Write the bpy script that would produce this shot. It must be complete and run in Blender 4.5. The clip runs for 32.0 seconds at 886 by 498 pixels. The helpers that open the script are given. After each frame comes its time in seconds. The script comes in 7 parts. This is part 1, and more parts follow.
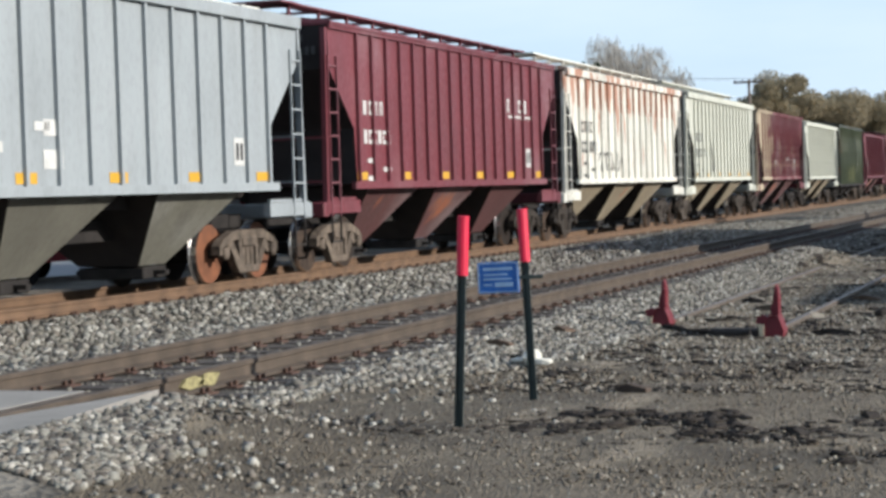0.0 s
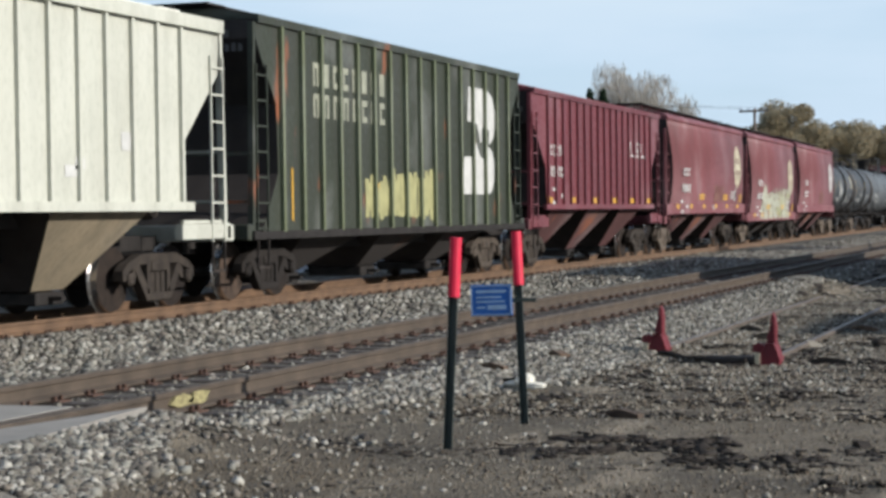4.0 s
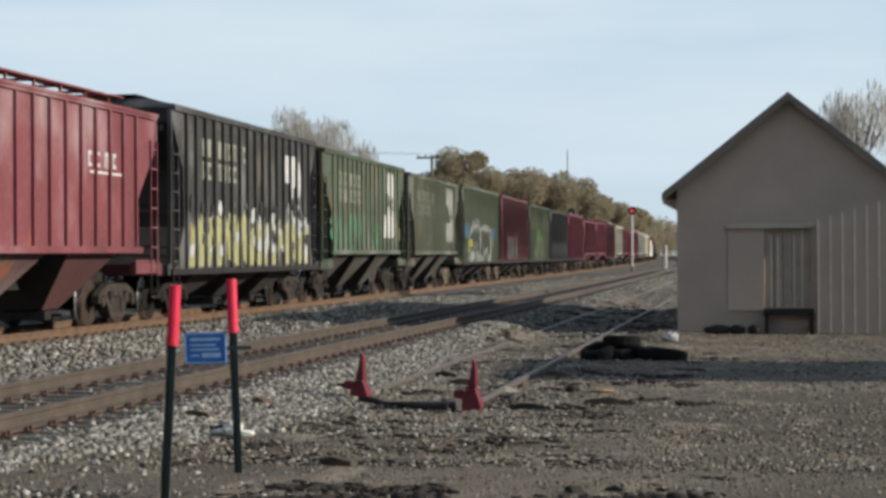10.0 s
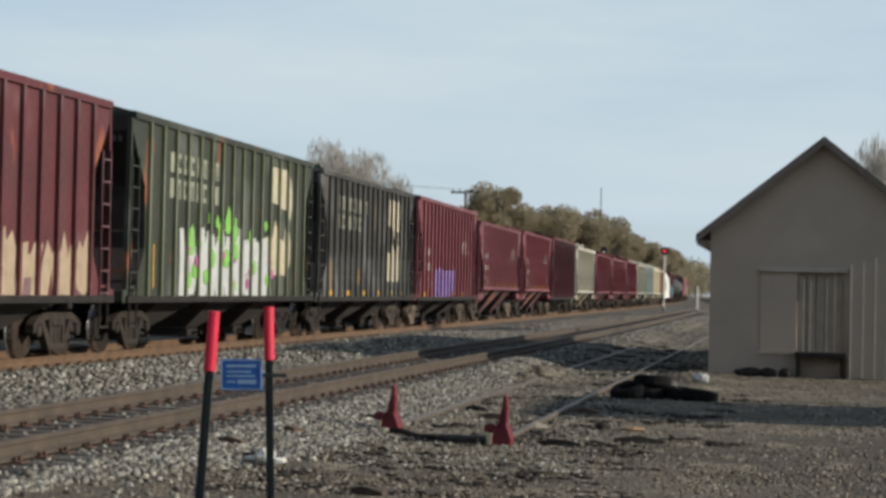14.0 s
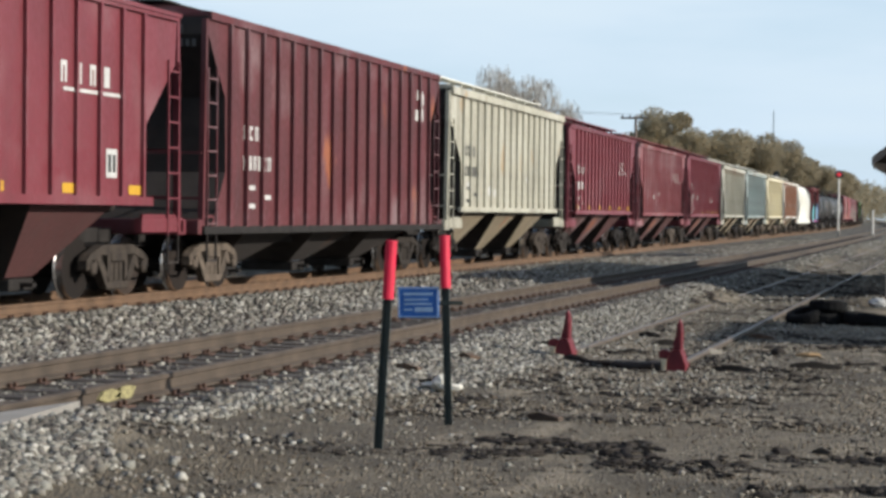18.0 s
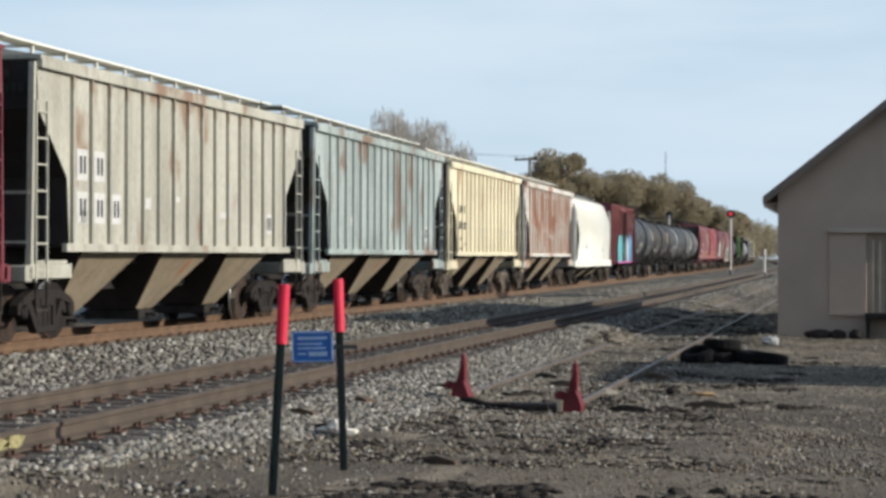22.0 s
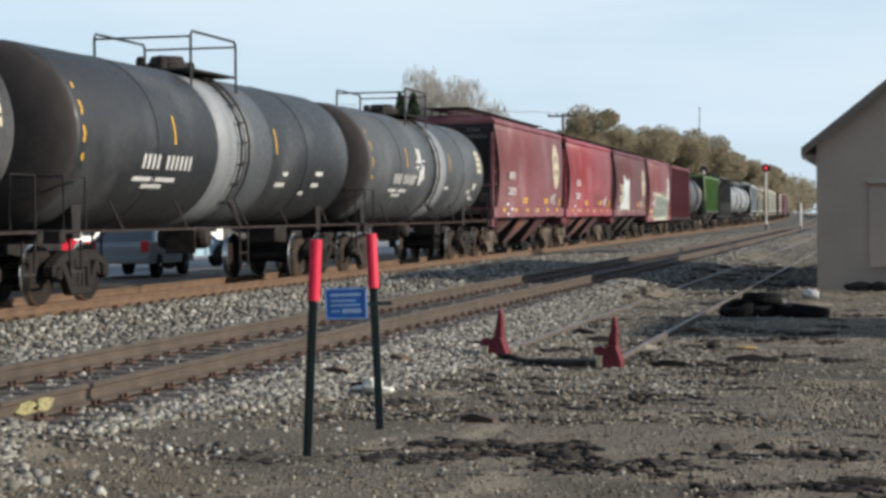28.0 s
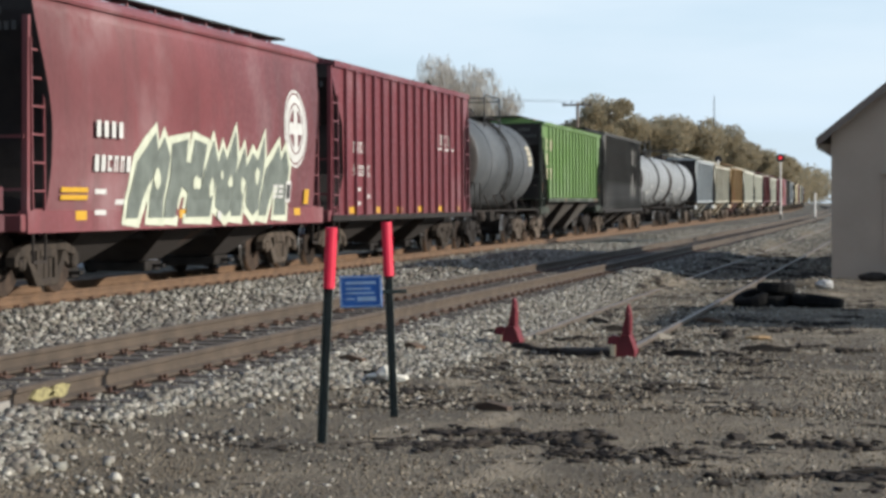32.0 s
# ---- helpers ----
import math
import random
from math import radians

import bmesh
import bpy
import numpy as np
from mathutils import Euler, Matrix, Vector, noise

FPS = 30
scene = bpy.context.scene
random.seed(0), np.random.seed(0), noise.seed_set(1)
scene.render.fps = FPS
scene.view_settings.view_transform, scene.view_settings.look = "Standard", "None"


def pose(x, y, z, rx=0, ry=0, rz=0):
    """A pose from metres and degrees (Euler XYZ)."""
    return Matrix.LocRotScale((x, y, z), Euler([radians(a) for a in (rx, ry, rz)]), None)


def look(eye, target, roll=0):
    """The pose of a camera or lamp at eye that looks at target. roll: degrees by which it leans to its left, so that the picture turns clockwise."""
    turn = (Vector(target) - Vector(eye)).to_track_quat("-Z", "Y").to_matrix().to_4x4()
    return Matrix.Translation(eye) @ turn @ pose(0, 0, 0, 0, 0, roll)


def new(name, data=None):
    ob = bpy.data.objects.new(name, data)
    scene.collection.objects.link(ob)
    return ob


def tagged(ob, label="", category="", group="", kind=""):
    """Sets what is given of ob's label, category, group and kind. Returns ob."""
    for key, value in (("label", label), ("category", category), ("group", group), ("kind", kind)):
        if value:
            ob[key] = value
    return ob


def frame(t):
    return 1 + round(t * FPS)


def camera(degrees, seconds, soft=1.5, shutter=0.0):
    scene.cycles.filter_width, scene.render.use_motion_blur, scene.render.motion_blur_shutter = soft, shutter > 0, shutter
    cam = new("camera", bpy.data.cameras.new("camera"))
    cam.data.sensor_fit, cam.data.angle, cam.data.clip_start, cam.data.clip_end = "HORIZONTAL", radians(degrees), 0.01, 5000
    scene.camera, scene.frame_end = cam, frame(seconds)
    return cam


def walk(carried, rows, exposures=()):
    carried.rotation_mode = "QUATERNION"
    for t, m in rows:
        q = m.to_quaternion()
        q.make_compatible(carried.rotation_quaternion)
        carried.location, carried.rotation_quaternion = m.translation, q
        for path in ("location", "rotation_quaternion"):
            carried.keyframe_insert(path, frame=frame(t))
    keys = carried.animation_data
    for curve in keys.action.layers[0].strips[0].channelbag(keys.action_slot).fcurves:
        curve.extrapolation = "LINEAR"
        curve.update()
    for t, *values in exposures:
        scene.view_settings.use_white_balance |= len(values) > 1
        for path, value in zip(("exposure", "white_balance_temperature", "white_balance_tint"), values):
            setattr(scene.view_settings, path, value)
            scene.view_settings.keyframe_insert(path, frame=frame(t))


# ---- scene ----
# the hand-held camera beside the line: eye, then turn, pitch and roll in degrees
cam = camera(26.189, 32.0, soft=3.3)

def view(x, y, z, turn, pitch, roll):
    return pose(x, y, z, 90 + pitch, 0, turn) @ pose(0, 0, 0, 0, 0, roll)

walk(cam, [
    (0, view(0.174, -0.018, 1.684, 19.109, -1.767, -1.817)),
    (0.5, view(0.240, -0.021, 1.668, 22.317, -0.069, -0.987)),
    (1, view(0.263, 0.034, 1.673, 19.272, -0.563, -0.837)),
    (1.5, view(0.253, 0.008, 1.661, 19.301, -1.244, -0.942)),
    (2, view(0.246, 0.013, 1.673, 19.444, -1.227, -0.850)),
    (2.5, view(0.236, 0.015, 1.672, 19.317, -0.247, -0.721)),
    (4.5, view(0.231, 0.096, 1.652, 19.203, -1.410, -0.887)),
    (5, view(0.228, 0.114, 1.639, 19.010, -1.696, -1.162)),
    (5.5, view(0.237, 0.114, 1.645, 18.177, -1.982, -1.284)),
    (6, view(0.223, 0.114, 1.652, 17.756, -0.782, -1.551)),
    (6.5, view(0.211, 0.139, 1.676, 16.064, -0.239, -1.498)),
    (7, view(0.217, 0.204, 1.688, 14.458, -0.847, -1.448)),
    (7.5, view(0.213, 0.198, 1.676, 12.305, -0.585, -1.383)),
    (8, view(0.211, 0.195, 1.685, 13.066, -1.493, -0.468)),
    (8.5, view(0.122, 0.120, 1.651, 13.457, -2.152, 0.260)),
    (9, view(0.025, 0.041, 1.708, 12.456, -0.287, -0.483)),
    (9.5, view(-0.043, -0.005, 1.694, 10.207, 0.323, -1.370)),
    (10, view(-0.069, -0.036, 1.702, 9.446, 0.157, -0.349)),
    (10.5, view(-0.075, -0.067, 1.686, 9.325, 0.041, -0.333)),
    (11, view(-0.085, -0.103, 1.680, 10.385, -0.639, 0.127)),
    (11.5, view(-0.094, -0.093, 1.689, 10.435, -0.027, 0.377)),
    (12, view(-0.086, -0.118, 1.692, 10.839, 0.254, 0.775)),
    (12.5, view(-0.086, -0.121, 1.695, 10.083, 0.620, 1.045)),
    (13, view(-0.088, -0.141, 1.694, 10.206, 0.976, 1.057)),
    (13.5, view(-0.086, -0.152, 1.691, 10.314, 1.205, 1.201)),
    (15.5, view(-0.116, -0.235, 1.703, 12.188, 0.590, 1.140)),
    (16, view(-0.116, -0.250, 1.692, 14.196, -0.079, 1.274)),
    (16.5, view(-0.112, -0.253, 1.688, 14.934, -0.184, 1.531)),
    (17, view(-0.118, -0.260, 1.685, 15.309, -1.440, 1.524)),
    (17.5, view(-0.107, -0.266, 1.691, 15.522, -1.284, 0.861)),
    (18, view(-0.102, -0.275, 1.698, 15.470, -1.084, 0.645)),
    (18.5, view(-0.099, -0.262, 1.701, 14.669, -0.624, 0.568)),
    (19, view(-0.107, -0.235, 1.701, 14.621, -0.113, 0.742)),
    (19.5, view(-0.107, -0.240, 1.698, 14.619, -0.187, 0.703)),
    (20, view(-0.098, -0.227, 1.702, 13.634, -0.294, 0.366)),
    (20.5, view(-0.091, -0.218, 1.695, 12.190, -0.268, 0.029)),
    (21, view(-0.098, -0.188, 1.701, 11.705, -0.394, -0.109)),
    (21.5, view(-0.099, -0.195, 1.698, 11.752, -0.138, -0.051)),
    (22, view(-0.110, -0.184, 1.702, 12.343, 0.208, 0.108)),
    (22.5, view(-0.114, -0.201, 1.699, 12.338, 0.363, 0.419)),
    (23, view(-0.123, -0.181, 1.702, 12.339, 0.318, 0.438)),
    (23.5, view(-0.131, -0.155, 1.697, 12.130, 0.255, 0.417)),
    (24, view(-0.137, -0.129, 1.697, 12.200, 0.362, 0.564)),
    (24.5, view(-0.150, -0.096, 1.694, 12.882, 0.351, 0.579)),
    (26.5, view(-0.206, 0.157, 1.664, 13.772, -0.429, 0.243)),
    (27, view(-0.196, 0.163, 1.660, 13.518, -0.397, -0.203)),
    (27.5, view(-0.197, 0.167, 1.659, 13.404, -0.950, -0.543)),
    (28, view(-0.205, 0.187, 1.658, 13.372, -1.025, -0.653)),
    (28.5, view(-0.196, 0.172, 1.661, 13.173, -1.065, -0.748)),
    (29, view(-0.193, 0.174, 1.653, 13.381, -1.388, -0.625)),
    (29.5, view(-0.193, 0.153, 1.668, 13.638, -1.368, -0.836)),
    (30, view(-0.200, 0.171, 1.659, 13.371, -1.282, -0.599)),
    (30.5, view(-0.190, 0.152, 1.656, 13.445, -1.226, -0.461)),
    (31, view(-0.195, 0.151, 1.661, 13.746, -1.167, -0.482)),
    (31.5, view(-0.194, 0.141, 1.662, 13.628, -1.345, -0.432)),
    (32, view(-0.207, 0.157, 1.658, 13.787, -1.365, -0.400)),
], exposures=[(0, 0.82, 5950, 10), (1, 0.6, 5950, 10), (5, 0.63, 5950, 10), (6, 0.68, 6050, 10), (7, 0.62, 6150, 10), (9, 0.66, 6250, 10), (10, 0.58, 6300, 10), (13, 0.5, 6400, 9), (16, 0.28, 6400, 9), (18, 0.69, 6150, 10), (20, 0.54, 6150, 10), (22, 0.6, 6150, 10), (24, 0.2, 6200, 10), (26.5, 0.4, 6200, 10), (27, 0.42, 6200, 10), (28, 0.7, 6200, 10), (32, 0.77, 6200, 10)])

# ---- light ----
SUN_TURN, SUN_UP = 91.0, 22.0          # compass from +y towards +x, and height, in degrees
sun_dir = Vector((math.sin(radians(SUN_TURN)) * math.cos(radians(SUN_UP)), math.cos(radians(SUN_TURN)) * math.cos(radians(SUN_UP)), math.sin(radians(SUN_UP))))
sun = new("sun", bpy.data.lights.new("sun", "SUN"))
sun.data.energy, sun.data.angle, sun.data.color = 4.1, radians(0.6), (1.0, 0.91, 0.78)
sun.matrix_world = look(sun_dir * 200, (0, 0, 0))
world = bpy.data.worlds.new("sky")
scene.world = world
world.use_nodes = True
wn, wl = world.node_tree.nodes, world.node_tree.links
sky = wn.new("ShaderNodeTexSky")
sky.sky_type, sky.sun_disc = "NISHITA", False
sky.sun_elevation, sky.sun_rotation = radians(SUN_UP), radians(SUN_TURN)
sky.air_density, sky.dust_density, sky.ozone_density = 1.0, 0.8, 1.8
# thin high cloud drawn out along the sky
wco = wn.new("ShaderNodeTexCoord")
wmap = wn.new("ShaderNodeMapping")
wmap.inputs["Scale"].default_value = (1.6, 1.6, 9.0)
wno = wn.new("ShaderNodeTexNoise")
wno.inputs["Scale"].default_value, wno.inputs["Detail"].default_value = 2.2, 5.0
wra = wn.new("ShaderNodeValToRGB")
wra.color_ramp.elements[0].position, wra.color_ramp.elements[1].position = 0.42, 0.78
wra.color_ramp.elements[0].color, wra.color_ramp.elements[1].color = (0.0, 0.0, 0.0, 1), (0.45, 0.45, 0.45, 1)
wmix = wn.new("ShaderNodeMix")
wmix.data_type = "RGBA"
wl.new(wco.outputs["Generated"], wmap.inputs["Vector"])
wl.new(wmap.outputs["Vector"], wno.inputs["Vector"])
wl.new(wno.outputs["Fac"], wra.inputs["Fac"])
# haze thickens towards the horizon
wse, whz, wad = wn.new("ShaderNodeSeparateXYZ"), wn.new("ShaderNodeMapRange"), wn.new("ShaderNodeMath")
wl.new(wco.outputs["Generated"], wse.inputs["Vector"])
wl.new(wse.outputs["Z"], whz.inputs["Value"])
whz.inputs["From Min"].default_value, whz.inputs["From Max"].default_value = 0.0, 0.8
whz.inputs["To Min"].default_value, whz.inputs["To Max"].default_value = 0.9, 0.02
wad.operation, wad.use_clamp = "ADD", True
wl.new(whz.outputs["Result"], wad.inputs[0])
wl.new(wra.outputs["Color"], wad.inputs[1])
wl.new(wad.outputs[0], wmix.inputs["Factor"])
wl.new(sky.outputs["Color"], wmix.inputs["A"])
whc = wn.new("ShaderNodeValToRGB")
whc.color_ramp.elements[0].position, whc.color_ramp.elements[1].position = 0.35, 0.7
whc.color_ramp.elements[0].color, whc.color_ramp.elements[1].color = (0.39, 0.475, 0.545, 1), (0.455, 0.52, 0.555, 1)
wsc = wn.new("ShaderNodeVectorMath")
wsc.operation = "SCALE"
wsc.inputs["Scale"].default_value = 10.0
wl.new(wno.outputs["Fac"], whc.inputs["Fac"])
wl.new(whc.outputs["Color"], wsc.inputs[0])
wl.new(wsc.outputs["Vector"], wmix.inputs["B"])
wl.new(wmix.outputs["Result"], wn["Background"].inputs["Color"])
wn["Background"].inputs["Strength"].default_value = 0.1

# ---- materials ----
def nodes_of(name):
    m = bpy.data.materials.new(name)
    m.use_nodes = True
    return m, m.node_tree.nodes, m.node_tree.links, m.node_tree.nodes["Principled BSDF"]


def noise_node(N, L, scale, detail=4.0, stretch=(1, 1, 1), space="Object"):
    co, mp, no = N.new("ShaderNodeTexCoord"), N.new("ShaderNodeMapping"), N.new("ShaderNodeTexNoise")
    mp.inputs["Scale"].default_value = stretch
    no.inputs["Scale"].default_value, no.inputs["Detail"].default_value = scale, detail
    L.new(co.outputs[space], mp.inputs["Vector"])
    L.new(mp.outputs["Vector"], no.inputs["Vector"])
    return no.outputs["Fac"], mp.outputs["Vector"]


def ramp(N, L, fac, stops):
    r = N.new("ShaderNodeValToRGB")
    while len(r.color_ramp.elements) < len(stops):
        r.color_ramp.elements.new(0.5)
    for e, (p, c) in zip(r.color_ramp.elements, stops):
        e.position, e.color = p, (*c, 1) if len(c) == 3 else c
    L.new(fac, r.inputs["Fac"])
    return r.outputs["Color"]


def mixed(N, L, fac, a, b, mode="MIX"):
    x = N.new("ShaderNodeMix")
    x.data_type, x.blend_type = "RGBA", mode
    for value, slot in ((fac, "Factor"), (a, "A"), (b, "B")):
        if isinstance(value, (int, float)):
            x.inputs[slot].default_value = value
        elif isinstance(value, tuple):
            x.inputs[slot].default_value = (*value, 1)
        else:
            L.new(value, x.inputs[slot])
    return x.outputs["Result"]


def grey(v):
    return (v, v, v)


def bump(N, L, bsdf, fac, strength, distance=0.02):
    b = N.new("ShaderNodeBump")
    b.inputs["Strength"].default_value, b.inputs["Distance"].default_value = strength, distance
    L.new(fac, b.inputs["Height"])
    L.new(b.outputs["Normal"], bsdf.inputs["Normal"])


def plain(name, rgb, rough=0.6, metal=0.0, vary=0.25, scale=6.0, relief=0.0):
    """A surface of one colour with grain at two scales."""
    m, N, L, S = nodes_of(name)
    f, _ = noise_node(N, L, scale, 6)
    g, _ = noise_node(N, L, scale * 9, 3)
    lo, hi = tuple(c * (1 - vary) for c in rgb), tuple(min(1, c * (1 + vary)) for c in rgb)
    c = ramp(N, L, f, [(0.3, lo), (0.7, hi)])
    c = mixed(N, L, 0.35, c, mixed(N, L, g, lo, hi))
    L.new(c, S.inputs["Base Color"])
    S.inputs["Roughness"].default_value, S.inputs["Metallic"].default_value = rough, metal
    if relief:
        bump(N, L, S, g, relief)
    return m


def car_paint(name, rgb, dirt=0.35, rust=0.0, rough=0.42, fade=0.2, streak=0.3, seed=0.0, rust_rgb=(0.16, 0.05, 0.02), high=""):
    """Old freight-car paint: fading in clouds, vertical streaks of grime, patches of rust."""
    m, N, L, S = nodes_of(name)
    co, mp = N.new("ShaderNodeTexCoord"), N.new("ShaderNodeMapping")
    mp.inputs["Location"].default_value = (seed, seed * 1.7, seed * 0.3)
    L.new(co.outputs["Object"], mp.inputs["Vector"])

    def cloud(scale, detail, stretch):
        m2, no = N.new("ShaderNodeMapping"), N.new("ShaderNodeTexNoise")
        m2.inputs["Scale"].default_value = stretch
        no.inputs["Scale"].default_value, no.inputs["Detail"].default_value = scale, detail
        L.new(mp.outputs["Vector"], m2.inputs["Vector"])
        L.new(m2.outputs["Vector"], no.inputs["Vector"])
        return no.outputs["Fac"]
    pale = tuple(min(1, c + fade * (0.55 - c) * 0.9) for c in rgb)
    dark = tuple(c * (1 - fade * 1.3) for c in rgb)
    c = ramp(N, L, cloud(0.55, 5, (1, 1, 1)), [(0.3, dark), (0.52, rgb), (0.75, pale)])
    # run-down grime
    st = cloud(2.6, 4, (1, 1, 0.12))
    grime = tuple(0.55 * v + 0.02 for v in (rgb[0] * 0.7, rgb[1] * 0.66, rgb[2] * 0.6))
    c = mixed(N, L, ramp(N, L, st, [(0.47, grey(0.0)), (0.7, grey(streak))]), c, grime)
    fine = cloud(14, 4, (1, 1, 0.6))
    c = mixed(N, L, ramp(N, L, fine, [(0.5, grey(0.0)), (0.8, grey(dirt * 0.6))]), c, (0.07, 0.06, 0.05))
    if rust:
        r = cloud(0.9, 8, (1, 1, 0.55))
        edge = 0.66 - 0.3 * rust
        if high:                                # running down from the roof
            sz, mr, ad = N.new("ShaderNodeSeparateXYZ"), N.new("ShaderNodeMapRange"), N.new("ShaderNodeMath")
            L.new(co.outputs["Object"], sz.inputs["Vector"])
            L.new(sz.outputs["Z" if high == "z" else "Y"], mr.inputs["Value"])
            mr.inputs["From Min"].default_value, mr.inputs["From Max"].default_value = (1.7, 3.8) if high == "z" else (-2.2, -4.6)
            mr.inputs["To Min"].default_value, mr.inputs["To Max"].default_value = (-0.07, 0.08) if high == "z" else (-0.12, 0.13)
            L.new(cloud(2.4, 9, (1, 1, 0.3)), ad.inputs[0])
            L.new(mr.outputs["Result"], ad.inputs[1])
            r = ad.outputs[0]
        c = mixed(N, L, ramp(N, L, r, [(edge, grey(0.0)), (edge + 0.07, grey(0.85))]), c, mixed(N, L, fine, rust_rgb, tuple(2.1 * v for v in rust_rgb)))
    L.new(c, S.inputs["Base Color"])
    L.new(ramp(N, L, fine, [(0.3, grey(rough)), (0.75, grey(min(1, rough + 0.3)))]), S.inputs["Roughness"])
    bump(N, L, S, cloud(1.1, 3, (1, 1, 1)), 0.12, 0.03)
    S.inputs["Specular IOR Level"].default_value = 0.45
    return m


def ground_mat(name, tones, scale, relief, space="Object", patch=None):
    """Loose stone or dirt: grains of many tones between larger patches."""
    m, N, L, S = nodes_of(name)
    co = N.new("ShaderNodeTexCoord")
    vo = N.new("ShaderNodeTexVoronoi")
    vo.inputs["Scale"].default_value = scale
    L.new(co.outputs[space], vo.inputs["Vector"])
    bw = N.new("ShaderNodeSeparateColor")
    L.new(vo.outputs["Color"], bw.inputs["Color"])
    n = len(tones)
    c = ramp(N, L, bw.outputs["Red"], [((i + 0.5) / n, t) for i, t in enumerate(tones)])
    big, _ = noise_node(N, L, 0.35, 6, space=space)
    mid, _ = noise_node(N, L, 2.3, 5, space=space)
    c = mixed(N, L, 0.55, c, mixed(N, L, mid, tuple(v * 0.6 for v in tones[0]), tones[-1]))
    if patch:
        c = mixed(N, L, ramp(N, L, big, [(0.45, grey(0.0)), (0.62, grey(0.75))]), c, patch)
    # dark tufts and long-shadow streaks, both put into the ground colour
    worn, _ = noise_node(N, L, 0.8, 7, (0.45, 1.0, 1.0), space=space)
    c = mixed(N, L, ramp(N, L, worn, [(0.48, grey(0.0)), (0.64, grey(0.55))]), c, tuple(v * 0.9 for v in tones[0]))
    # broad dark bands in the colour in place of shadow across the ground
    wide, _ = noise_node(N, L, 0.17, 9, (0.7, 0.5, 1.0), space=space)
    c = mixed(N, L, ramp(N, L, wide, [(0.47, grey(0.0)), (0.58, grey(0.7))]), c, tuple(v * 1.1 for v in tones[0]))
    heap, _ = noise_node(N, L, 1.6, 8, (1.0, 0.45, 1.0), space=space)
    c = mixed(N, L, ramp(N, L, heap, [(0.55, grey(0.0)), (0.66, grey(0.55))]), c, tuple(v * 1.15 for v in tones[-1]))
    L.new(c, S.inputs["Base Color"])
    S.inputs["Roughness"].default_value = 0.95
    d = N.new("ShaderNodeMath")
    d.operation = "ADD"
    L.new(vo.outputs["Distance"], d.inputs[0])
    L.new(mid, d.inputs[1])
    bump(N, L, S, d.outputs[0], relief, 0.03)
    return m


def stone_mat(name, tones):
    """Loose stones, each of its own tone."""
    m, N, L, S = nodes_of(name)
    geo = N.new("ShaderNodeNewGeometry")
    n = len(tones)
    c = ramp(N, L, geo.outputs["Random Per Island"], [((i + 0.5) / n, t) for i, t in enumerate(tones)])
    g, _ = noise_node(N, L, 45, 4)
    c = mixed(N, L, ramp(N, L, g, [(0.35, grey(0.35)), (0.7, grey(0.0))]), c, (0.08, 0.065, 0.05))
    L.new(c, S.inputs["Base Color"])
    S.inputs["Roughness"].default_value = 0.9
    return m


def leaf_mat(name, tones):
    m, N, L, S = nodes_of(name)
    geo = N.new("ShaderNodeNewGeometry")
    n = len(tones)
    c = ramp(N, L, geo.outputs["Random Per Island"], [((i + 0.5) / n, t) for i, t in enumerate(tones)])
    big, _ = noise_node(N, L, 0.12, 4)
    c = mixed(N, L, ramp(N, L, big, [(0.4, grey(0.0)), (0.65, grey(0.5))]), c, tones[0])
    L.new(c, S.inputs["Base Color"])
    S.inputs["Roughness"].default_value, S.inputs["Specular IOR Level"].default_value = 0.9, 0.1
    thin, both = N.new("ShaderNodeBsdfTranslucent"), N.new("ShaderNodeMixShader")
    both.inputs["Fac"].default_value = 0.6
    L.new(c, thin.inputs["Color"])
    L.new(S.outputs["BSDF"], both.inputs[1])
    L.new(thin.outputs["BSDF"], both.inputs[2])
    L.new(both.outputs["Shader"], N["Material Output"].inputs["Surface"])
    return m


def dull(m, level=0.1):
    """Take the sheen off a dusty surface."""
    m.node_tree.nodes["Principled BSDF"].inputs["Specular IOR Level"].default_value = level
    return m


def dusty_iron(name, dark, dust):
    """Cast iron under more or less road dust, each casting its own share of it."""
    m, N, L, S = nodes_of(name)
    info = N.new("ShaderNodeObjectInfo")
    f, _ = noise_node(N, L, 7.0, 5)
    g, _ = noise_node(N, L, 40.0, 3)
    sh = ramp(N, L, info.outputs["Random"], [(0.2, grey(0.05)), (0.6, grey(0.3)), (0.92, grey(1.0))])
    c = mixed(N, L, mixed(N, L, 1.0, ramp(N, L, f, [(0.3, grey(0.25)), (0.62, grey(1.0))]), sh, "MULTIPLY"), dark, dust)
    c = mixed(N, L, ramp(N, L, g, [(0.5, grey(0.0)), (0.75, grey(0.6))]), c, dark)
    L.new(c, S.inputs["Base Color"])
    S.inputs["Roughness"].default_value, S.inputs["Specular IOR Level"].default_value = 0.85, 0.2
    bump(N, L, S, g, 0.4)
    return m


def glowless_glass(name, rgb):
    m, N, L, S = nodes_of(name)
    S.inputs["Base Color"].default_value = (*rgb, 1)
    S.inputs["Roughness"].default_value = 0.08
    S.inputs["Specular IOR Level"].default_value = 0.7
    return m


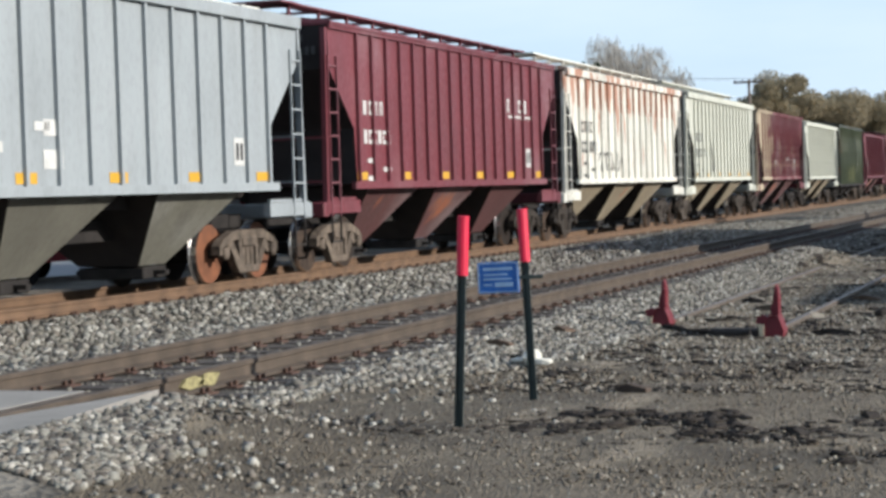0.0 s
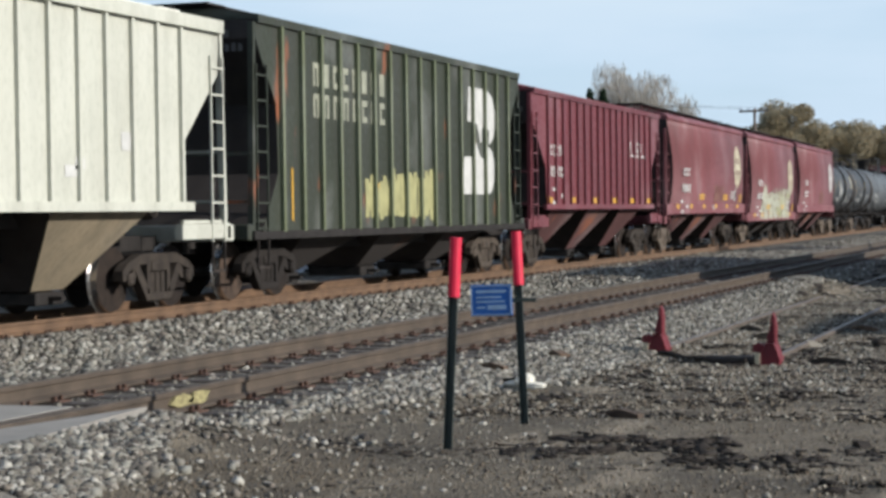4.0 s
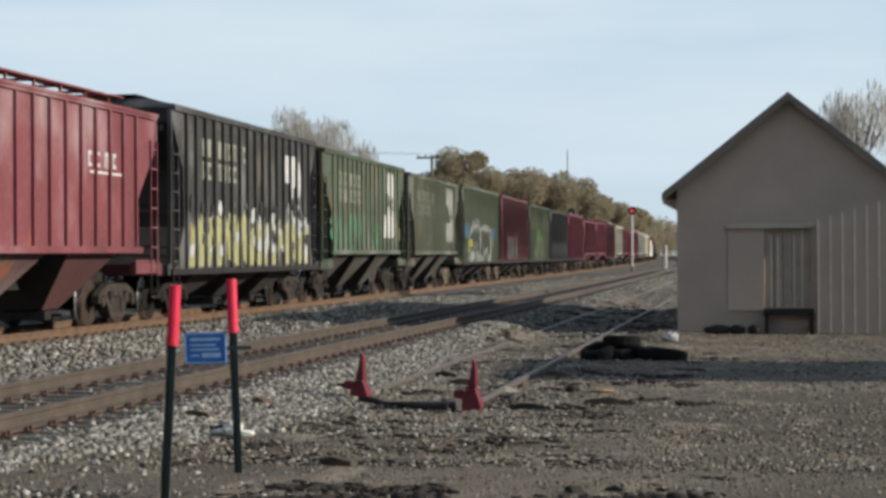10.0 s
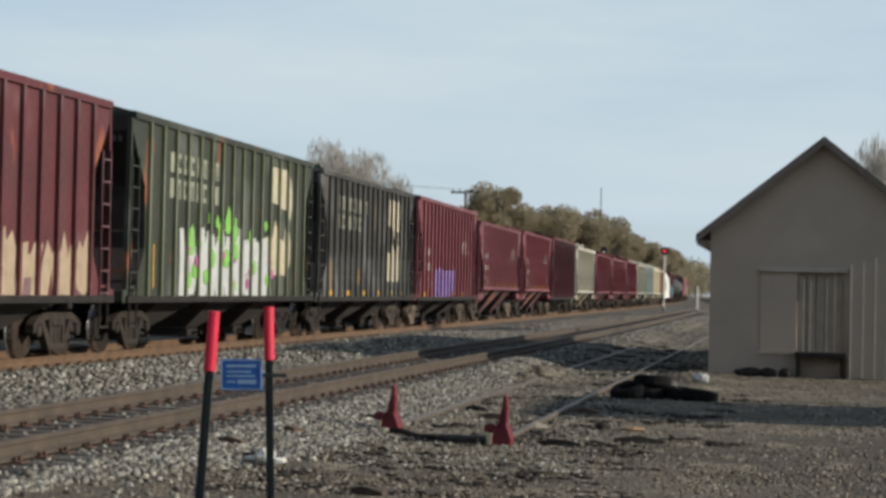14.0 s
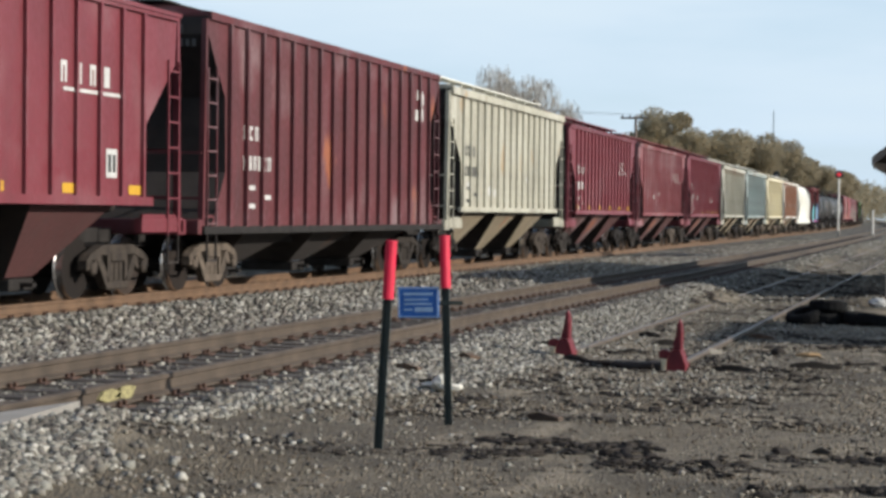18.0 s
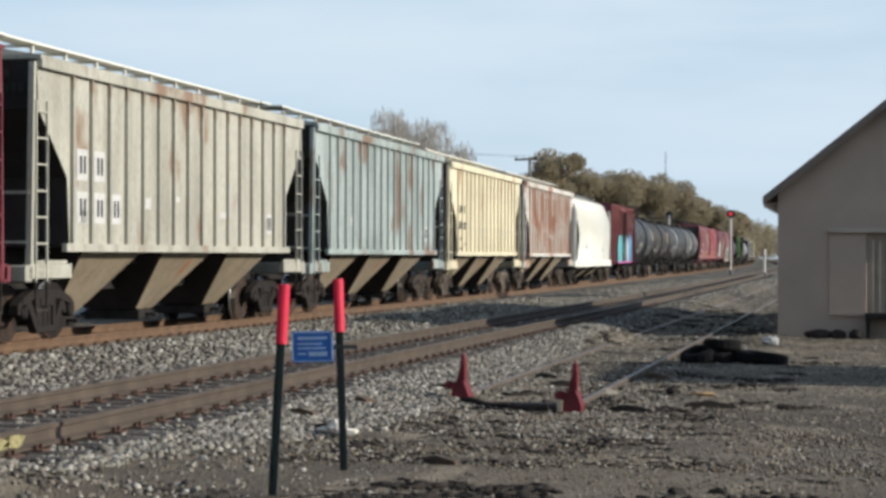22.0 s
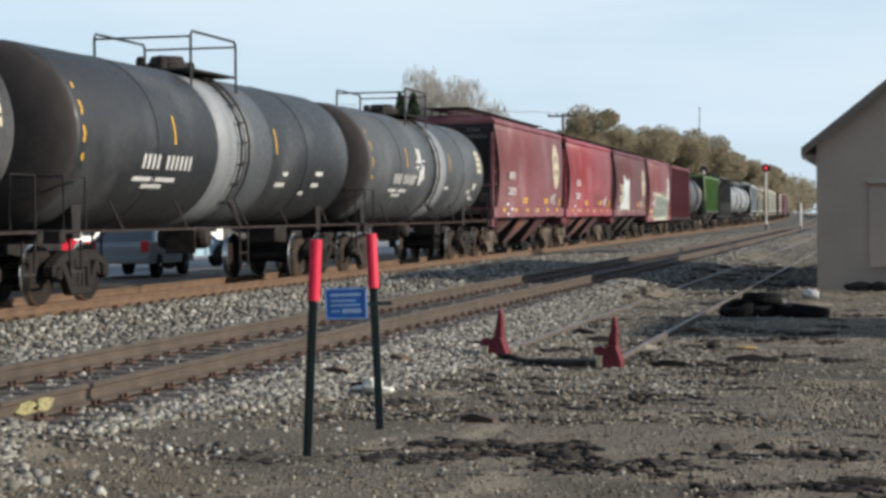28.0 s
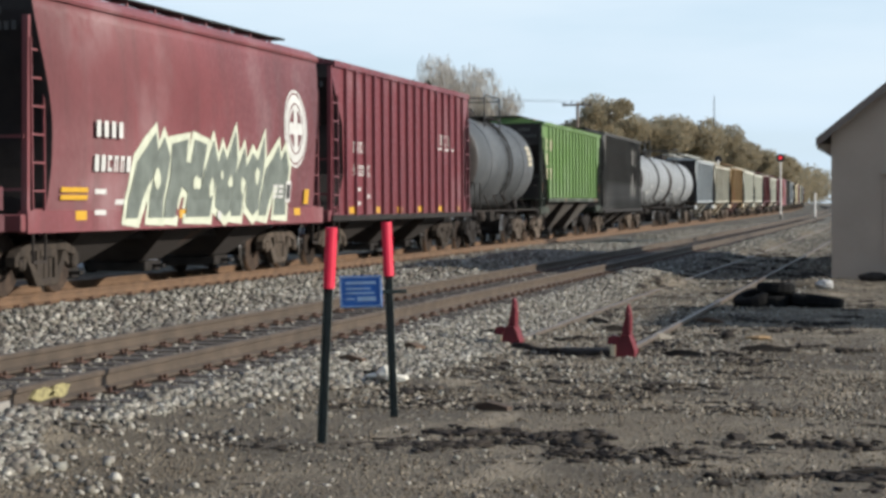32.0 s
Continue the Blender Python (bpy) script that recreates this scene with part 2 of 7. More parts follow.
M_yard = ground_mat("yard_gravel", [(0.036, 0.028, 0.018), (0.096, 0.076, 0.05), (0.15, 0.12, 0.079), (0.255, 0.21, 0.147)], 48, 1.0, patch=(0.094, 0.072, 0.044))
M_bed = ground_mat("ballast_bed", [(0.03, 0.026, 0.02), (0.07, 0.061, 0.048), (0.115, 0.102, 0.082), (0.18, 0.165, 0.136)], 19, 1.0, patch=(0.058, 0.048, 0.036))
M_stones = stone_mat("ballast_stone", [(0.04, 0.035, 0.03), (0.105, 0.096, 0.078), (0.185, 0.172, 0.138), (0.23, 0.228, 0.195), (0.13, 0.108, 0.086), (0.39, 0.375, 0.325)])
M_pebbles = stone_mat("yard_pebble", [(0.032, 0.026, 0.018), (0.1, 0.081, 0.056), (0.14, 0.116, 0.082), (0.08, 0.056, 0.034), (0.2, 0.172, 0.13), (0.34, 0.31, 0.25)])
M_rail = plain("rail_rust", (0.115, 0.068, 0.038), 0.75, 0.2, 0.45, 3.0, 0.3)
M_rail_b = plain("passing_rail_rust", (0.066, 0.049, 0.035), 0.75, 0.2, 0.5, 3.0, 0.3)
M_railtop = plain("rail_worn", (0.4, 0.37, 0.34), 0.3, 0.9, 0.2, 4.0)
M_railside = plain("siding_rail", (0.125, 0.1, 0.08), 0.55, 0.5, 0.3, 3.0, 0.2)
M_tie = plain("creosoted_tie", (0.045, 0.036, 0.03), 0.9, 0.0, 0.5, 5.0, 0.6)
M_spike = plain("spike_iron", (0.088, 0.048, 0.032), 0.8, 0.3, 0.4, 20)
M_concrete = plain("crossing_concrete", (0.221, 0.206, 0.182), 0.85, 0.0, 0.22, 3.0, 0.4)
M_steel = dull(plain("grimy_steel", (0.02, 0.0175, 0.016), 0.8, 0.0, 0.5, 5.0, 0.3), 0.2)
M_iron = dull(plain("grimy_iron", (0.03, 0.025, 0.022), 0.85, 0.0, 0.6, 5.0, 0.5), 0.15)
M_frame = dusty_iron("side_frame_iron", (0.013, 0.011, 0.01), (0.15, 0.118, 0.09))
M_wheel = dusty_iron("wheel_steel", (0.009, 0.007, 0.006), (0.07, 0.048, 0.035))
M_wheel_rust = plain("wheel_rust", (0.14, 0.052, 0.022), 0.75, 0.2, 0.5, 4.0, 0.2)
M_tread = plain("wheel_tread", (0.5, 0.48, 0.46), 0.25, 0.9, 0.15, 4.0)
M_white = plain("white_lettering", (0.433, 0.428, 0.405), 0.6, 0.0, 0.2, 5.0)
M_faded = plain("faded_lettering", (0.22, 0.225, 0.17), 0.7, 0.0, 0.3, 4.0)
# dark grey for the small stencils on car ends
M_ghost = plain("dark_grey_lettering", (0.075, 0.068, 0.062), 0.8, 0.0, 0.3, 4.0)
M_cream = plain("cream_lettering", (0.393, 0.347, 0.243), 0.6, 0.0, 0.25, 4.0)
M_yellow = plain("yellow_reflector", (0.446, 0.25, 0.0179), 0.5, 0.0, 0.15, 8.0)
M_black = plain("black_paint", (0.02, 0.02, 0.02), 0.55, 0.0, 0.3, 8.0)
M_shed = plain("shed_siding", (0.35, 0.28, 0.222), 0.85, 0.0, 0.1, 1.2, 0.15)
M_shed_trim = plain("shed_trim", (0.36, 0.31, 0.25), 0.8, 0.0, 0.12, 3.0, 0.15)
M_roof = plain("shed_roofing", (0.12, 0.1, 0.085), 0.9, 0.0, 0.3, 2.0, 0.4)
M_door_board = plain("doorway_board", (0.3, 0.245, 0.19), 0.85, 0.0, 0.2, 4.0, 0.2)
M_batten = plain("pale_batten", (0.48, 0.42, 0.33), 0.8, 0.0, 0.2, 5.0, 0.2)
M_board = plain("weathered_board", (0.33, 0.28, 0.21), 0.85, 0.0, 0.3, 5.0, 0.3)
M_post = plain("green_steel_post", (0.034, 0.046, 0.042), 0.5, 0.3, 0.3, 9.0)
M_tape = plain("red_reflective_sleeve", (0.52, 0.0045, 0.036), 0.55, 0.0, 0.12, 9.0)
M_blue = plain("blue_sign", (0.008, 0.09, 0.34), 0.45, 0.0, 0.15, 9.0)
M_pale = plain("pale_blue_print", (0.225, 0.338, 0.488), 0.5, 0.0, 0.2, 9.0)
M_stop = plain("red_cast_stop", (0.11, 0.006, 0.012), 0.6, 0.1, 0.4, 7.0, 0.3)
M_debris = dull(plain("dark_wood_debris", (0.035, 0.03, 0.026), 0.9, 0.0, 0.5, 7.0, 0.5))
M_bark = plain("bark", (0.13, 0.1, 0.08), 0.9, 0.0, 0.4, 3.0, 0.5)
M_asphalt = plain("far_pavement", (0.189, 0.185, 0.182), 0.9, 0.0, 0.2, 0.6)

# ---- mesh helpers ----
def box(bm, x0, x1, y0, y1, z0, z1, bevel=0.0):
    v = [bm.verts.new((x, y, z)) for z in (z0, z1) for y in (y0, y1) for x in (x0, x1)]
    fs = [bm.faces.new([v[i] for i in q]) for q in ((0, 2, 3, 1), (4, 5, 7, 6), (0, 1, 5, 4), (2, 6, 7, 3), (0, 4, 6, 2), (1, 3, 7, 5))]
    if bevel:
        bmesh.ops.bevel(bm, geom=list({e for f in fs for e in f.edges}), offset=bevel, segments=1, affect="EDGES", profile=0.5)


def bar(bm, a, b, w=0.03, h=None):
    """A square bar from a to b."""
    a, b, h = Vector(a), Vector(b), h or w
    d = (b - a).normalized()
    s = d.cross(Vector((0, 0, 1)) if abs(d.z) < 0.9 else Vector((1, 0, 0))).normalized()
    u = s.cross(d)
    c = [p + s * sx * w / 2 + u * sy * h / 2 for p in (a, b) for sx, sy in ((-1, -1), (1, -1), (1, 1), (-1, 1))]
    v = [bm.verts.new(p) for p in c]
    for q in ((0, 3, 2, 1), (4, 5, 6, 7), (0, 1, 5, 4), (1, 2, 6, 5), (2, 3, 7, 6), (3, 0, 4, 7)):
        bm.faces.new([v[i] for i in q])


def tube(bm, a, b, r0, r1=None, n=8, caps=True):
    a, b, r1 = Vector(a), Vector(b), r0 if r1 is None else r1
    d = (b - a).normalized()
    s = d.cross(Vector((0, 0, 1)) if abs(d.z) < 0.9 else Vector((1, 0, 0))).normalized()
    u = s.cross(d)
    rings = [[bm.verts.new(p + (s * math.cos(k * math.tau / n) + u * math.sin(k * math.tau / n)) * r) for k in range(n)] for p, r in ((a, r0), (b, r1))]
    for k in range(n):
        bm.faces.new((rings[0][k], rings[0][(k + 1) % n], rings[1][(k + 1) % n], rings[1][k]))
    if caps:
        bm.faces.new(rings[0][::-1])
        bm.faces.new(rings[1])


def pipe(bm, pts, r, n=6):
    """One bent tube through the points."""
    rings = []
    pts = [Vector(p) for p in pts]
    for k, p in enumerate(pts):
        d = (pts[min(k + 1, len(pts) - 1)] - pts[max(k - 1, 0)]).normalized()
        s = d.cross(Vector((0, 0, 1)) if abs(d.z) < 0.9 else Vector((0, 1, 0))).normalized()
        u = s.cross(d)
        rings.append([bm.verts.new(p + (s * math.cos(q * math.tau / n) + u * math.sin(q * math.tau / n)) * r) for q in range(n)])
    for a, b in zip(rings, rings[1:]):
        for k in range(n):
            bm.faces.new((a[k], a[(k + 1) % n], b[(k + 1) % n], b[k]))
    bm.faces.new(rings[0][::-1])
    bm.faces.new(rings[-1])


def lathe(bm, prof, n=20, axis="y", at=(0, 0, 0)):
    """Turns (along, radius) pairs about an axis."""
    rings = []
    for s, r in prof:
        ring = []
        for k in range(n):
            c, d = math.cos(k * math.tau / n) * r, math.sin(k * math.tau / n) * r
            p = (c, s, d) if axis == "y" else (s, c, d) if axis == "x" else (c, d, s)
            ring.append(bm.verts.new(Vector(p) + Vector(at)))
        rings.append(ring)
    for a, b in zip(rings, rings[1:]):
        for k in range(n):
            bm.faces.new((a[k], a[(k + 1) % n], b[(k + 1) % n], b[k]))
    bm.faces.new(rings[0][::-1])
    bm.faces.new(rings[-1])
    bmesh.ops.recalc_face_normals(bm, faces=bm.faces)


def prism(bm, pts, x0, x1):
    """A (y, z) outline drawn out from x0 to x1."""
    a, b = [bm.verts.new((x0, y, z)) for y, z in pts], [bm.verts.new((x1, y, z)) for y, z in pts]
    n = len(pts)
    fs = [bm.faces.new(a[::-1]), bm.faces.new(b)]
    fs += [bm.faces.new((a[k], a[(k + 1) % n], b[(k + 1) % n], b[k])) for k in range(n)]
    bmesh.ops.recalc_face_normals(bm, faces=fs)


def mesh_of(bm, name, smooth=False):
    bmesh.ops.recalc_face_normals(bm, faces=bm.faces)
    me = bpy.data.meshes.new(name)
    bm.to_mesh(me)
    bm.free()
    me.materials.append(None)
    if smooth:
        me.polygons.foreach_set("use_smooth", [True] * len(me.polygons))
    return me


def put(name, me, material, parent=None, m=None, label=""):
    """A mesh object, with a material of its own, under a thing or a part."""
    ob = new(name, me)
    ob.material_slots[0].link = "OBJECT"
    ob.material_slots[0].material = material
    if parent is not None:
        ob.parent = parent
    if m is not None:
        ob.matrix_basis = m
    if label:
        ob["label"] = label
    return ob


def part(name, bm, material, parent=None, label="", m=None, smooth=False):
    return put(name, mesh_of(bm, name, smooth), material, parent, m, label)


def thing(name, label, category, m=None, group="", kind=""):
    ob = new(name)
    if m is not None:
        ob.matrix_basis = m
    return tagged(ob, label, category, group, kind)


SHARED = {}


def shared(key, make, smooth=False):
    if key not in SHARED:
        bm = bmesh.new()
        make(bm)
        SHARED[key] = mesh_of(bm, key, smooth)
    return SHARED[key]


def bend(y):
    """The line swings gently to the west far off."""
    return -6.8e-5 * max(0.0, y - 40.0) ** 2


def spread(y):
    """How far the main line draws away from the yard tracks, as a share of its distance, fitted to the camera's view.
    """
    if y < 26:
        return 0.0
    if y < 46:
        return 3.1e-5 * (y - 26) ** 2
    if y < 115:
        return 0.0124 + 0.00124 * (y - 46)
    u = min(40.0, y - 115)
    return 0.098 + 0.00124 * (u - u * u / 80)


def bend_main(y):
    """The main line bends away a little sooner than the yard, shaped to fit the camera's view."""
    r = 1 + spread(y)
    return bend(y / r) * r + MAIN_X * (r - 1)


def drop(y):
    """The main line is lowered slightly with distance to fit the camera's view."""
    return -1.34 * spread(y)


def level(y):
    return 0.0


MAIN_X, PASS_X, STUB_X = -13.75, -7.3, -3.95
RAIL_Z = 0.35

# ---- ground ----
def ground_z(x, y):
    """Height of the ground: yard, then the two ballasted beds and the low ground between and beyond them."""
    west = min(1.0, max(0.0, (-8.9 - x + bend(y)) / 1.6))
    x = x - bend(y) - west * (bend_main(y) - bend(y))
    pts = ((-600, 0.0), (-24, 0.02), (-18.5, 0.05), (-16.9, -0.02), (-15.6, 0.17), (-11.9, 0.17), (-10.9, 0.06), (-9.9, 0.07), (-9.1, 0.14), (-6.05, 0.14), (-5.0, 0.02), (-4.2, 0.0), (600, 0.0))
    bank = 0.0
    if y < 12.6 and -5.9 < x < -4.2:            # stone banked up to the crossing
        bank = 0.2 * min(1.0, (12.6 - y) / 0.9) * min(1.0, (-4.2 - x) / 1.2)
    if y > 27 and -12.2 < x < 4.0:              # ballast heaped unevenly between the tracks
        grow = min(1.0, (y - 27) / 9) * min(1.0, max(0.0, (150 - y) / 40))
        for cx, half, high in ((-10.35, 1.3, 0.3), (-5.35, 0.75, 0.24), (-1.9, 0.9, 0.12)):
            off = abs(x - cx) / half
            if off < 1:
                bank += grow * high * (1 - off * off) * max(0.0, 0.4 + 1.1 * noise.noise((cx, y * 0.17, 2.0)))
    for (a, za), (b, zb) in zip(pts, pts[1:]):
        if a <= x <= b:
            return za + (zb - za) * (x - a) / (b - a) + bank + west * drop(y)
    return 0.0


def stone_edge(y):
    """Where the ballast gives way to the dirt of the yard."""
    pts = ((-9999, -4.9), (10.2, -5.0), (10.9, -5.35), (11.6, -5.7), (14, -5.7), (15.5, -5.35), (17, -4.85), (19, -4.65), (24, -4.75), (40, -5.1), (9999, -5.3))
    for (a, xa), (b, xb) in zip(pts, pts[1:]):
        if a <= y <= b:
            return xa + (xb - xa) * (y - a) / (b - a) + 0.16 * noise.noise((y * 0.9, 1.0, 0.0)) + 0.12 * noise.noise((y * 2.7, 5.0, 0.0))


def relief(x, y):
    return 0.018 * noise.noise((x * 0.9, y * 0.9, 3.1)) + 0.012 * noise.noise((x * 3.1, y * 3.1, 7.7))


xs = [-1500, -600, -250, -120, -70, -45, -32, -26] + [-24 + 0.25 * k for k in range(0, 113)] + [4.6, 5.5, 7, 9, 12, 18, 30, 60, 150, 500, 1500]
ys = [-1500, -700, -300, -120, -60, -30, -15, -8, -3, 0, 3, 5, 7] + [8 + 0.3 * k for k in range(0, 120)] + [44 + 1.5 * k for k in range(0, 72)] + [156, 170, 195, 220, 250, 290, 340, 400, 480, 600, 800, 1100, 1500]
verts = []
for y in ys:
    for x in xs:
        z = ground_z(x, y)
        if -24 < x < 5 and 7 < y < 105:
            z += relief(x, y) * (0.5 if x < -5 else 1.0)
        verts.append((x, y, z))
nx = len(xs)
faces = [(j * nx + i, j * nx + i + 1, (j + 1) * nx + i + 1, (j + 1) * nx + i) for j in range(len(ys) - 1) for i in range(nx - 1)]
me = bpy.data.meshes.new("ground")
me.from_pydata(verts, [], faces)
me.materials.append(M_yard)
me.materials.append(M_bed)
me.polygons.foreach_set("use_smooth", [True] * len(faces))
idx = []
for j in range(len(ys) - 1):
    for i in range(nx - 1):
        x, y = (xs[i] + xs[i + 1]) / 2 - bend(ys[j]), ys[j]
        edge = stone_edge(y) - 0.1
        idx.append(1 if -17.0 + bend_main(y) - bend(y) < x < edge else 0)
me.polygons.foreach_set("material_index", idx)
ground = tagged(new("ground", me), "brown gravel yard with grey ballast under the tracks", "ground", kind="structure")


# ---- tracks ----
def rail_section(head=0.036, foot=0.07, top=0.0, h=0.17):
    return [(-foot, top - h), (foot, top - h), (foot, top - h + 0.02), (0.012, top - h + 0.045), (0.012, top - 0.05), (head, top - 0.04), (head, top - 0.008), (head - 0.01, top), (-head + 0.01, top), (-head, top - 0.008), (-head, top - 0.04), (-0.012, top - 0.05), (-0.012, top - h + 0.045), (-foot, top - h + 0.02)]


def rail_mesh(bm, x, y0, y1, top, step=8.0, h=0.17, run=bend, fall=level):
    sec = rail_section(top=top, h=h)
    n = max(1, int((y1 - y0) / step))
    rings = []
    for k in range(n + 1):
        y = y0 + (y1 - y0) * k / n
        rings.append([bm.verts.new((x + run(y) + dx, y, z + fall(y))) for dx, z in sec])
    for a, b in zip(rings, rings[1:]):
        for k in range(len(sec)):
            bm.faces.new((a[k], a[(k + 1) % len(sec)], b[(k + 1) % len(sec)], b[k]))
    bm.faces.new(rings[0][::-1])
    bm.faces.new(rings[-1])


def tie_shape(bm):
    box(bm, -1.3, 1.3, -0.115, 0.115, -0.17, 0.0, 0.012)


def plate_shape(bm):
    box(bm, -0.17, 0.17, -0.09, 0.09, 0.0, 0.014)
    for sx in (-0.095, 0.095):
        for sy in (-0.05, 0.05):
            box(bm, sx - 0.014, sx + 0.014, sy - 0.012, sy + 0.012, 0.0, 0.05)


def track(name, label, cx, y0, y1, top, near, mat, tie_from, tie_to, sunk=0.0, odd=0.0, run=bend, fall=level):
    t = thing(name, label, "railway track", kind="structure")
    for side in (-0.755, 0.755):
        bm = bmesh.new()
        rail_mesh(bm, cx + side, y0 - (odd if side > 0 else 0), y1, top, run=run, fall=fall)
        part("rail", bm, mat, t)
    rng = random.Random(cx)
    tie, plate = shared("tie", tie_shape), shared("tie_plate", plate_shape)
    y = tie_from
    far = bmesh.new()
    while y < tie_to:
        yy = y + rng.uniform(-0.03, 0.03)
        m = pose(cx + run(yy) + rng.uniform(-0.05, 0.05), yy, top - 0.183 - sunk + fall(yy), 0, 0, rng.uniform(-1, 1))
        if y < near:
            o = put("tie", tie, M_tie, t, m)
            for side in (-0.755, 0.755):
                put("tie_plate", plate, M_spike, o, Matrix.Translation((cx + run(yy) + side - m.translation.x, 0, 0)))
        else:
            box(far, cx + run(yy) - 1.3, cx + run(yy) + 1.3, yy - 0.11, yy + 0.11, top - 0.3 + fall(yy), top - 0.183 - sunk + fall(yy))
        y += 0.53
    tagged(part("far_ties", far, M_tie, t), kind="stuff")
    return t


track("main_track", "main-line railway track with rust-brown rails on stone ballast", MAIN_X, -640, 1150, RAIL_Z, 62, M_rail, 14, 160, run=bend_main, fall=drop)
track("passing_track", "second railway track with rusty rails on grey ballast", PASS_X, -60, 640, RAIL_Z - 0.01, 62, M_rail_b, 7.5, 160)
track("stub_track", "disused stub siding sunk in the gravel", STUB_X, 21.9, 330, 0.065, 40, M_railside, 23, 120, sunk=-0.02, odd=1.35)

# ---- the train: parts that the cars share ----
def wheel_shape(bm):
    lathe(bm, [(-0.02, 0.36), (0.02, 0.36), (0.03, 0.2), (0.06, 0.12), (0.09, 0.12), (0.09, 0.06)], 24, "x")
    bm2 = [(-0.05, 0.34), (-0.05, 0.49), (-0.03, 0.5), (-0.02, 0.462), (0.085, 0.455), (0.085, 0.36)]
    lathe(bm, bm2, 24, "x")
    for f in bm.faces:                          # the tread is worn bright
        c = f.calc_center_median()
        if math.hypot(c.y, c.z) > 0.44:
            f.material_index = 1


def side_frame_shape(bm):
    # cast truss with two open windows, spring nest between the columns
    prism(bm, [(-1.08, 0.44), (-1.08, 0.58), (-0.94, 0.68), (-0.52, 0.81), (0.52, 0.81), (0.94, 0.68), (1.08, 0.58), (1.08, 0.44), (0.98, 0.44), (0.94, 0.56), (0.56, 0.66), (-0.56, 0.66), (-0.94, 0.56), (-0.98, 0.44)], -0.07, 0.08)
    for q in (-1, 1):
        prism(bm, [(q * 0.72, 0.6), (q * 0.58, 0.66), (q * 0.28, 0.27), (q * 0.36, 0.14)], -0.065, 0.07)
        prism(bm, [(q * 0.79, 0.42), (q * 0.7, 0.44), (q * 0.62, 0.62), (q * 0.74, 0.62)], -0.06, 0.06)
        box(bm, -0.06, 0.07, q * 0.3 - 0.05, q * 0.3 + 0.05, 0.24, 0.7)
        lathe(bm, [(-0.02, 0.1), (0.1, 0.1), (0.13, 0.07)], 10, "x", (0, q * 0.89, 0.46))
    box(bm, -0.065, 0.075, -0.36, 0.36, 0.13, 0.25, 0.02)
    for y in (-0.16, 0, 0.16):
        lathe(bm, [(0.25, 0.07), (0.55, 0.07)], 8, "z", (0, y, 0))
    box(bm, -0.16, 0.1, -0.25, 0.25, 0.55, 0.7, 0.02)


def bolster_shape(bm):
    box(bm, -1.05, 1.05, -0.22, 0.22, 0.5, 0.82, 0.04)
    for x in (-0.75, 0.75):
        box(bm, x - 0.05, x + 0.05, -1.3, 1.3, 0.56, 0.62)
    for y in (-0.45, 0.45):
        box(bm, -0.7, 0.7, y - 0.05, y + 0.05, 0.3, 0.42)


def axle_shape(bm):
    lathe(bm, [(-0.95, 0.07), (-0.7, 0.085), (0, 0.075), (0.7, 0.085), (0.95, 0.07)], 10, "x")


def coupler_shape(bm):
    box(bm, -0.09, 0.09, -0.1, 0.75, 0.78, 0.94, 0.02)
    prism(bm, [(-0.28, 0.72), (-0.28, 1.0), (-0.02, 1.04), (0.02, 0.98), (0.02, 0.74)], -0.17, 0.15)
    bar(bm, (0.1, 0.25, 0.72), (0.16, -0.2, 0.42), 0.05)


def ladder_shape(bm):
    """Ladder in the y-z plane: two stiles, rungs."""
    for y in (-0.2, 0.2):
        bar(bm, (0, y, 0), (0, y, 2.75), 0.032)


def rung_shape(bm):
    bar(bm, (0, -0.22, 0), (0, 0.22, 0), 0.028)


def ladder_on(car, material, m):
    ob = put("ladder", shared("ladder", ladder_shape), material, car, m)
    for k in range(7):
        put("rung", shared("rung", rung_shape), material, ob, Matrix.Translation((0, 0, 0.18 + k * 0.4)))


def low_ladder_shape(bm):
    for y in (-0.2, 0.2):
        bar(bm, (0, y, 0), (0, y, 1.25), 0.055)
    for k in range(4):
        bar(bm, (0, -0.2, 0.06 + k * 0.34), (0, 0.2, 0.06 + k * 0.34), 0.035)


def bracket_shape(bm):
    bar(bm, (0.62, 0, 0.0), (0.62, 0, 0.26), 0.05)
    bar(bm, (-0.62, 0, 0.0), (-0.62, 0, 0.26), 0.05)
    bar(bm, (-0.64, 0, 0.24), (0.64, 0, 0.24), 0.05)


def hatch_shape(bm):
    lathe(bm, [(0, 0.42), (0.09, 0.42), (0.13, 0.3), (0.14, 0.05)], 14, "z")


def hose_shape(bm):
    """Brake hose hanging in a bow beside the coupler."""
    pts = [(0.2, 0.3, 0.8), (0.26, 0.05, 0.62), (0.27, -0.18, 0.46), (0.22, -0.4, 0.42), (0.14, -0.52, 0.46)]
    pipe(bm, pts, 0.025)


def stirrup_shape(bm):
    """Sill step under a corner."""
    for y in (-0.2, 0.2):
        bar(bm, (0, y, 0.0), (0, y, 0.5), 0.03)
    bar(bm, (0, -0.22, 0.02), (0, 0.22, 0.02), 0.035)


def brake_wheel_shape(bm):
    n = 20
    for k in range(n):
        p = [(0.27 * math.cos(q * math.tau / n), 0, 0.27 * math.sin(q * math.tau / n)) for q in (k, k + 1)]
        tube(bm, p[0], p[1], 0.015, n=5)
    for k in range(5):
        q = k * math.tau / 5
        bar(bm, (0, 0.03, 0), (0.27 * math.cos(q), 0, 0.27 * math.sin(q)), 0.02)


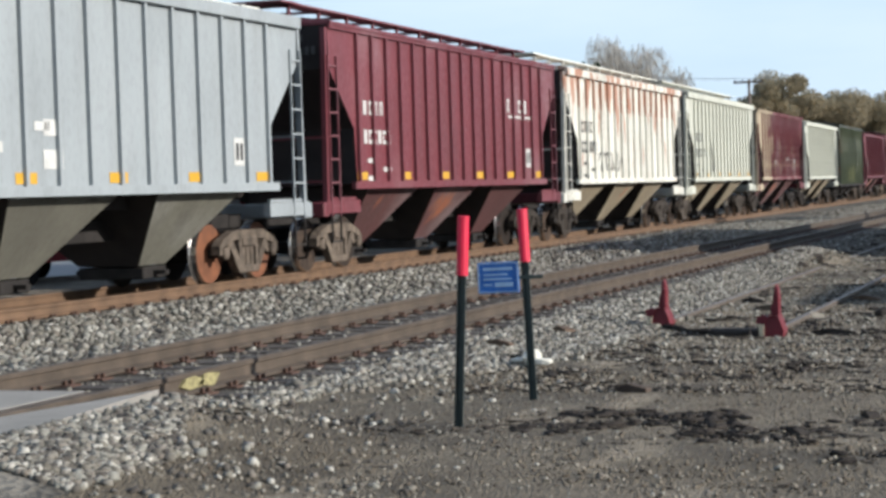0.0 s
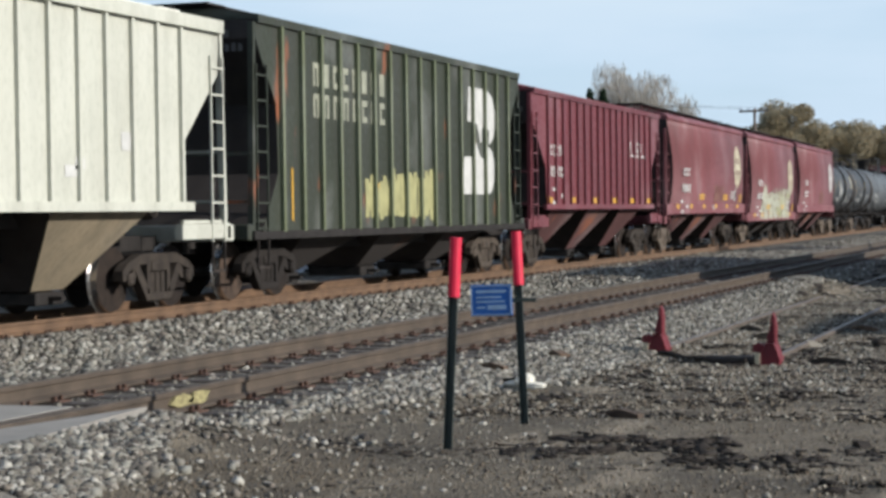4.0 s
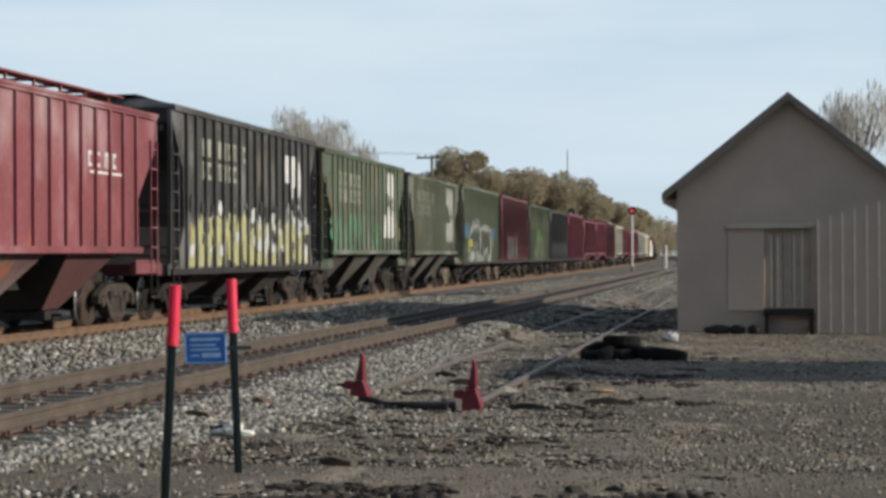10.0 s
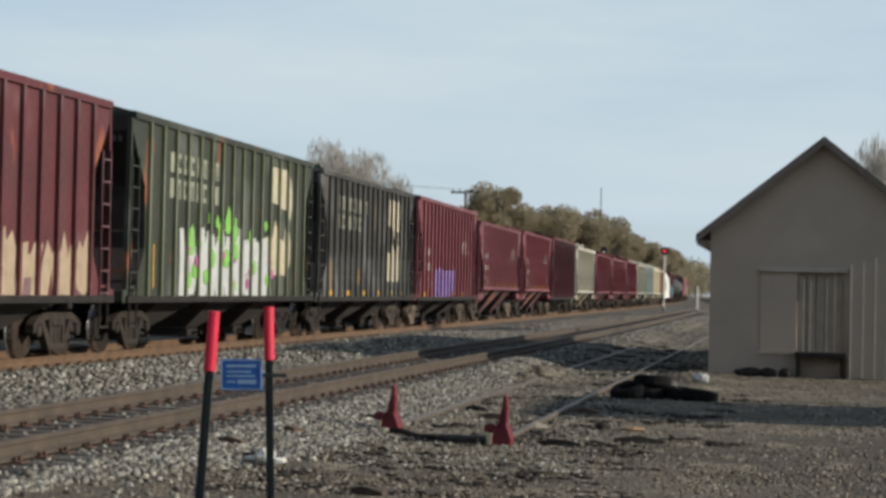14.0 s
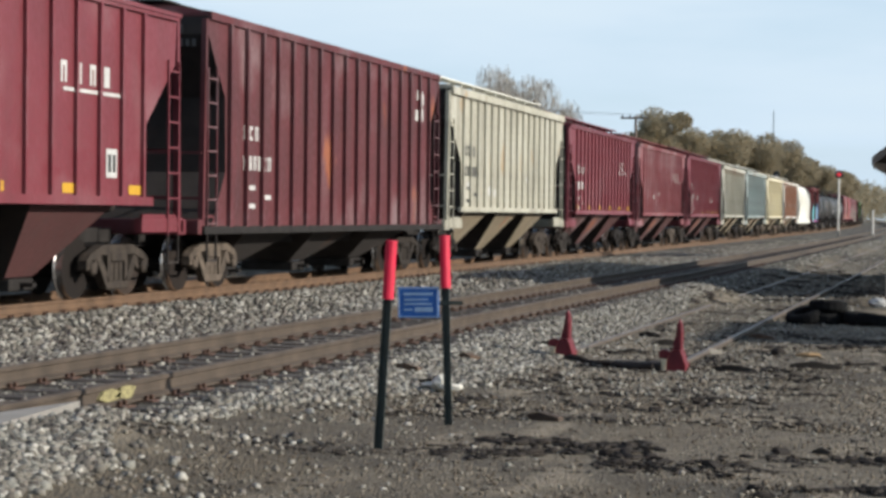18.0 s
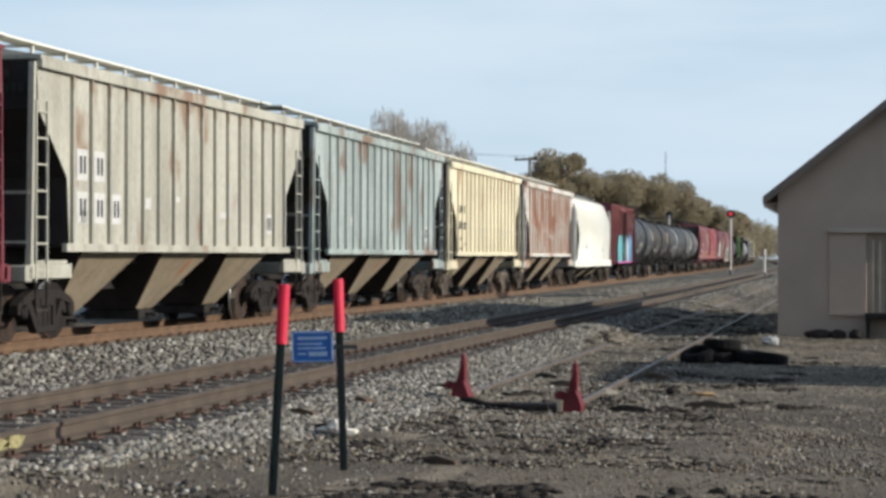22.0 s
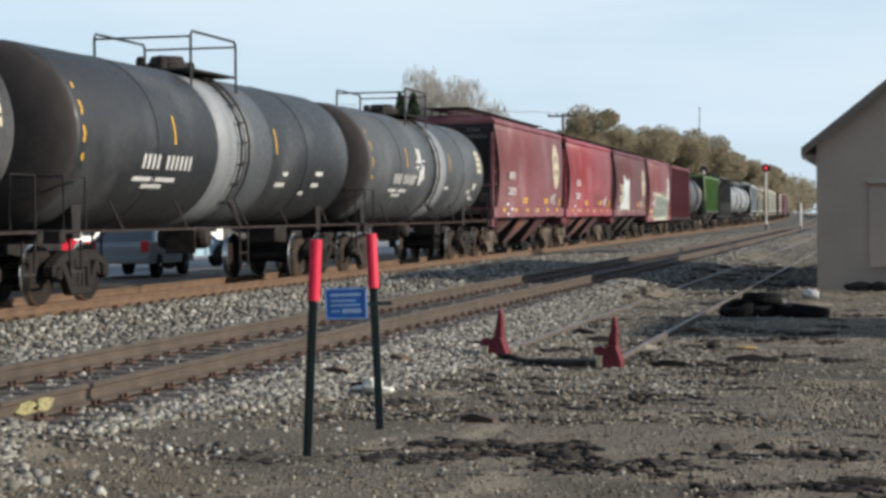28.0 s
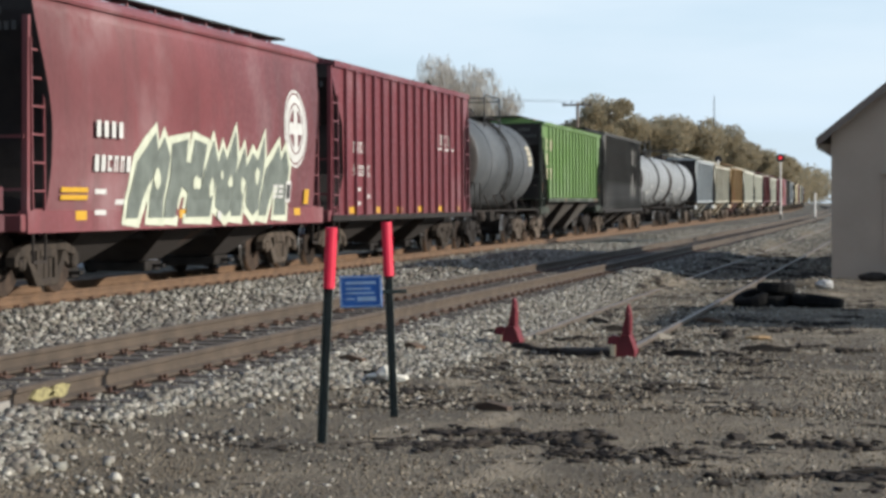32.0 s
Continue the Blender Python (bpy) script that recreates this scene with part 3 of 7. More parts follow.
def reservoir_shape(bm):
    lathe(bm, [(-0.55, 0.05), (-0.5, 0.18), (-0.4, 0.22), (0.4, 0.22), (0.5, 0.18), (0.55, 0.05)], 12, "x")
    box(bm, -0.3, 0.3, -0.24, -0.16, -0.3, 0.3)


def gate_shape(bm):
    box(bm, -0.55, 0.55, -0.36, 0.36, 0.16, 0.34, 0.02)
    box(bm, -0.75, 0.75, -0.06, 0.06, 0.22, 0.28)


def truck_at(parent, y, full=True, rusty=False):
    t = put("truck", shared("bolster", bolster_shape), M_steel, parent, Matrix.Translation((0, y, 0)))
    fr, wh, ax = shared("side_frame", side_frame_shape), shared("wheel", wheel_shape), shared("axle", axle_shape)
    if len(wh.materials) < 2:
        wh.materials.append(M_tread)
    put("side_frame", fr, M_frame, t, Matrix.Translation((1.02, 0, 0)))
    put("side_frame", fr, M_frame, t, Matrix.Translation((-1.02, 0, 0)) @ pose(0, 0, 0, 0, 0, 180))
    for yy in (-0.89, 0.89):
        put("wheel", wh, M_wheel_rust if rusty else M_wheel, t, Matrix.Translation((0.74, yy, 0.46)))
        put("wheel", wh, M_wheel, t, Matrix.Translation((-0.74, yy, 0.46)) @ pose(0, 0, 0, 0, 0, 180))
        if full:
            put("axle", ax, M_steel, t, Matrix.Translation((0, yy, 0.46)))


def loft(bm, rows, cap=True):
    """A closed body from rows of (z, half width, half length), bottom to top."""
    rings = []
    for z, a, b in rows:
        rings.append([bm.verts.new(p) for p in ((a, -b, z), (a, b, z), (-a, b, z), (-a, -b, z))])
    for p, q in zip(rings, rings[1:]):
        for k in range(4):
            bm.faces.new((p[k], p[(k + 1) % 4], q[(k + 1) % 4], q[k]))
    if cap:
        bm.faces.new(rings[0][::-1])
        bm.faces.new(rings[-1])


# ---- markings: thin painted shapes on a side ----
def plate(bm, y, z, w, h, x):
    """An upright painted patch on the side at x, w along the car."""
    v = [bm.verts.new(p) for p in ((x, y - w / 2, z - h / 2), (x, y + w / 2, z - h / 2), (x, y + w / 2, z + h / 2), (x, y - w / 2, z + h / 2))]
    bm.faces.new(v)


def outline(bm, pts, x):
    bm.faces.new([bm.verts.new((x, y, z)) for y, z in pts])


def letters(bm, y, z, n, size, x, gap=0.28, rng=random):
    """A row of n character-sized bars, some with a hole, as worn lettering shows from afar."""
    w = size * 0.62
    for k in range(n):
        yy = y + k * (w + size * gap)
        kind = rng.randrange(3)
        if kind == 0:
            plate(bm, yy, z, w, size, x)
        elif kind == 1:
            plate(bm, yy - w * 0.32, z, w * 0.34, size, x)
            plate(bm, yy + w * 0.32, z, w * 0.34, size, x)
            plate(bm, yy, z + size * 0.38, w, size * 0.22, x + 0.001)
        else:
            plate(bm, yy, z + size * 0.36, w, size * 0.26, x)
            plate(bm, yy, z - size * 0.36, w, size * 0.26, x)
            plate(bm, yy - w * 0.33, z, w * 0.34, size, x + 0.001)


def roundel(bm, y, z, r, x, squash=1.0):
    n = 28
    for a, b in ((1.0, 0.93), (0.88, 0.66), (0.6, 0.52)):
        for k in range(n):
            p = [(math.cos(q * math.tau / n), math.sin(q * math.tau / n)) for q in (k, k + 1)]
            outline(bm, [(y + p[0][0] * r * a * squash, z + p[0][1] * r * a), (y + p[1][0] * r * a * squash, z + p[1][1] * r * a), (y + p[1][0] * r * b * squash, z + p[1][1] * r * b), (y + p[0][0] * r * b * squash, z + p[0][1] * r * b)], x)
    plate(bm, y, z, r * 0.3 * squash, r * 1.24, x + 0.001)
    plate(bm, y, z, r * 1.2 * squash, r * 0.3, x + 0.002)


def big_mark(bm, y, z, s, x):
    """The large two-lobed mark of the older green cars, as a plain shape."""
    upper = ((-0.6, 1.0), (0.52, 1.0), (0.88, 0.86), (1.0, 0.62), (1.0, 0.29), (0.92, 0.1), (0.7, -0.03), (0.61, -0.03), (0.65, 0.23), (0.2, 0.26), (0.16, -0.01), (0.1, -0.04), (-0.1, 0.32), (-0.7, 0.36))
    lower = ((-1.0, -1.0), (0.56, -1.0), (0.79, -0.94), (0.92, -0.75), (0.94, -0.37), (0.83, -0.17), (0.55, -0.07), (0.43, -0.37), (0.07, -0.28), (-0.24, 0.04), (-0.38, -0.3), (-0.91, -0.31))
    for shape in (upper, lower):
        outline(bm, [(y + u * s, z + v * s) for u, v in shape], x)


def grown(pts, g):
    """The outline moved outwards by g."""
    out, n = [], len(pts)
    for k in range(n):
        (ax, ay), (bx, by), (cx, cy) = pts[k - 1], pts[k], pts[(k + 1) % n]
        l1, l2 = math.hypot(bx - ax, by - ay) or 1, math.hypot(cx - bx, cy - by) or 1
        nx, ny = (by - ay) / l1 + (cy - by) / l2, -(bx - ax) / l1 - (cx - bx) / l2
        l = math.hypot(nx, ny) or 1
        out.append((bx + nx / l * g * 1.15, by + ny / l * g * 1.15))
    return out


def wild_letters(made, y0, y1, z0, z1, x, rng, grow=0.0, n=5, slant=0.3):
    """Slanted, spiked letters of a large sprayed piece, one mesh a letter."""
    kinds = ([(0, 0), (0.3, 0), (0.44, 0.42), (0.56, 0.45), (0.58, 0), (0.98, 0), (0.9, 0.72), (0.72, 1.0), (0.6, 0.84), (0.46, 1.06), (0.3, 0.84), (0.06, 0.66)],
             [(0, 0), (0.36, 0), (0.42, 0.5), (0.52, 0.1), (0.8, 0), (1.0, 0.08), (0.96, 0.8), (0.82, 1.16), (0.68, 0.8), (0.5, 0.95), (0.36, 0.72), (0.2, 1.02), (0.04, 0.6)],
             [(0, 0), (0.34, 0), (0.38, 0.35), (0.62, 0.3), (0.66, 0), (1.0, 0), (0.94, 0.62), (0.99, 0.9), (0.62, 0.98), (0.56, 0.7), (0.4, 0.7), (0.36, 0.94), (0.0, 0.86), (0.08, 0.5)])
    w, h = (y1 - y0) / n, z1 - z0
    for k in range(n):
        hh = h * rng.uniform(0.84, 1.06)
        pts = []
        for u, v in kinds[(k * 2 + k // 3) % 3]:
            u, v = u + rng.uniform(-0.04, 0.04), v + (rng.uniform(-0.04, 0.04) if v > 0.05 else 0)
            pts.append((y0 + (k + u * 1.03) * w + slant * (v - 0.5) * hh, z0 + v * hh))
        made.append(bmesh.new())
        outline(made[-1], grown(pts, grow), x + 0.0004 * k)


def tag_shape(bm, y0, y1, z0, z1, x, rng, grow=0.0, cuts=None):
    """Jagged block letters of a sprayed tag."""
    n = cuts or max(3, int((y1 - y0) / ((z1 - z0) * 0.55)))
    w = (y1 - y0) / n
    for k in range(n):
        a, b = y0 + k * w, y0 + (k + 0.96) * w
        h = z1 - z0
        j = lambda s: rng.uniform(-s, s)
        t0, t1 = z1 + j(0.18) * h, z1 + j(0.18) * h
        b0, b1 = z0 + j(0.07) * h, z0 + j(0.07) * h
        m0, m1 = (z0 + z1) / 2 + j(0.12) * h, (z0 + z1) / 2 + j(0.12) * h
        g = grow
        if isinstance(bm, list):
            bm.append(bmesh.new())
        outline(bm[-1] if isinstance(bm, list) else bm, [(a - g, b0 - g), (a + w * 0.42 + j(0.05), b0 - g), (a + w * 0.5, b0 + 0.22 * h - g), (a + w * 0.62, b1 - g), (b + g, b1 - g), (b + g + j(0.06) * w, m1), (b + g, t1 + g), (a + w * 0.6, t1 + g), (a + w * 0.5 + j(0.06) * w, t1 - 0.2 * h + g), (a + w * 0.3, t0 + g), (a - g, t0 + g), (a - g + j(0.1) * w, m0)], x + 0.0004 * k)


def patchwork(bm, y0, y1, z0, z1, x, rng, n, size):
    """Irregular sprayed flecks."""
    for i in range(n):
        y, z, s = rng.uniform(y0, y1), rng.uniform(z0, z1), size * rng.uniform(0.4, 1.2)
        k = rng.randrange(5, 8)
        p0 = rng.uniform(0, 6)
        outline(bm, [(y + math.cos(p0 + q * math.tau / k) * s * rng.uniform(0.6, 1.1), z + math.sin(p0 + q * math.tau / k) * s * rng.uniform(0.6, 1.3)) for q in range(k)], x + 0.0003 * i)


def squiggle(bm, y0, z0, w, h, x, rng, turns=6, pen=0.06):
    """A sprayed line that loops along."""
    pts = []
    for k in range(turns * 8 + 1):
        u = k / (turns * 8)
        pts.append((y0 + w * u + 0.06 * w * math.sin(u * turns * 5.1), z0 + h * (0.5 + 0.5 * math.sin(u * turns * math.tau + rng.uniform(-0.3, 0.3)))))
    for (a, b), (c, d) in zip(pts, pts[1:]):
        l = math.hypot(c - a, d - b) or 1
        nx, ny = -(d - b) / l * pen / 2, (c - a) / l * pen / 2
        outline(bm, [(a + nx, b + ny), (c + nx, d + ny), (c - nx, d - ny), (a - nx, b - ny)], x)

# ---- the kinds of car ----
P_ = {
    "red": car_paint("mineral_red_paint", (0.126, 0.026, 0.033), 0.12, 0.0, 0.4, 0.12, 0.35, 1.0),
    "red_b": car_paint("bright_mineral_red_paint", (0.14, 0.0245, 0.032), 0.12, 0.0, 0.38, 0.12, 0.25, 7.0),
    "red_d": car_paint("dull_brown_red_paint", (0.088, 0.0165, 0.02), 0.3, 0.1, 0.55, 0.25, 0.5, 3.0),
    "rose": car_paint("sun_faded_brown_red_paint", (0.15, 0.042, 0.047), 0.15, 0.0, 0.5, 0.16, 0.4, 33.0),
    "rose_b": car_paint("fresh_brown_red_paint", (0.2, 0.027, 0.035), 0.12, 0.0, 0.42, 0.14, 0.3, 35.0),
    "red_f": car_paint("faded_red_paint", (0.155, 0.035, 0.04), 0.2, 0.05, 0.6, 0.3, 0.4, 5.0),
    "peel": car_paint("peeling_red_over_cream_paint", (0.1, 0.0135, 0.0185), 0.25, 0.55, 0.55, 0.3, 0.4, 11.0, (0.22, 0.185, 0.125), "y"),
    "grey": car_paint("light_grey_paint", (0.245, 0.265, 0.272), 0.25, 0.0, 0.45, 0.08, 0.2, 2.0),
    "white": car_paint("off_white_paint", (0.43, 0.43, 0.365), 0.3, 0.0, 0.5, 0.1, 0.3, 4.0),
    "white_r": car_paint("rust_stained_white_paint", (0.56, 0.545, 0.48), 0.5, 0.3, 0.55, 0.15, 0.6, 6.0, (0.17, 0.06, 0.026), "z"),
    "rose_d": car_paint("weathered_purple_brown_paint", (0.09, 0.0245, 0.03), 0.3, 0.05, 0.55, 0.13, 0.6, 37.0),
    "white_o": car_paint("blotched_rusty_white_paint", (0.5, 0.485, 0.43), 0.5, 0.45, 0.6, 0.2, 0.6, 6.4, (0.17, 0.065, 0.03)),
    "cream": car_paint("grimy_cream_paint", (0.6, 0.545, 0.385), 0.5, 0.12, 0.55, 0.2, 0.5, 8.0),
    "pale": car_paint("pale_grey_green_paint", (0.36, 0.35, 0.29), 0.5, 0.2, 0.55, 0.15, 0.5, 9.0, (0.112, 0.067, 0.0391)),
    "dust": car_paint("dusty_cream_paint", (0.36, 0.345, 0.275), 0.5, 0.12, 0.55, 0.2, 0.6, 31.0, (0.2, 0.13, 0.06)),
    "blue": car_paint("faded_pale_blue_paint", (0.27, 0.315, 0.3), 0.55, 0.35, 0.6, 0.25, 0.6, 10.0, (0.0918, 0.0508, 0.0254)),
    "bright": car_paint("bright_white_paint", (0.62, 0.61, 0.54), 0.2, 0.0, 0.35, 0.05, 0.1, 12.0),
    "green_d": car_paint("dark_green_paint", (0.02303, 0.02848, 0.01674), 0.45, 0.1, 0.55, 0.2, 0.5, 13.0),
    "olive": car_paint("faded_olive_green_paint", (0.064, 0.066, 0.043), 0.45, 0.2, 0.6, 0.25, 0.5, 14.0, (0.0813, 0.0559, 0.0254)),
    "green": car_paint("green_paint", (0.048, 0.064, 0.036), 0.45, 0.35, 0.55, 0.25, 0.5, 15.0, (0.0554, 0.0426, 0.0213)),
    "lime": car_paint("light_green_paint", (0.092, 0.168, 0.045), 0.3, 0.0, 0.5, 0.15, 0.3, 16.0),
    "dark": car_paint("weathered_charcoal_paint", (0.028, 0.0271, 0.0235), 0.5, 0.2, 0.6, 0.3, 0.5, 17.0, (0.0541, 0.0451, 0.0339)),
    "tank_b": car_paint("black_tank_paint", (0.013, 0.0145, 0.0165), 0.4, 0.0, 0.42, 0.1, 0.45, 18.0),
    "tank_n": car_paint("grimy_black_brown_tank_paint", (0.0145, 0.0118, 0.0112), 0.6, 0.15, 0.5, 0.15, 0.5, 19.0, (0.0574, 0.0373, 0.0258)),
    "tank_g": car_paint("grey_tank_paint", (0.046, 0.05, 0.053), 0.4, 0.0, 0.45, 0.12, 0.4, 20.0),
    "tank_m": car_paint("dark_grey_tank_paint", (0.031, 0.035, 0.039), 0.4, 0.0, 0.45, 0.12, 0.4, 29.0),
    "tank_h": car_paint("mid_grey_tank_paint", (0.06, 0.066, 0.071), 0.4, 0.0, 0.45, 0.1, 0.3, 30.0),
    "tank_w": car_paint("pale_grey_tank_paint", (0.19, 0.2, 0.205), 0.4, 0.0, 0.45, 0.12, 0.4, 21.0),
    "box_red": car_paint("boxcar_red_paint", (0.135, 0.0248, 0.0264), 0.3, 0.1, 0.5, 0.15, 0.4, 22.0),
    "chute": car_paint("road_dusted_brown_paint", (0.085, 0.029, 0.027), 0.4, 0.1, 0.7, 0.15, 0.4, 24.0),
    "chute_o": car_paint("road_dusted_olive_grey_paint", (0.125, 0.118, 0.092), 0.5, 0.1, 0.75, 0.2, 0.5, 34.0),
    # near-black brown for chutes of deep and low round cars
    "chute_k": car_paint("dark_brown_chute_paint", (0.03, 0.023, 0.019), 0.3, 0.15, 0.8, 0.04, 0.4, 28.0, (0.045, 0.026, 0.017)),
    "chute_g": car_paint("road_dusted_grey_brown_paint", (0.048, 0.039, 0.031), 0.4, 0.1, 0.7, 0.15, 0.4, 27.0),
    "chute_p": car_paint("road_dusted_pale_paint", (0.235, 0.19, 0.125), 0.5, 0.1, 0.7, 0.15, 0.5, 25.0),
    # a paler green than the panels, for the side posts
    "post_g": car_paint("sun_bleached_green_paint", (0.1, 0.115, 0.06), 0.3, 0.0, 0.6, 0.15, 0.3, 26.0),
    "tan": car_paint("tan_paint", (0.221, 0.148, 0.064), 0.4, 0.2, 0.55, 0.15, 0.4, 23.0),
}
M_g = {
    "purple": plain("purple_spray", (0.19, 0.142, 0.379), 0.7, 0, 0.15, 4), "blue": plain("blue_spray", (0.0527, 0.184, 0.343), 0.7, 0, 0.2, 4),
    "teal": plain("teal_spray", (0.158, 0.29, 0.274), 0.7, 0, 0.3, 4), "lime": plain("lime_spray", (0.158, 0.369, 0.0632), 0.7, 0, 0.25, 4),
    "yellow": plain("yellow_spray", (0.395, 0.343, 0.0422), 0.7, 0, 0.2, 4), "pink": plain("pink_spray", (0.369, 0.0632, 0.237), 0.7, 0, 0.25, 4),
    "white": plain("white_spray", (0.379, 0.39, 0.379), 0.7, 0, 0.2, 4), "black": M_black, "grey": plain("grey_green_spray", (0.029, 0.0395, 0.0369), 0.7, 0, 0.3, 4),
    "khaki": plain("khaki_spray", (0.264, 0.253, 0.116), 0.7, 0, 0.3, 4), "red": plain("red_spray", (0.264, 0.0158, 0.0263), 0.7, 0, 0.2, 4),
    "aqua": plain("aqua_spray", (0.1, 0.33, 0.34), 0.7, 0, 0.25, 4),
    "leaf": plain("mid_green_spray", (0.045, 0.13, 0.06), 0.7, 0, 0.4, 4),
    "sage": plain("pale_sage_spray", (0.29, 0.29, 0.22), 0.7, 0, 0.3, 4),
    "rust": plain("faded_tan_spray", (0.17, 0.085, 0.06), 0.7, 0, 0.4, 4),
    "tan": plain("tan_spray", (0.29, 0.221, 0.148), 0.7, 0, 0.25, 4),
}


# near-black colour painted in for shade on car ends, slopes and floors
M_car_shade = plain("painted_car_shade", (0.022, 0.017, 0.015), 0.85, 0.0, 0.5, 3.0, 0.3)


def shade_ends(ob, least=0.45):
    """Shade put into the colour of the faces that look along the line."""
    ob.data.materials.append(M_car_shade)
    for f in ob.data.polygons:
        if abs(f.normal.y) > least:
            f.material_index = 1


def running_gear(car, half, full, stub=False):
    for y, r in ((-half + 1.55, False), (half - 1.55, full == 2)):
        truck_at(car, y, full, r)
    if full:
        cm = shared("coupler", coupler_shape)
        put("coupler", cm, M_steel, car, Matrix.Translation((0, -half - 0.12, 0)))
        put("coupler", cm, M_steel, car, Matrix.Translation((0, half + 0.12, 0)) @ pose(0, 0, 0, 0, 0, 180))
        for s in (-1, 1):
            turn = pose(0, 0, 0, 0, 0, 0 if s < 0 else 180)
            put("brake_hose", shared("brake_hose", hose_shape), M_black, car, Matrix.Translation((0, s * (half + 0.12), 0)) @ turn)
            put("stirrup", shared("stirrup", stirrup_shape), M_iron, car, Matrix.Translation((1.5, s * (half - 0.42), 0.5)))
        put("brake_wheel", shared("brake_wheel", brake_wheel_shape), M_iron, car, Matrix.Translation((-0.55, half + 0.2, 2.35 if not stub else 1.75)))
        put("air_reservoir", shared("air_reservoir", reservoir_shape), M_iron, car, Matrix.Translation((0, half - 0.55 if not stub else 0.8, 1.5 if not stub else 0.92)))
    bm = bmesh.new()
    if stub:                                    # tank cars carry themselves between the trucks
        box(bm, -0.3, 0.3, -half, -half + 2.6, 0.75, 1.1)
        part("stub_sill", bm, M_steel, car)
        bm = bmesh.new()
        box(bm, -0.3, 0.3, half - 2.6, half, 0.75, 1.1)
    else:
        box(bm, -0.3, 0.3, -half, half, 0.75, 1.05)
    part("stub_sill" if stub else "centre_sill", bm, M_steel, car)


def hopper_car(car, pitch, style, paint, full, low=None, top=4.25, nribs=16, walkway=True, high_sill=False):
    """Covered hopper. style: rib (side posts, three chutes showing), deep (posts, low sill), round (bulging smooth sides)."""
    half = pitch / 2 - 0.35                     # over the end sills
    a = half - 0.28                             # the body at the roof
    low = low or paint
    green_low = paint in (P_["green"], P_["green_d"], P_["olive"], P_["dark"], P_["lime"])
    pale_low = paint in (P_["white"], P_["white_r"], P_["white_o"], P_["cream"], P_["dust"], P_["pale"], P_["blue"], P_["bright"], P_["grey"])
    if style == "rib":
        sill, rows = 1.5, [(1.5, 1.48, a - 1.25), (top - 1.75, 1.48, a - 1.15), (top - 0.75, 1.48, a - 0.06), (top, 1.48, a)]
        cross = [(top, 1.56, a + 0.03), (top + 0.06, 1.56, a + 0.03), (top + 0.2, 0.7, a), (top + 0.22, 0.2, a)]
    elif style == "deep":
        sill, rows = 1.05, [(1.05, 1.48, a - 0.15), (1.35, 1.48, a - 0.35), (2.0, 1.48, a - 0.8), (top - 1.3, 1.48, a - 0.75), (top - 0.6, 1.48, a - 0.2), (top - 0.3, 1.48, a), (top, 1.48, a)]
        cross = [(top, 1.54, a + 0.02), (top + 0.07, 1.54, a + 0.02), (top + 0.2, 0.7, a), (top + 0.22, 0.2, a)]
    else:
        sill, rows = (1.38 if high_sill else 1.05), []
        for k in range(17):
            u = k / 16
            z = sill + u * (top - sill)
            # the ends slope in below the roof and come out a little at the sill
            v = min(1.0, (1 - u) / 0.62)
            cut = 0.42 * v * v * (3 - 2 * v) - 0.1 * max(0.0, 0.25 - u) / 0.25
            if paint == P_["bright"]:       # barrel-shaped side, deep hollow at the ends
                cut *= 2.0
                rows.append((z, 1.58 - 0.5 * max(0.0, (u - 0.42) / 0.58) ** 2.2 - 0.1 * max(0.0, 0.42 - u) / 0.42, a - cut))
                continue
            rows.append((z, side_x(style, z, top, sill), a - cut))
        cross = [(top - 0.02, 1.53, a + 0.02), (top + 0.03, 1.545, a + 0.02), (top + 0.1, 1.5, a + 0.02), (top + 0.19, 1.36, a), (top + 0.24, 1.1, a), (top + 0.27, 0.2, a)]
        if paint == P_["bright"]:
            cross = [(top - 0.01, 1.1, a), (top + 0.12, 0.8, a), (top + 0.16, 0.2, a)]
    bm = bmesh.new()
    loft(bm, rows)
    body = part("body", bm, paint, car, smooth=False)
    shade_ends(body)
    if style == "round":
        body.data.polygons.foreach_set("use_smooth", [len(p.vertices) == 4 and abs(p.normal.x) > 0.4 for p in body.data.polygons])
    bm = bmesh.new()
    loft(bm, cross)
    part("roof", bm, paint, car)
    # running board along the roof
    bm = bmesh.new()
    ztop = cross[-1][0] + (0.2 if walkway else 0.02)
    for x in (-0.62, -0.42, 0.42, 0.62):
        box(bm, x - 0.09, x + 0.09, -a, a, ztop, ztop + 0.035)
    for y in (-a + 0.15, a - 0.15):
        box(bm, -0.75, 0.75, y - 0.35, y + 0.35, ztop, ztop + 0.035)
    board_paint = P_["bright"] if pale_low and style == "rib" else M_steel if style != "rib" else low
    board = part("running_board", bm, board_paint, car)
    if full:
        br = shared("bracket", bracket_shape)
        n = 11 if walkway else 0
        for k in range(n):
            put("bracket", br, board_paint if style == "rib" else low, board, Matrix.Translation((0, -a + 0.4 + (2 * a - 0.8) * k / (n - 1), cross[-1][0] - 0.06)))
        ha = shared("hatch", hatch_shape)
        for k in range(4):
            put("hatch", ha, paint, car, Matrix.Translation((0, (k - 1.5) * a * 0.5, cross[-1][0] - 0.02)))
    # side posts
    if style != "round":
        zb, zt, proud = sill + 0.02, top - 0.05, 0.06 if style == "rib" else 0.075
        key = f"post_{style}_{top:.2f}"
        wide = 0.036 if style == "rib" else 0.045
        post = shared(key, lambda b: box(b, 1.48, 1.48 + proud, -wide, wide, zb, zt))
        if full == 0:
            bm = bmesh.new()
            for k in range(nribs):
                y = -(a - 0.95) + 2 * (a - 0.95) * k / (nribs - 1)
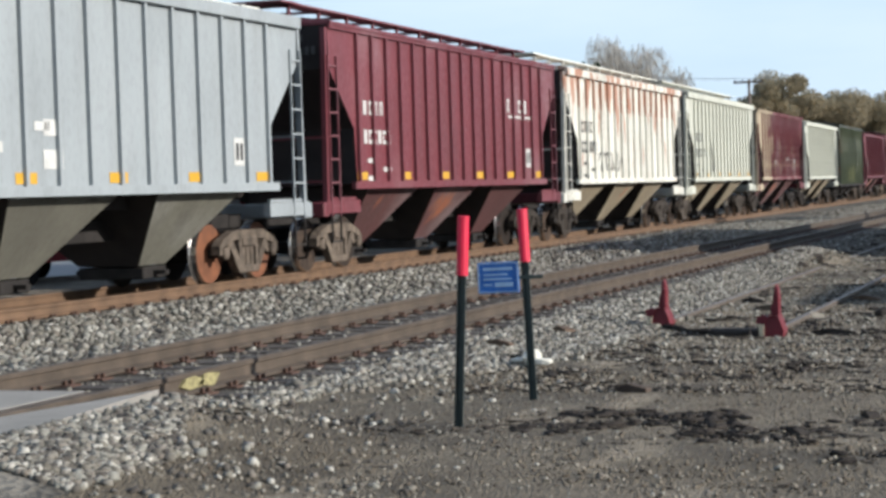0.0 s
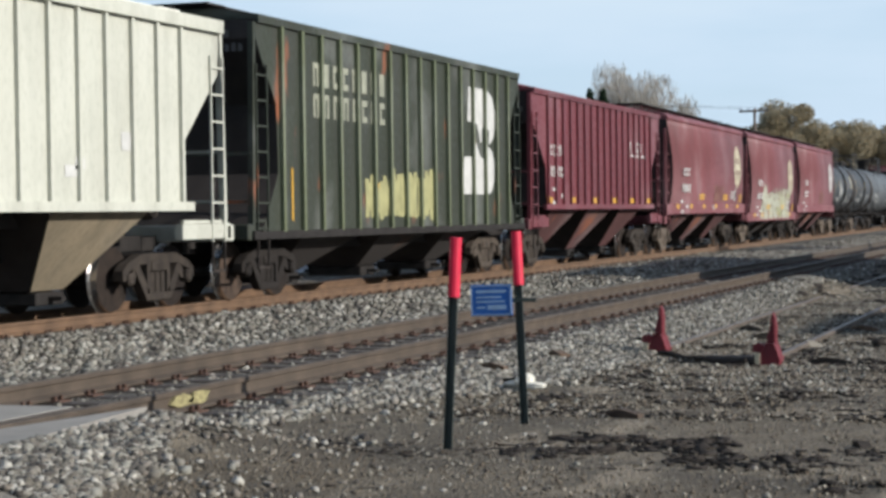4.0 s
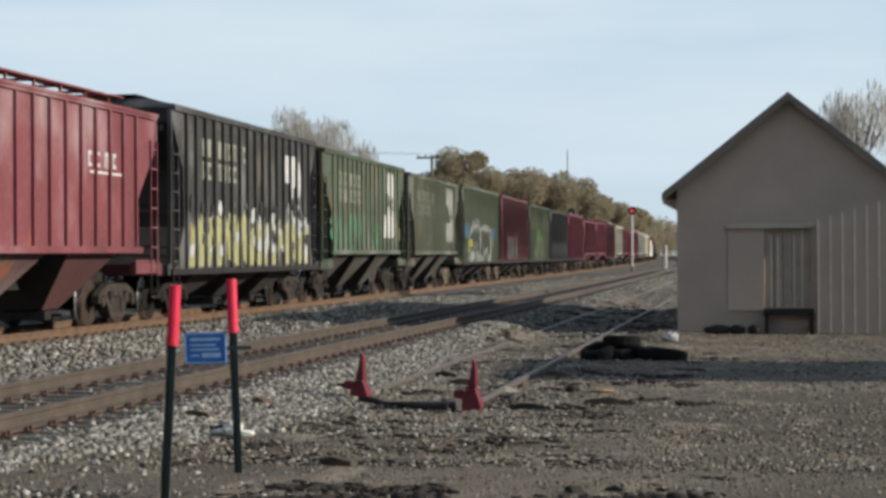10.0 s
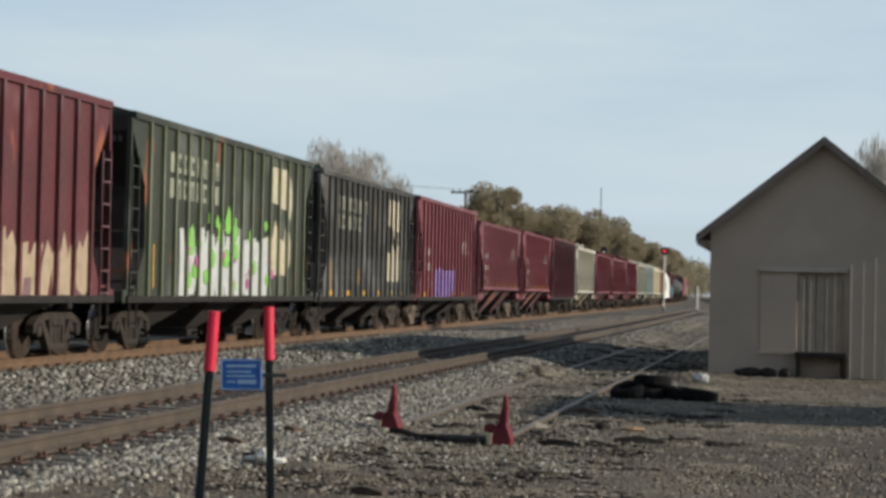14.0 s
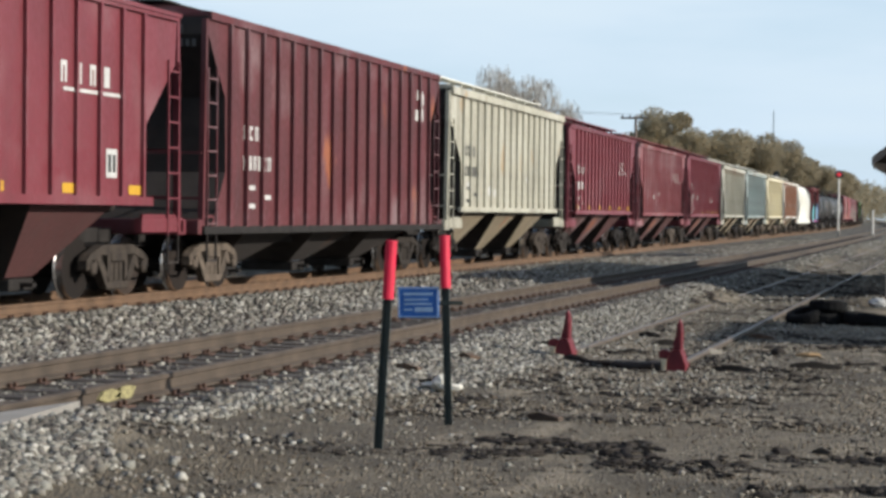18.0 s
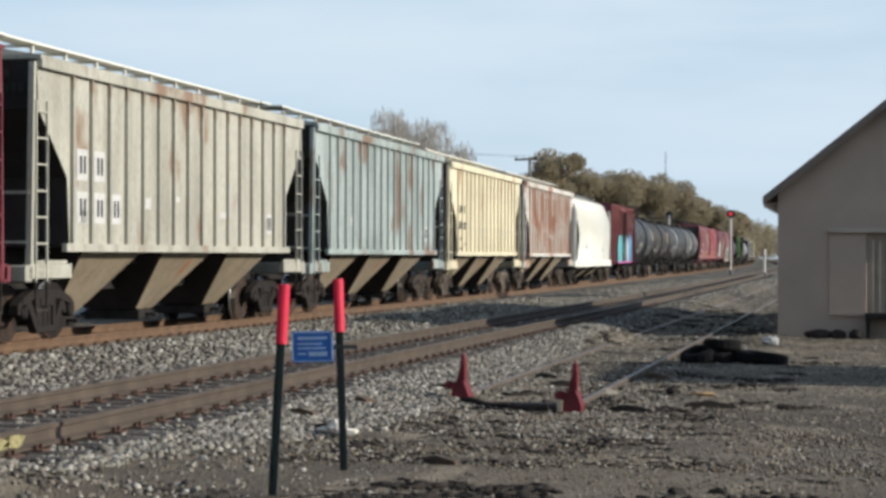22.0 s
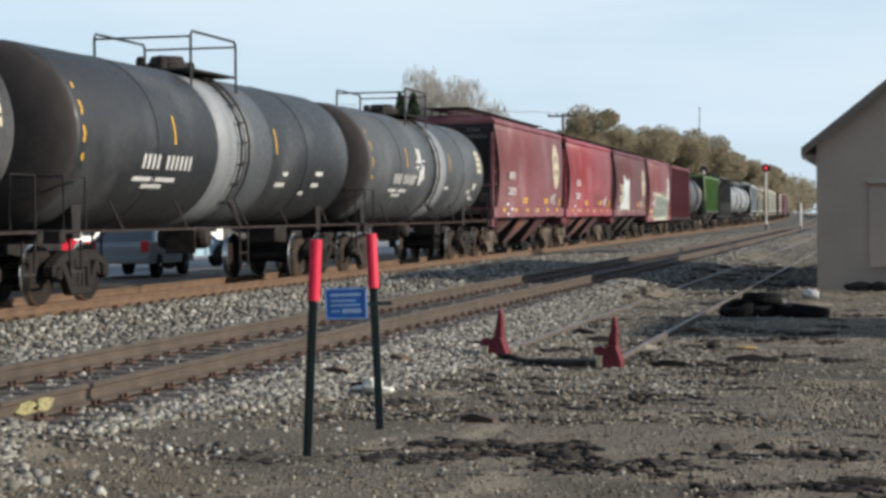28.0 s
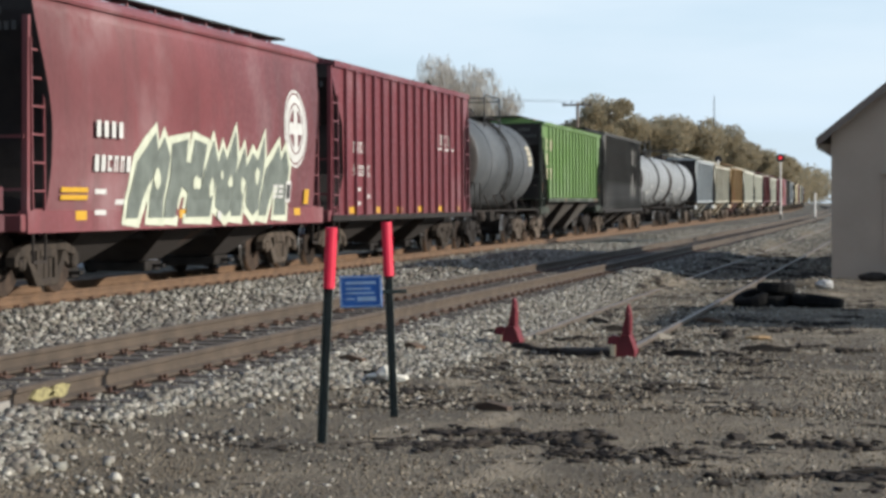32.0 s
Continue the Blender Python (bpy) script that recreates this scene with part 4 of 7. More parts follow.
                box(bm, 1.48, 1.48 + proud, y - 0.05, y + 0.05, zb, zt)
            tagged(part("side_post", bm, paint, car), kind="stuff")
        else:
            span = a - (1.3 if style == "rib" else 0.9)
            for k in range(nribs):
                put("side_post", post, P_["post_g"] if paint in (P_["green"], P_["olive"], P_["green_d"]) else paint, car, Matrix.Translation((0, -span + 2 * span * k / (nribs - 1), 0)))
        bm = bmesh.new()
        box(bm, 1.46, 1.55, -a + 1.0 if style == "rib" else -half, a - 1.0 if style == "rib" else half, sill - 0.09, sill + 0.04)
        box(bm, -1.58, -1.46, -half, half, sill - 0.13, sill + 0.05)
        part("side_sill", bm, low if style == "rib" else M_steel, car)
        bm = bmesh.new()
        box(bm, 1.48, 1.535 if not pale_low else 1.57, -a, a, top - (0.06 if not pale_low else 0.13), top + 0.02)
        part("top_chord", bm, paint, car)
    else:
        bm = bmesh.new()
        box(bm, 1.38, 1.535, -half, half, sill - 0.12, sill + 0.2)
        box(bm, -1.535, -1.38, -half, half, sill - 0.12, sill + 0.2)
        part("side_sill", bm, paint, car)
    # end sills and cages
    for s in (-1, 1):
        bm = bmesh.new()
        box(bm, -1.5, 1.5, s * half - 0.12, s * half + 0.12, 0.95, 1.2, 0.02)
        if style == "rib":
            box(bm, 1.38, 1.5, min(s * (a - 1.3), s * half), max(s * (a - 1.3), s * half), 1.0, 1.22)
        part("end_sill", bm, low, car)
        if full:
            bm = bmesh.new()
            for x in (-1.44, 1.44):
                bar(bm, (x, s * (half - 0.12), 1.1), (x, s * (half - 0.22), top - 0.05 if style != "round" else top - 0.3), 0.09)
                bar(bm, (x, s * (a - 1.2), 1.25), (x, s * (half - 0.2), 1.25), 0.05)
            for z in (1.55, 2.3):
                bar(bm, (-1.44, s * half * 0.985, z), (1.44, s * half * 0.985, z), 0.045)
            part("end_frame", bm, low, car)
            ladder_on(car, low, Matrix.Translation((1.5, s * (half - 0.42), 0.95)))
            put("end_ladder", shared("low_ladder", low_ladder_shape), low, car, Matrix.Translation((-1.2, s * (half + 0.1), 1.1)) @ pose(0, 0, 0, 0, 0, 90))
    # dark box that paints in the shade under the floor, then chutes and outlet gates
    bm = bmesh.new()
    box(bm, -0.8, 0.8, -a + 1.6, a - 1.6, sill - 0.3, sill - 0.04)
    part("floor_shade", bm, M_car_shade, car)
    n = 3
    b = a - 1.5
    w = 2 * b / n
    for k in range(n):
        yc = -b + w * (k + 0.5)
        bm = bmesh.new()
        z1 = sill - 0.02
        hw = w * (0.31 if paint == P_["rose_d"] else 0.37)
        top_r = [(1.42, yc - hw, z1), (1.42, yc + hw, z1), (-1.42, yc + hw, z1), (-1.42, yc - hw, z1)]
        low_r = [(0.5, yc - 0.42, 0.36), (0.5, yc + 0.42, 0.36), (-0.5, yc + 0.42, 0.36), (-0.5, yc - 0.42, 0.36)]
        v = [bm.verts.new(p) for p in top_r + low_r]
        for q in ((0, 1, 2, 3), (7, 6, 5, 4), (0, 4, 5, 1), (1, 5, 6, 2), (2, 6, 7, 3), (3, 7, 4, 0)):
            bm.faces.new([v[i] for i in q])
        h = part("chute", bm, P_["chute_o" if paint == P_["grey"] else "chute_k" if style == "deep" or (style == "round" and sill < 1.2 and not pale_low) or paint == P_["rose_d"] else "chute_p" if pale_low else "chute_g" if green_low else "chute"], car, "grimy discharge chute with shade-coloured slopes")
        shade_ends(h, 0.3)
        if full:
            put("outlet_gate", shared("gate", gate_shape), M_steel, h, Matrix.Translation((0, yc, 0)))
    if full and style != "round" or full and not pale_low:
        bm = bmesh.new()                        # small markings high on the end sheet
        rr = random.Random(int(pitch * 100))
        for row, n_ in ((0, 4), (1, 6)):
            for k in range(n_):
                xx, zz = 0.62 + 0.115 * k, top - 0.28 - 0.22 * row
                v = [bm.verts.new((xx + du, -a - 0.035, zz + dv)) for du, dv in ((0, 0), (0.075, 0), (0.075, rr.uniform(0.1, 0.15)), (0, 0.13))]
                bm.faces.new(v)
        tagged(part("end_stencil", bm, M_ghost if not pale_low else M_black, car, "small worn stencil high on the end"), kind="stuff")
    running_gear(car, half, full)
    return 1.485 if style != "round" else 1.63, a, sill, top


def side_x(style, z, top, sill=1.05):
    """Where the painted side lies at a height."""
    if style != "round":
        return 1.484
    u = min(1, max(0, (z - sill) / (top - sill)))
    return 1.43 + 0.17 * math.sin(min(1.0, 0.08 + u * 0.84) * math.pi) ** 0.8


def tank_car(car, pitch, paint, full, r=1.48, bands=0, pale=None, rail=(1.25, 0.66)):
    half = pitch / 2 - 0.35
    a, zc = half - (0.45 if r < 1.55 else 0.2), 2.62
    bm = bmesh.new()
    prof = [(-a, 0.06), (-a + 0.03, 0.5 * r), (-a + 0.09, 0.78 * r), (-a + 0.17, 0.92 * r), (-a + 0.24, 0.975 * r), (-a + 0.34, r)]
    prof += [(-a * 0.5, r), (0, r), (a * 0.5, r)] + [(-p, q) for p, q in prof[::-1]]
    lathe(bm, prof, 40, "y", (0, 0, zc))
    shade_ends(part("tank", bm, paint, car, smooth=True))
    if bands and pale:
        for y, y1 in ((-1.3, 0.15), (0.15, 1.9)) if bands == 1 else ((0.1, 1.5),):
            bm = bmesh.new()
            lathe(bm, [(y, r + 0.004), (y1, r + 0.004)], 40, "y", (0, 0, zc))
            part("jacket_band", bm, pale if y < 0.12 else P_["tank_h"], car, "paler band round the tank", smooth=True)
    for y in (-a * 0.55, 0.02, a * 0.55):
        bm = bmesh.new()
        lathe(bm, [(y - 0.03, r + 0.012), (y + 0.03, r + 0.012)], 40, "y", (0, 0, zc))
        part("seam", bm, paint, car, smooth=False)
    # dome, platform and rails on top
    bm = bmesh.new()
    lathe(bm, [(-0.1, 0.4), (0.16, 0.4), (0.2, 0.34), (0.3, 0.3), (0.3, 0.05)], 18, "z", (0, 0, zc + r))
    for x, y in ((0.2, -0.8), (-0.25, -0.7), (0.15, 0.85)):
        lathe(bm, [(-0.1, 0.1), (0.2, 0.1), (0.26, 0.06)], 10, "z", (x, y, zc + r))
    if rail[0] > 1.7:
        lathe(bm, [(0.28, 0.36), (0.5, 0.46), (0.74, 0.58), (0.78, 0.58), (0.79, 0.1)], 20, "z", (0, -0.1, zc + r))
    part("manway", bm, M_steel, car)
    bm = bmesh.new()
    zt = zc + r
    rl, rh = rail
    box(bm, -0.95, 0.95, -rl, rl, zt - 0.06, zt - 0.02)
    plat = part("platform", bm, M_steel, car)
    for x in (-0.95, 0.95):
        for y0, y1 in ((-rl, 0.1), (0.3, rl)) if rl > 1.3 else ((-rl, rl),):
            bm = bmesh.new()
            for y, d in ((y0, 0.08), (y1, -0.08)):
                tube(bm, (x, y, zt - 0.4), (x, y, zt + rh - 0.08), 0.026, n=6)
                tube(bm, (x, y, zt + rh - 0.08), (x, y + d, zt + rh), 0.026, n=6)
            tube(bm, (x, y0 + 0.08, zt + rh), (x, y1 - 0.08, zt + rh), 0.026, n=6)
            if rl > 1.7 and y0 > 0:
                for k in range(1, 4):
                    y = y0 + (y1 - y0) * k / 4
                    tube(bm, (x, y, zt - 0.2), (x, y, zt + rh), 0.02, n=5)
            part("railing", bm, M_black, plat)
    for y in (-rl, rl):
        bm = bmesh.new()
        tube(bm, (-0.95, y, zt + rh - 0.1), (0.95, y, zt + rh - 0.1), 0.022, n=6)
        part("end_railing", bm, M_black, plat)
    for s in (-1, 1):
        if (not full and s < 0) or rail[0] > 1.7:
            continue
        lad = None                              # side ladder, bent round the tank
        for y in (-0.22, 0.22):
            bm = bmesh.new()
            pipe(bm, [(s * 1.5, y, 0.35), (s * 1.5, y, 1.15)] + [(s * (r + 0.09) * math.cos(radians(-38 + k * 14)), y, zc + (r + 0.09) * math.sin(radians(-38 + k * 14))) for k in range(9)], 0.024, 5)
            lad = part("ladder", bm, M_steel, car) if lad is None else lad
            if y > 0:
                part("stile", bm, M_steel, lad)
        for k in range(9):
            an = radians(-38 + k * 14)
            put("rung", shared("rung", rung_shape), M_steel, lad, Matrix.Translation((s * (r + 0.09) * math.cos(an), 0, zc + (r + 0.09) * math.sin(an))))
        for z in (0.38, 0.64, 0.9):
            put("rung", shared("rung", rung_shape), M_steel, lad, Matrix.Translation((s * 1.5, 0, z)))
    # stub sills, saddles, walkway along the side
    for s in (-1, 1):
        bm = bmesh.new()
        box(bm, -1.5, 1.5, s * half - 0.1, s * half + 0.1, 0.95, 1.15, 0.02)
        box(bm, -1.4, 1.4, min(s * half, s * (half - 0.6)), max(s * half, s * (half - 0.6)), 1.12, 1.15)
        part("end_sill", bm, M_steel, car)
        bm = bmesh.new()
        prism(bm, [(s * (a - 1.3), 1.0), (s * (a - 1.0), 1.0), (s * (a - 0.95), 1.75), (s * (a - 1.35), 1.75)], -1.0, 1.0)
        part("saddle", bm, M_steel, car)
        if full:
            for x in (-1.46, 1.46):
                bm = bmesh.new()
                pipe(bm, [(x, s * (half - 0.9), 1.1), (x, s * (half - 0.9), 1.95), (x, s * (half - 0.1), 1.95), (x, s * (half - 0.1), 1.1)], 0.018)
                part("end_rail", bm, M_steel, car)
            bm = bmesh.new()
            bar(bm, (-1.46, s * (half - 0.1), 1.95), (1.46, s * (half - 0.1), 1.95), 0.03)
            part("cross_rail", bm, M_steel, car)
    bm = bmesh.new()
    for x in (-1.47, 1.47):
        box(bm, x - 0.03, x + 0.03, -half, half, 1.1, 1.14)
        for k in range(5):
            y = -half + 2.4 + (2 * half - 4.8) * k / 4
            bar(bm, (x, y, 1.1), (x * 0.9, y - 0.25, 1.6), 0.025)
    part("side_sill", bm, M_iron, car)
    running_gear(car, half, full, True)
    return r, a, zc


def box_car(car, pitch, paint, full):
    half = pitch / 2 - 0.3
    bm = bmesh.new()
    loft(bm, [(1.05, 1.45, half), (4.35, 1.45, half)])
    part("body", bm, paint, car)
    bm = bmesh.new()
    loft(bm, [(4.35, 1.5, half + 0.03), (4.42, 1.5, half + 0.03), (4.6, 0.2, half)])
    part("roof", bm, paint, car)
    post = shared("box_post", lambda b: box(b, 1.45, 1.52, -0.04, 0.04, 1.05, 4.3))
    for k in range(13):
        y = -half + 0.1 + (2 * half - 0.2) * k / 12
        if abs(y) > 1.5:
            put("side_post", post, paint, car, Matrix.Translation((0, y, 0)))
    bm = bmesh.new()
    box(bm, 1.45, 1.53, -1.35, 1.35, 1.12, 4.2, 0.01)
    door = part("door", bm, paint, car)
    bm = bmesh.new()
    for y in (-1.0, -0.3, 0.3, 1.0):
        bar(bm, (1.56, y, 1.2), (1.56, y, 4.1), 0.05)
    part("locking_bar", bm, M_steel, door)
    for s in (-1, 1):
        if full:
            ladder_on(car, paint, Matrix.Translation((1.56, s * (half - 0.4), 1.0)))
            bm = bmesh.new()
            for k in range(9):
                box(bm, -1.4, 1.4, s * half - 0.05, s * half + 0.05, 1.3 + k * 0.34, 1.42 + k * 0.34)
            part("end_rib", bm, paint, car)
    running_gear(car, half, full)
    return 1.455, half

# ---- the train itself, car by car from the front ----
# kind, paint, markings
CONSIST = """rib grey reflect,plate,label2
rib red name,name_r,reflect,label2
rib white_r dname,scrawl
rib white dname,reflect,scrawl_s
rib peel plate
rib white plate
deep green_d mark,word,flecks
rib red name,name_r,reflect
round rose name,roundel,lowtag,reflect
round rose name,roundel,tagwhite,reflect
round rose name,roundel_p,lowtag
tank tank_m ticks,stencil,plate,burst
tank tank_m ticks,stencil
tank tank_h stencil_f
rib red_f name,name_r
deep dark mark,word,tagkhaki
rib green mark,word,limeflecks
rib olive mark,word
deep green_ tagbig
deep red_d tagteal,name_r2
deep green_d word,markc,taglime
deep dark word,markc,reflect
deep red name,name_r,tagpurple,reflect
rib red name,name_r,reflect
rib red_b name,name_r,reflect,label2
deep red_d name,mark_s
rib dust dname2,plate
rib red_b name,name_r,reflect
rib red_f name_r,plate
rib red_b name,reflect,plate
rib pale plate,label2,boards
rib blue plate,label2
rib cream dname2,plate
rib white_o plate
round bright plate
box box_red tagpink
tank tank_b ticks,stencil_l,plate
tank tank_n ticks,stencil,plate
tank tank_b ticks,stencil_l,band
tank tank_g ticks,stencil_l,band,burst,plate
round rose name,roundel_l,reflect
round rose_b name,reflect,lowtag
round rose_d name,roundel,tagwhite2,reflect
round rose name,roundel_p,taggrey,reflect
deep red name,name_r,reflect
tank tank_g plate
rib lime word_s
deep dark mark
tank tank_w stencil
tank tank_w stencil
rib grey plate
rib pale plate
rib tan plate
rib white plate
rib white plate
rib red_d name
rib white plate
rib red name
round red roundel
deep dark mark
rib grey plate
tank tank_b stencil
rib cream plate
rib red name
rib white plate
deep green_d mark
rib grey plate
rib red_d name
tank tank_g stencil
rib cream plate
rib white plate
deep red name
rib grey plate
rib red name""".replace("green_ ", "green ").splitlines()

# distances along the line, at the clip's start, of the joints between cars
JOINT = [13.6, 29.5, 45.4, 61.6, 77.2, 92.9, 108.3, 123.8, 139.4, 155.2, 169.8, 185.6, 197.1, 208.4, 227.1, 242.7, 257.9, 273.2, 288.0, 303.6, 319.2, 334.6, 349.6, 364.6, 380.3, 395.4, 411.1,
         426.9, 442.2, 458.4, 475.0, 490.4, 506.5, 521.9, 538.0, 554.9, 569.0, 583.0, 597.8, 614.9, 631.0, 646.5, 662.0, 677.6, 692.3, 707.5, 719.0, 735.0, 750.0, 765.5, 781.5]
while len(JOINT) < len(CONSIST) + 1:
    JOINT.append(JOINT[-1] + 15.6)
WORDS = {"rose_d": "weathered purple-brown", "rose": "sun-faded brown-red", "rose_b": "fresh brown-red", "red": "mineral-red", "red_b": "bright mineral-red", "red_d": "dull brown-red", "red_f": "faded red", "peel": "peeling red and cream", "grey": "light grey", "white": "off-white", "white_r": "rust-stained white", "white_o": "rust-blotched white",
         "cream": "grimy cream", "dust": "dusty cream", "pale": "pale grey", "blue": "faded pale-blue", "bright": "bright white", "green_d": "dark green", "olive": "olive-green", "green": "green", "lime": "light green", "dark": "charcoal",
         "tank_b": "black", "tank_n": "grimy brown-black", "tank_m": "dark grey", "tank_h": "mid-grey", "tank_g": "grey", "tank_w": "pale grey", "box_red": "red", "tan": "tan"}
CARS = []
BARE_ROOFS = {1, 5, 6, 7, 8, *range(16, 27), 45, 47, 48}


def mark_car(car, style, opts, a, sill, top, rng):
    """Lettering, emblems, reflectors and sprayed tags on the side that faces the yard."""
    def sx(z):
        return side_x(style, z, top, sill) + 0.004
    mid = (sill + top) / 2
    lift = 0.0 if style == "rib" else -0.1

    layer = [0]

    def conform(bm):
        """Lay a marking on the bulge of a round-sided car."""
        if style != "round":
            return
        layer[0] += 1
        first = min(v.co.x for v in bm.verts)
        low_z, high_z = min(v.co.z for v in bm.verts), max(v.co.z for v in bm.verts)
        z = low_z + 0.15
        while z < high_z:
            bmesh.ops.bisect_plane(bm, geom=bm.verts[:] + bm.edges[:] + bm.faces[:], plane_co=(0, 0, z), plane_no=(0, 0, 1))
            z += 0.15
        for v in bm.verts:
            v.co.x = max(1.535 if v.co.z < sill + 0.21 else 0, side_x(style, v.co.z, top, sill)) + 0.004 + 0.002 * layer[0] + v.co.x - first

    def add(name, material, label, draw):
        bm = bmesh.new()
        draw(bm)
        n = len(bm.faces)
        conform(bm)
        ob = part(name, bm, material, car, label)
        if n > 4:
            tagged(ob, kind="stuff")

    def add_tag(name, material, label, *args, wild=False):
        made = []
        (wild_letters if wild else tag_shape)(made, *args)
        for b in made:
            conform(b)
            part(name, b, material, car, label)
    for o in opts:
        if o in ("name", "dname", "dname2"):
            mt = M_cream if "tagwhite2" in opts else M_white if o == "name" else M_black
            y = -a + (1.7 if style != "round" else 1.35 if "tagwhite2" in opts else 1.9)
            zz = mid + (0.0 if style != "round" else -0.1) + lift
            s = 0.3 if o == "dname" else 0.33 if "tagwhite2" in opts else 0.25

            def draw(bm):
                letters(bm, y, zz, 4, s, sx(zz), 0.5, rng)
                letters(bm, y, zz - 0.52, 6, s, sx(zz - 0.5), 0.35, rng)
                for k in range(3):
                    plate(bm, y + 0.3 + 0.8 * (k % 2), zz - 0.95 - 0.16 * k, 0.42, 0.08, sx(zz - 1))
            add("lettering", mt, "worn lettering painted on the side", draw)
        elif o == "name_r":
            zz = mid + 0.32

            def draw(bm):
                letters(bm, a - 3.9, zz, 4, 0.3, sx(zz), 0.9, rng)
                plate(bm, a - 2.9, zz - 0.24, 2.0, 0.05, sx(zz))
            add("lettering", M_white, "", draw)
        elif o == "name_r2":
            add("lettering", M_white, "", lambda bm: letters(bm, -a + 1.0, sill + 0.9, 3, 0.34, sx(2), 0.6, rng))
        elif o in ("word", "word_s"):
            def draw(bm):
                for k, n in enumerate((9, 8) if o == "word" else (3, 2, 3)):
                    letters(bm, -a + 2.4 if o == "word" else -a + 1.0, top - 0.72 - 0.52 * k, n, 0.4, sx(top - 1), 0.5, rng)
            add("lettering", M_faded if o == "word" else M_cream, "faded road name in pale letters", draw)
            if o == "word":
                for y in (-a + 1.35, -1.8, a - 0.9):
                    bm = bmesh.new()
                    plate(bm, y, sill + 0.62, 0.07, 0.85 if y < -3 else 0.45, sx(2))
                    part("reflector", bm, M_yellow, car, "upright yellow reflective strip")
        elif o in ("mark", "markc", "mark_s"):
            y, s = ((a - 2.9, 1.12) if o == "mark" else (a - 3.3, 1.3)) if o != "mark_s" else (a - 1.6, 0.35)
            add("emblem", M_cream if o == "markc" else M_white, "large pale two-lobed painted emblem", lambda bm: big_mark(bm, y, mid + (0.12 if o != "mark_s" else 1.0), s, sx(mid)))
        elif o in ("roundel", "roundel_p", "roundel_l"):
            def draw(bm):
                roundel(bm, a - (2.05 if o == "roundel_l" else 1.75), mid + (0.3 if o == "roundel_l" else 0.15), 0.84 if o == "roundel_l" else 0.78, sx(mid) + 0.02, 0.95)
            add("emblem", M_white if o == "roundel_p" else M_cream, "round pale emblem with a cross", draw)
        elif o == "reflect":
            z = sill + (0.14 if style != "round" else 0.12)
            if style == "round":                # instructions and data low on the side
                add("stencil", M_yellow, "small yellow instructions", lambda bm: [plate(bm, y, sill + 0.5 - 0.11 * q, 0.95, 0.075, 1.5) for y in ((-a + 1.2,) if "taggrey" in opts else (a - 4.2,) if "tagwhite2" in opts else (-1.6, a - 4.2)) for q in range(2)])
                add("stencil", M_white, "", lambda bm: [plate(bm, a - 3.0 + 0.35 * (q % 2), sill + 0.62 - 0.1 * (q // 2), 0.27, 0.06, 1.5) for q in range(6)])
                add("data_plate", M_white, "", lambda bm: plate(bm, a - 2.2, sill + 0.52, 0.3, 0.42, 1.5))
                add("data_print", M_black, "", lambda bm: plate(bm, a - 2.2, sill + 0.52, 0.2, 0.28, 1.5))
                add("placard", M_yellow, "", lambda bm: plate(bm, a - 1.0, sill + 0.42, 0.3, 0.3, 1.5))
                add("reflector", M_white, "white reflective patch", lambda bm: plate(bm, 0.6, sill + 0.08, 0.18, 0.14, 1.5))
            for k in range(6):
                bm = bmesh.new()
                plate(bm, -a + 1.5 + (2 * a - 3.0) * k / 5, z, 0.5 if style != "round" else 0.4, 0.14, (sx(z) if style != "round" else 1.539))
                part("reflector", bm, M_g["tan"] if "tagwhite2" in opts else M_yellow, car, "grimy reflective strip" if "tagwhite2" in opts else "yellow reflective strip")
        elif o == "plate":
            def draw(bm):
                for k in range(5):
                    plate(bm, -a + 1.6 + rng.uniform(0, 2 * a - 3.2), sill + rng.uniform(0.35, 0.9), rng.uniform(0.2, 0.5), rng.uniform(0.1, 0.25), sx(sill + 0.6))
            add("stencil", M_white if style not in ("rib",) else M_black if "pale" in opts else M_white, "", draw)
        elif o == "boards":                     # stencilled number panels by the end
            for row, n in ((1.3, 2), (0.62, 3)):
                for q in range(n):
                    bm = bmesh.new()
                    plate(bm, -a + 1.75 + 0.72 * q, sill + row, 0.46, 0.5, sx(sill + row))
                    board = part("number_panel", bm, M_white, car, "white stencilled panel")
                    bm = bmesh.new()
                    for j in range(2):
                        plate(bm, -a + 1.68 + 0.72 * q + 0.16 * j, sill + row, 0.09, 0.28, sx(sill + row) + 0.004)
                    part("stencil", bm, M_black, board)
        elif o == "label2":
            def draw(bm):
                plate(bm, a - 2.35, sill + 0.52, 0.36, 0.42, sx(sill + 0.5))
            add("data_plate", M_white, "", draw)
            add("data_print", M_black, "", lambda bm: [plate(bm, a - 2.42 + 0.15 * k, sill + 0.52, 0.1, 0.26, sx(sill + 0.5) + 0.002) for k in range(2)])
        elif o in ("scrawl", "scrawl_s"):
            y0 = -a + (3.4 if o == "scrawl" else 4.2)
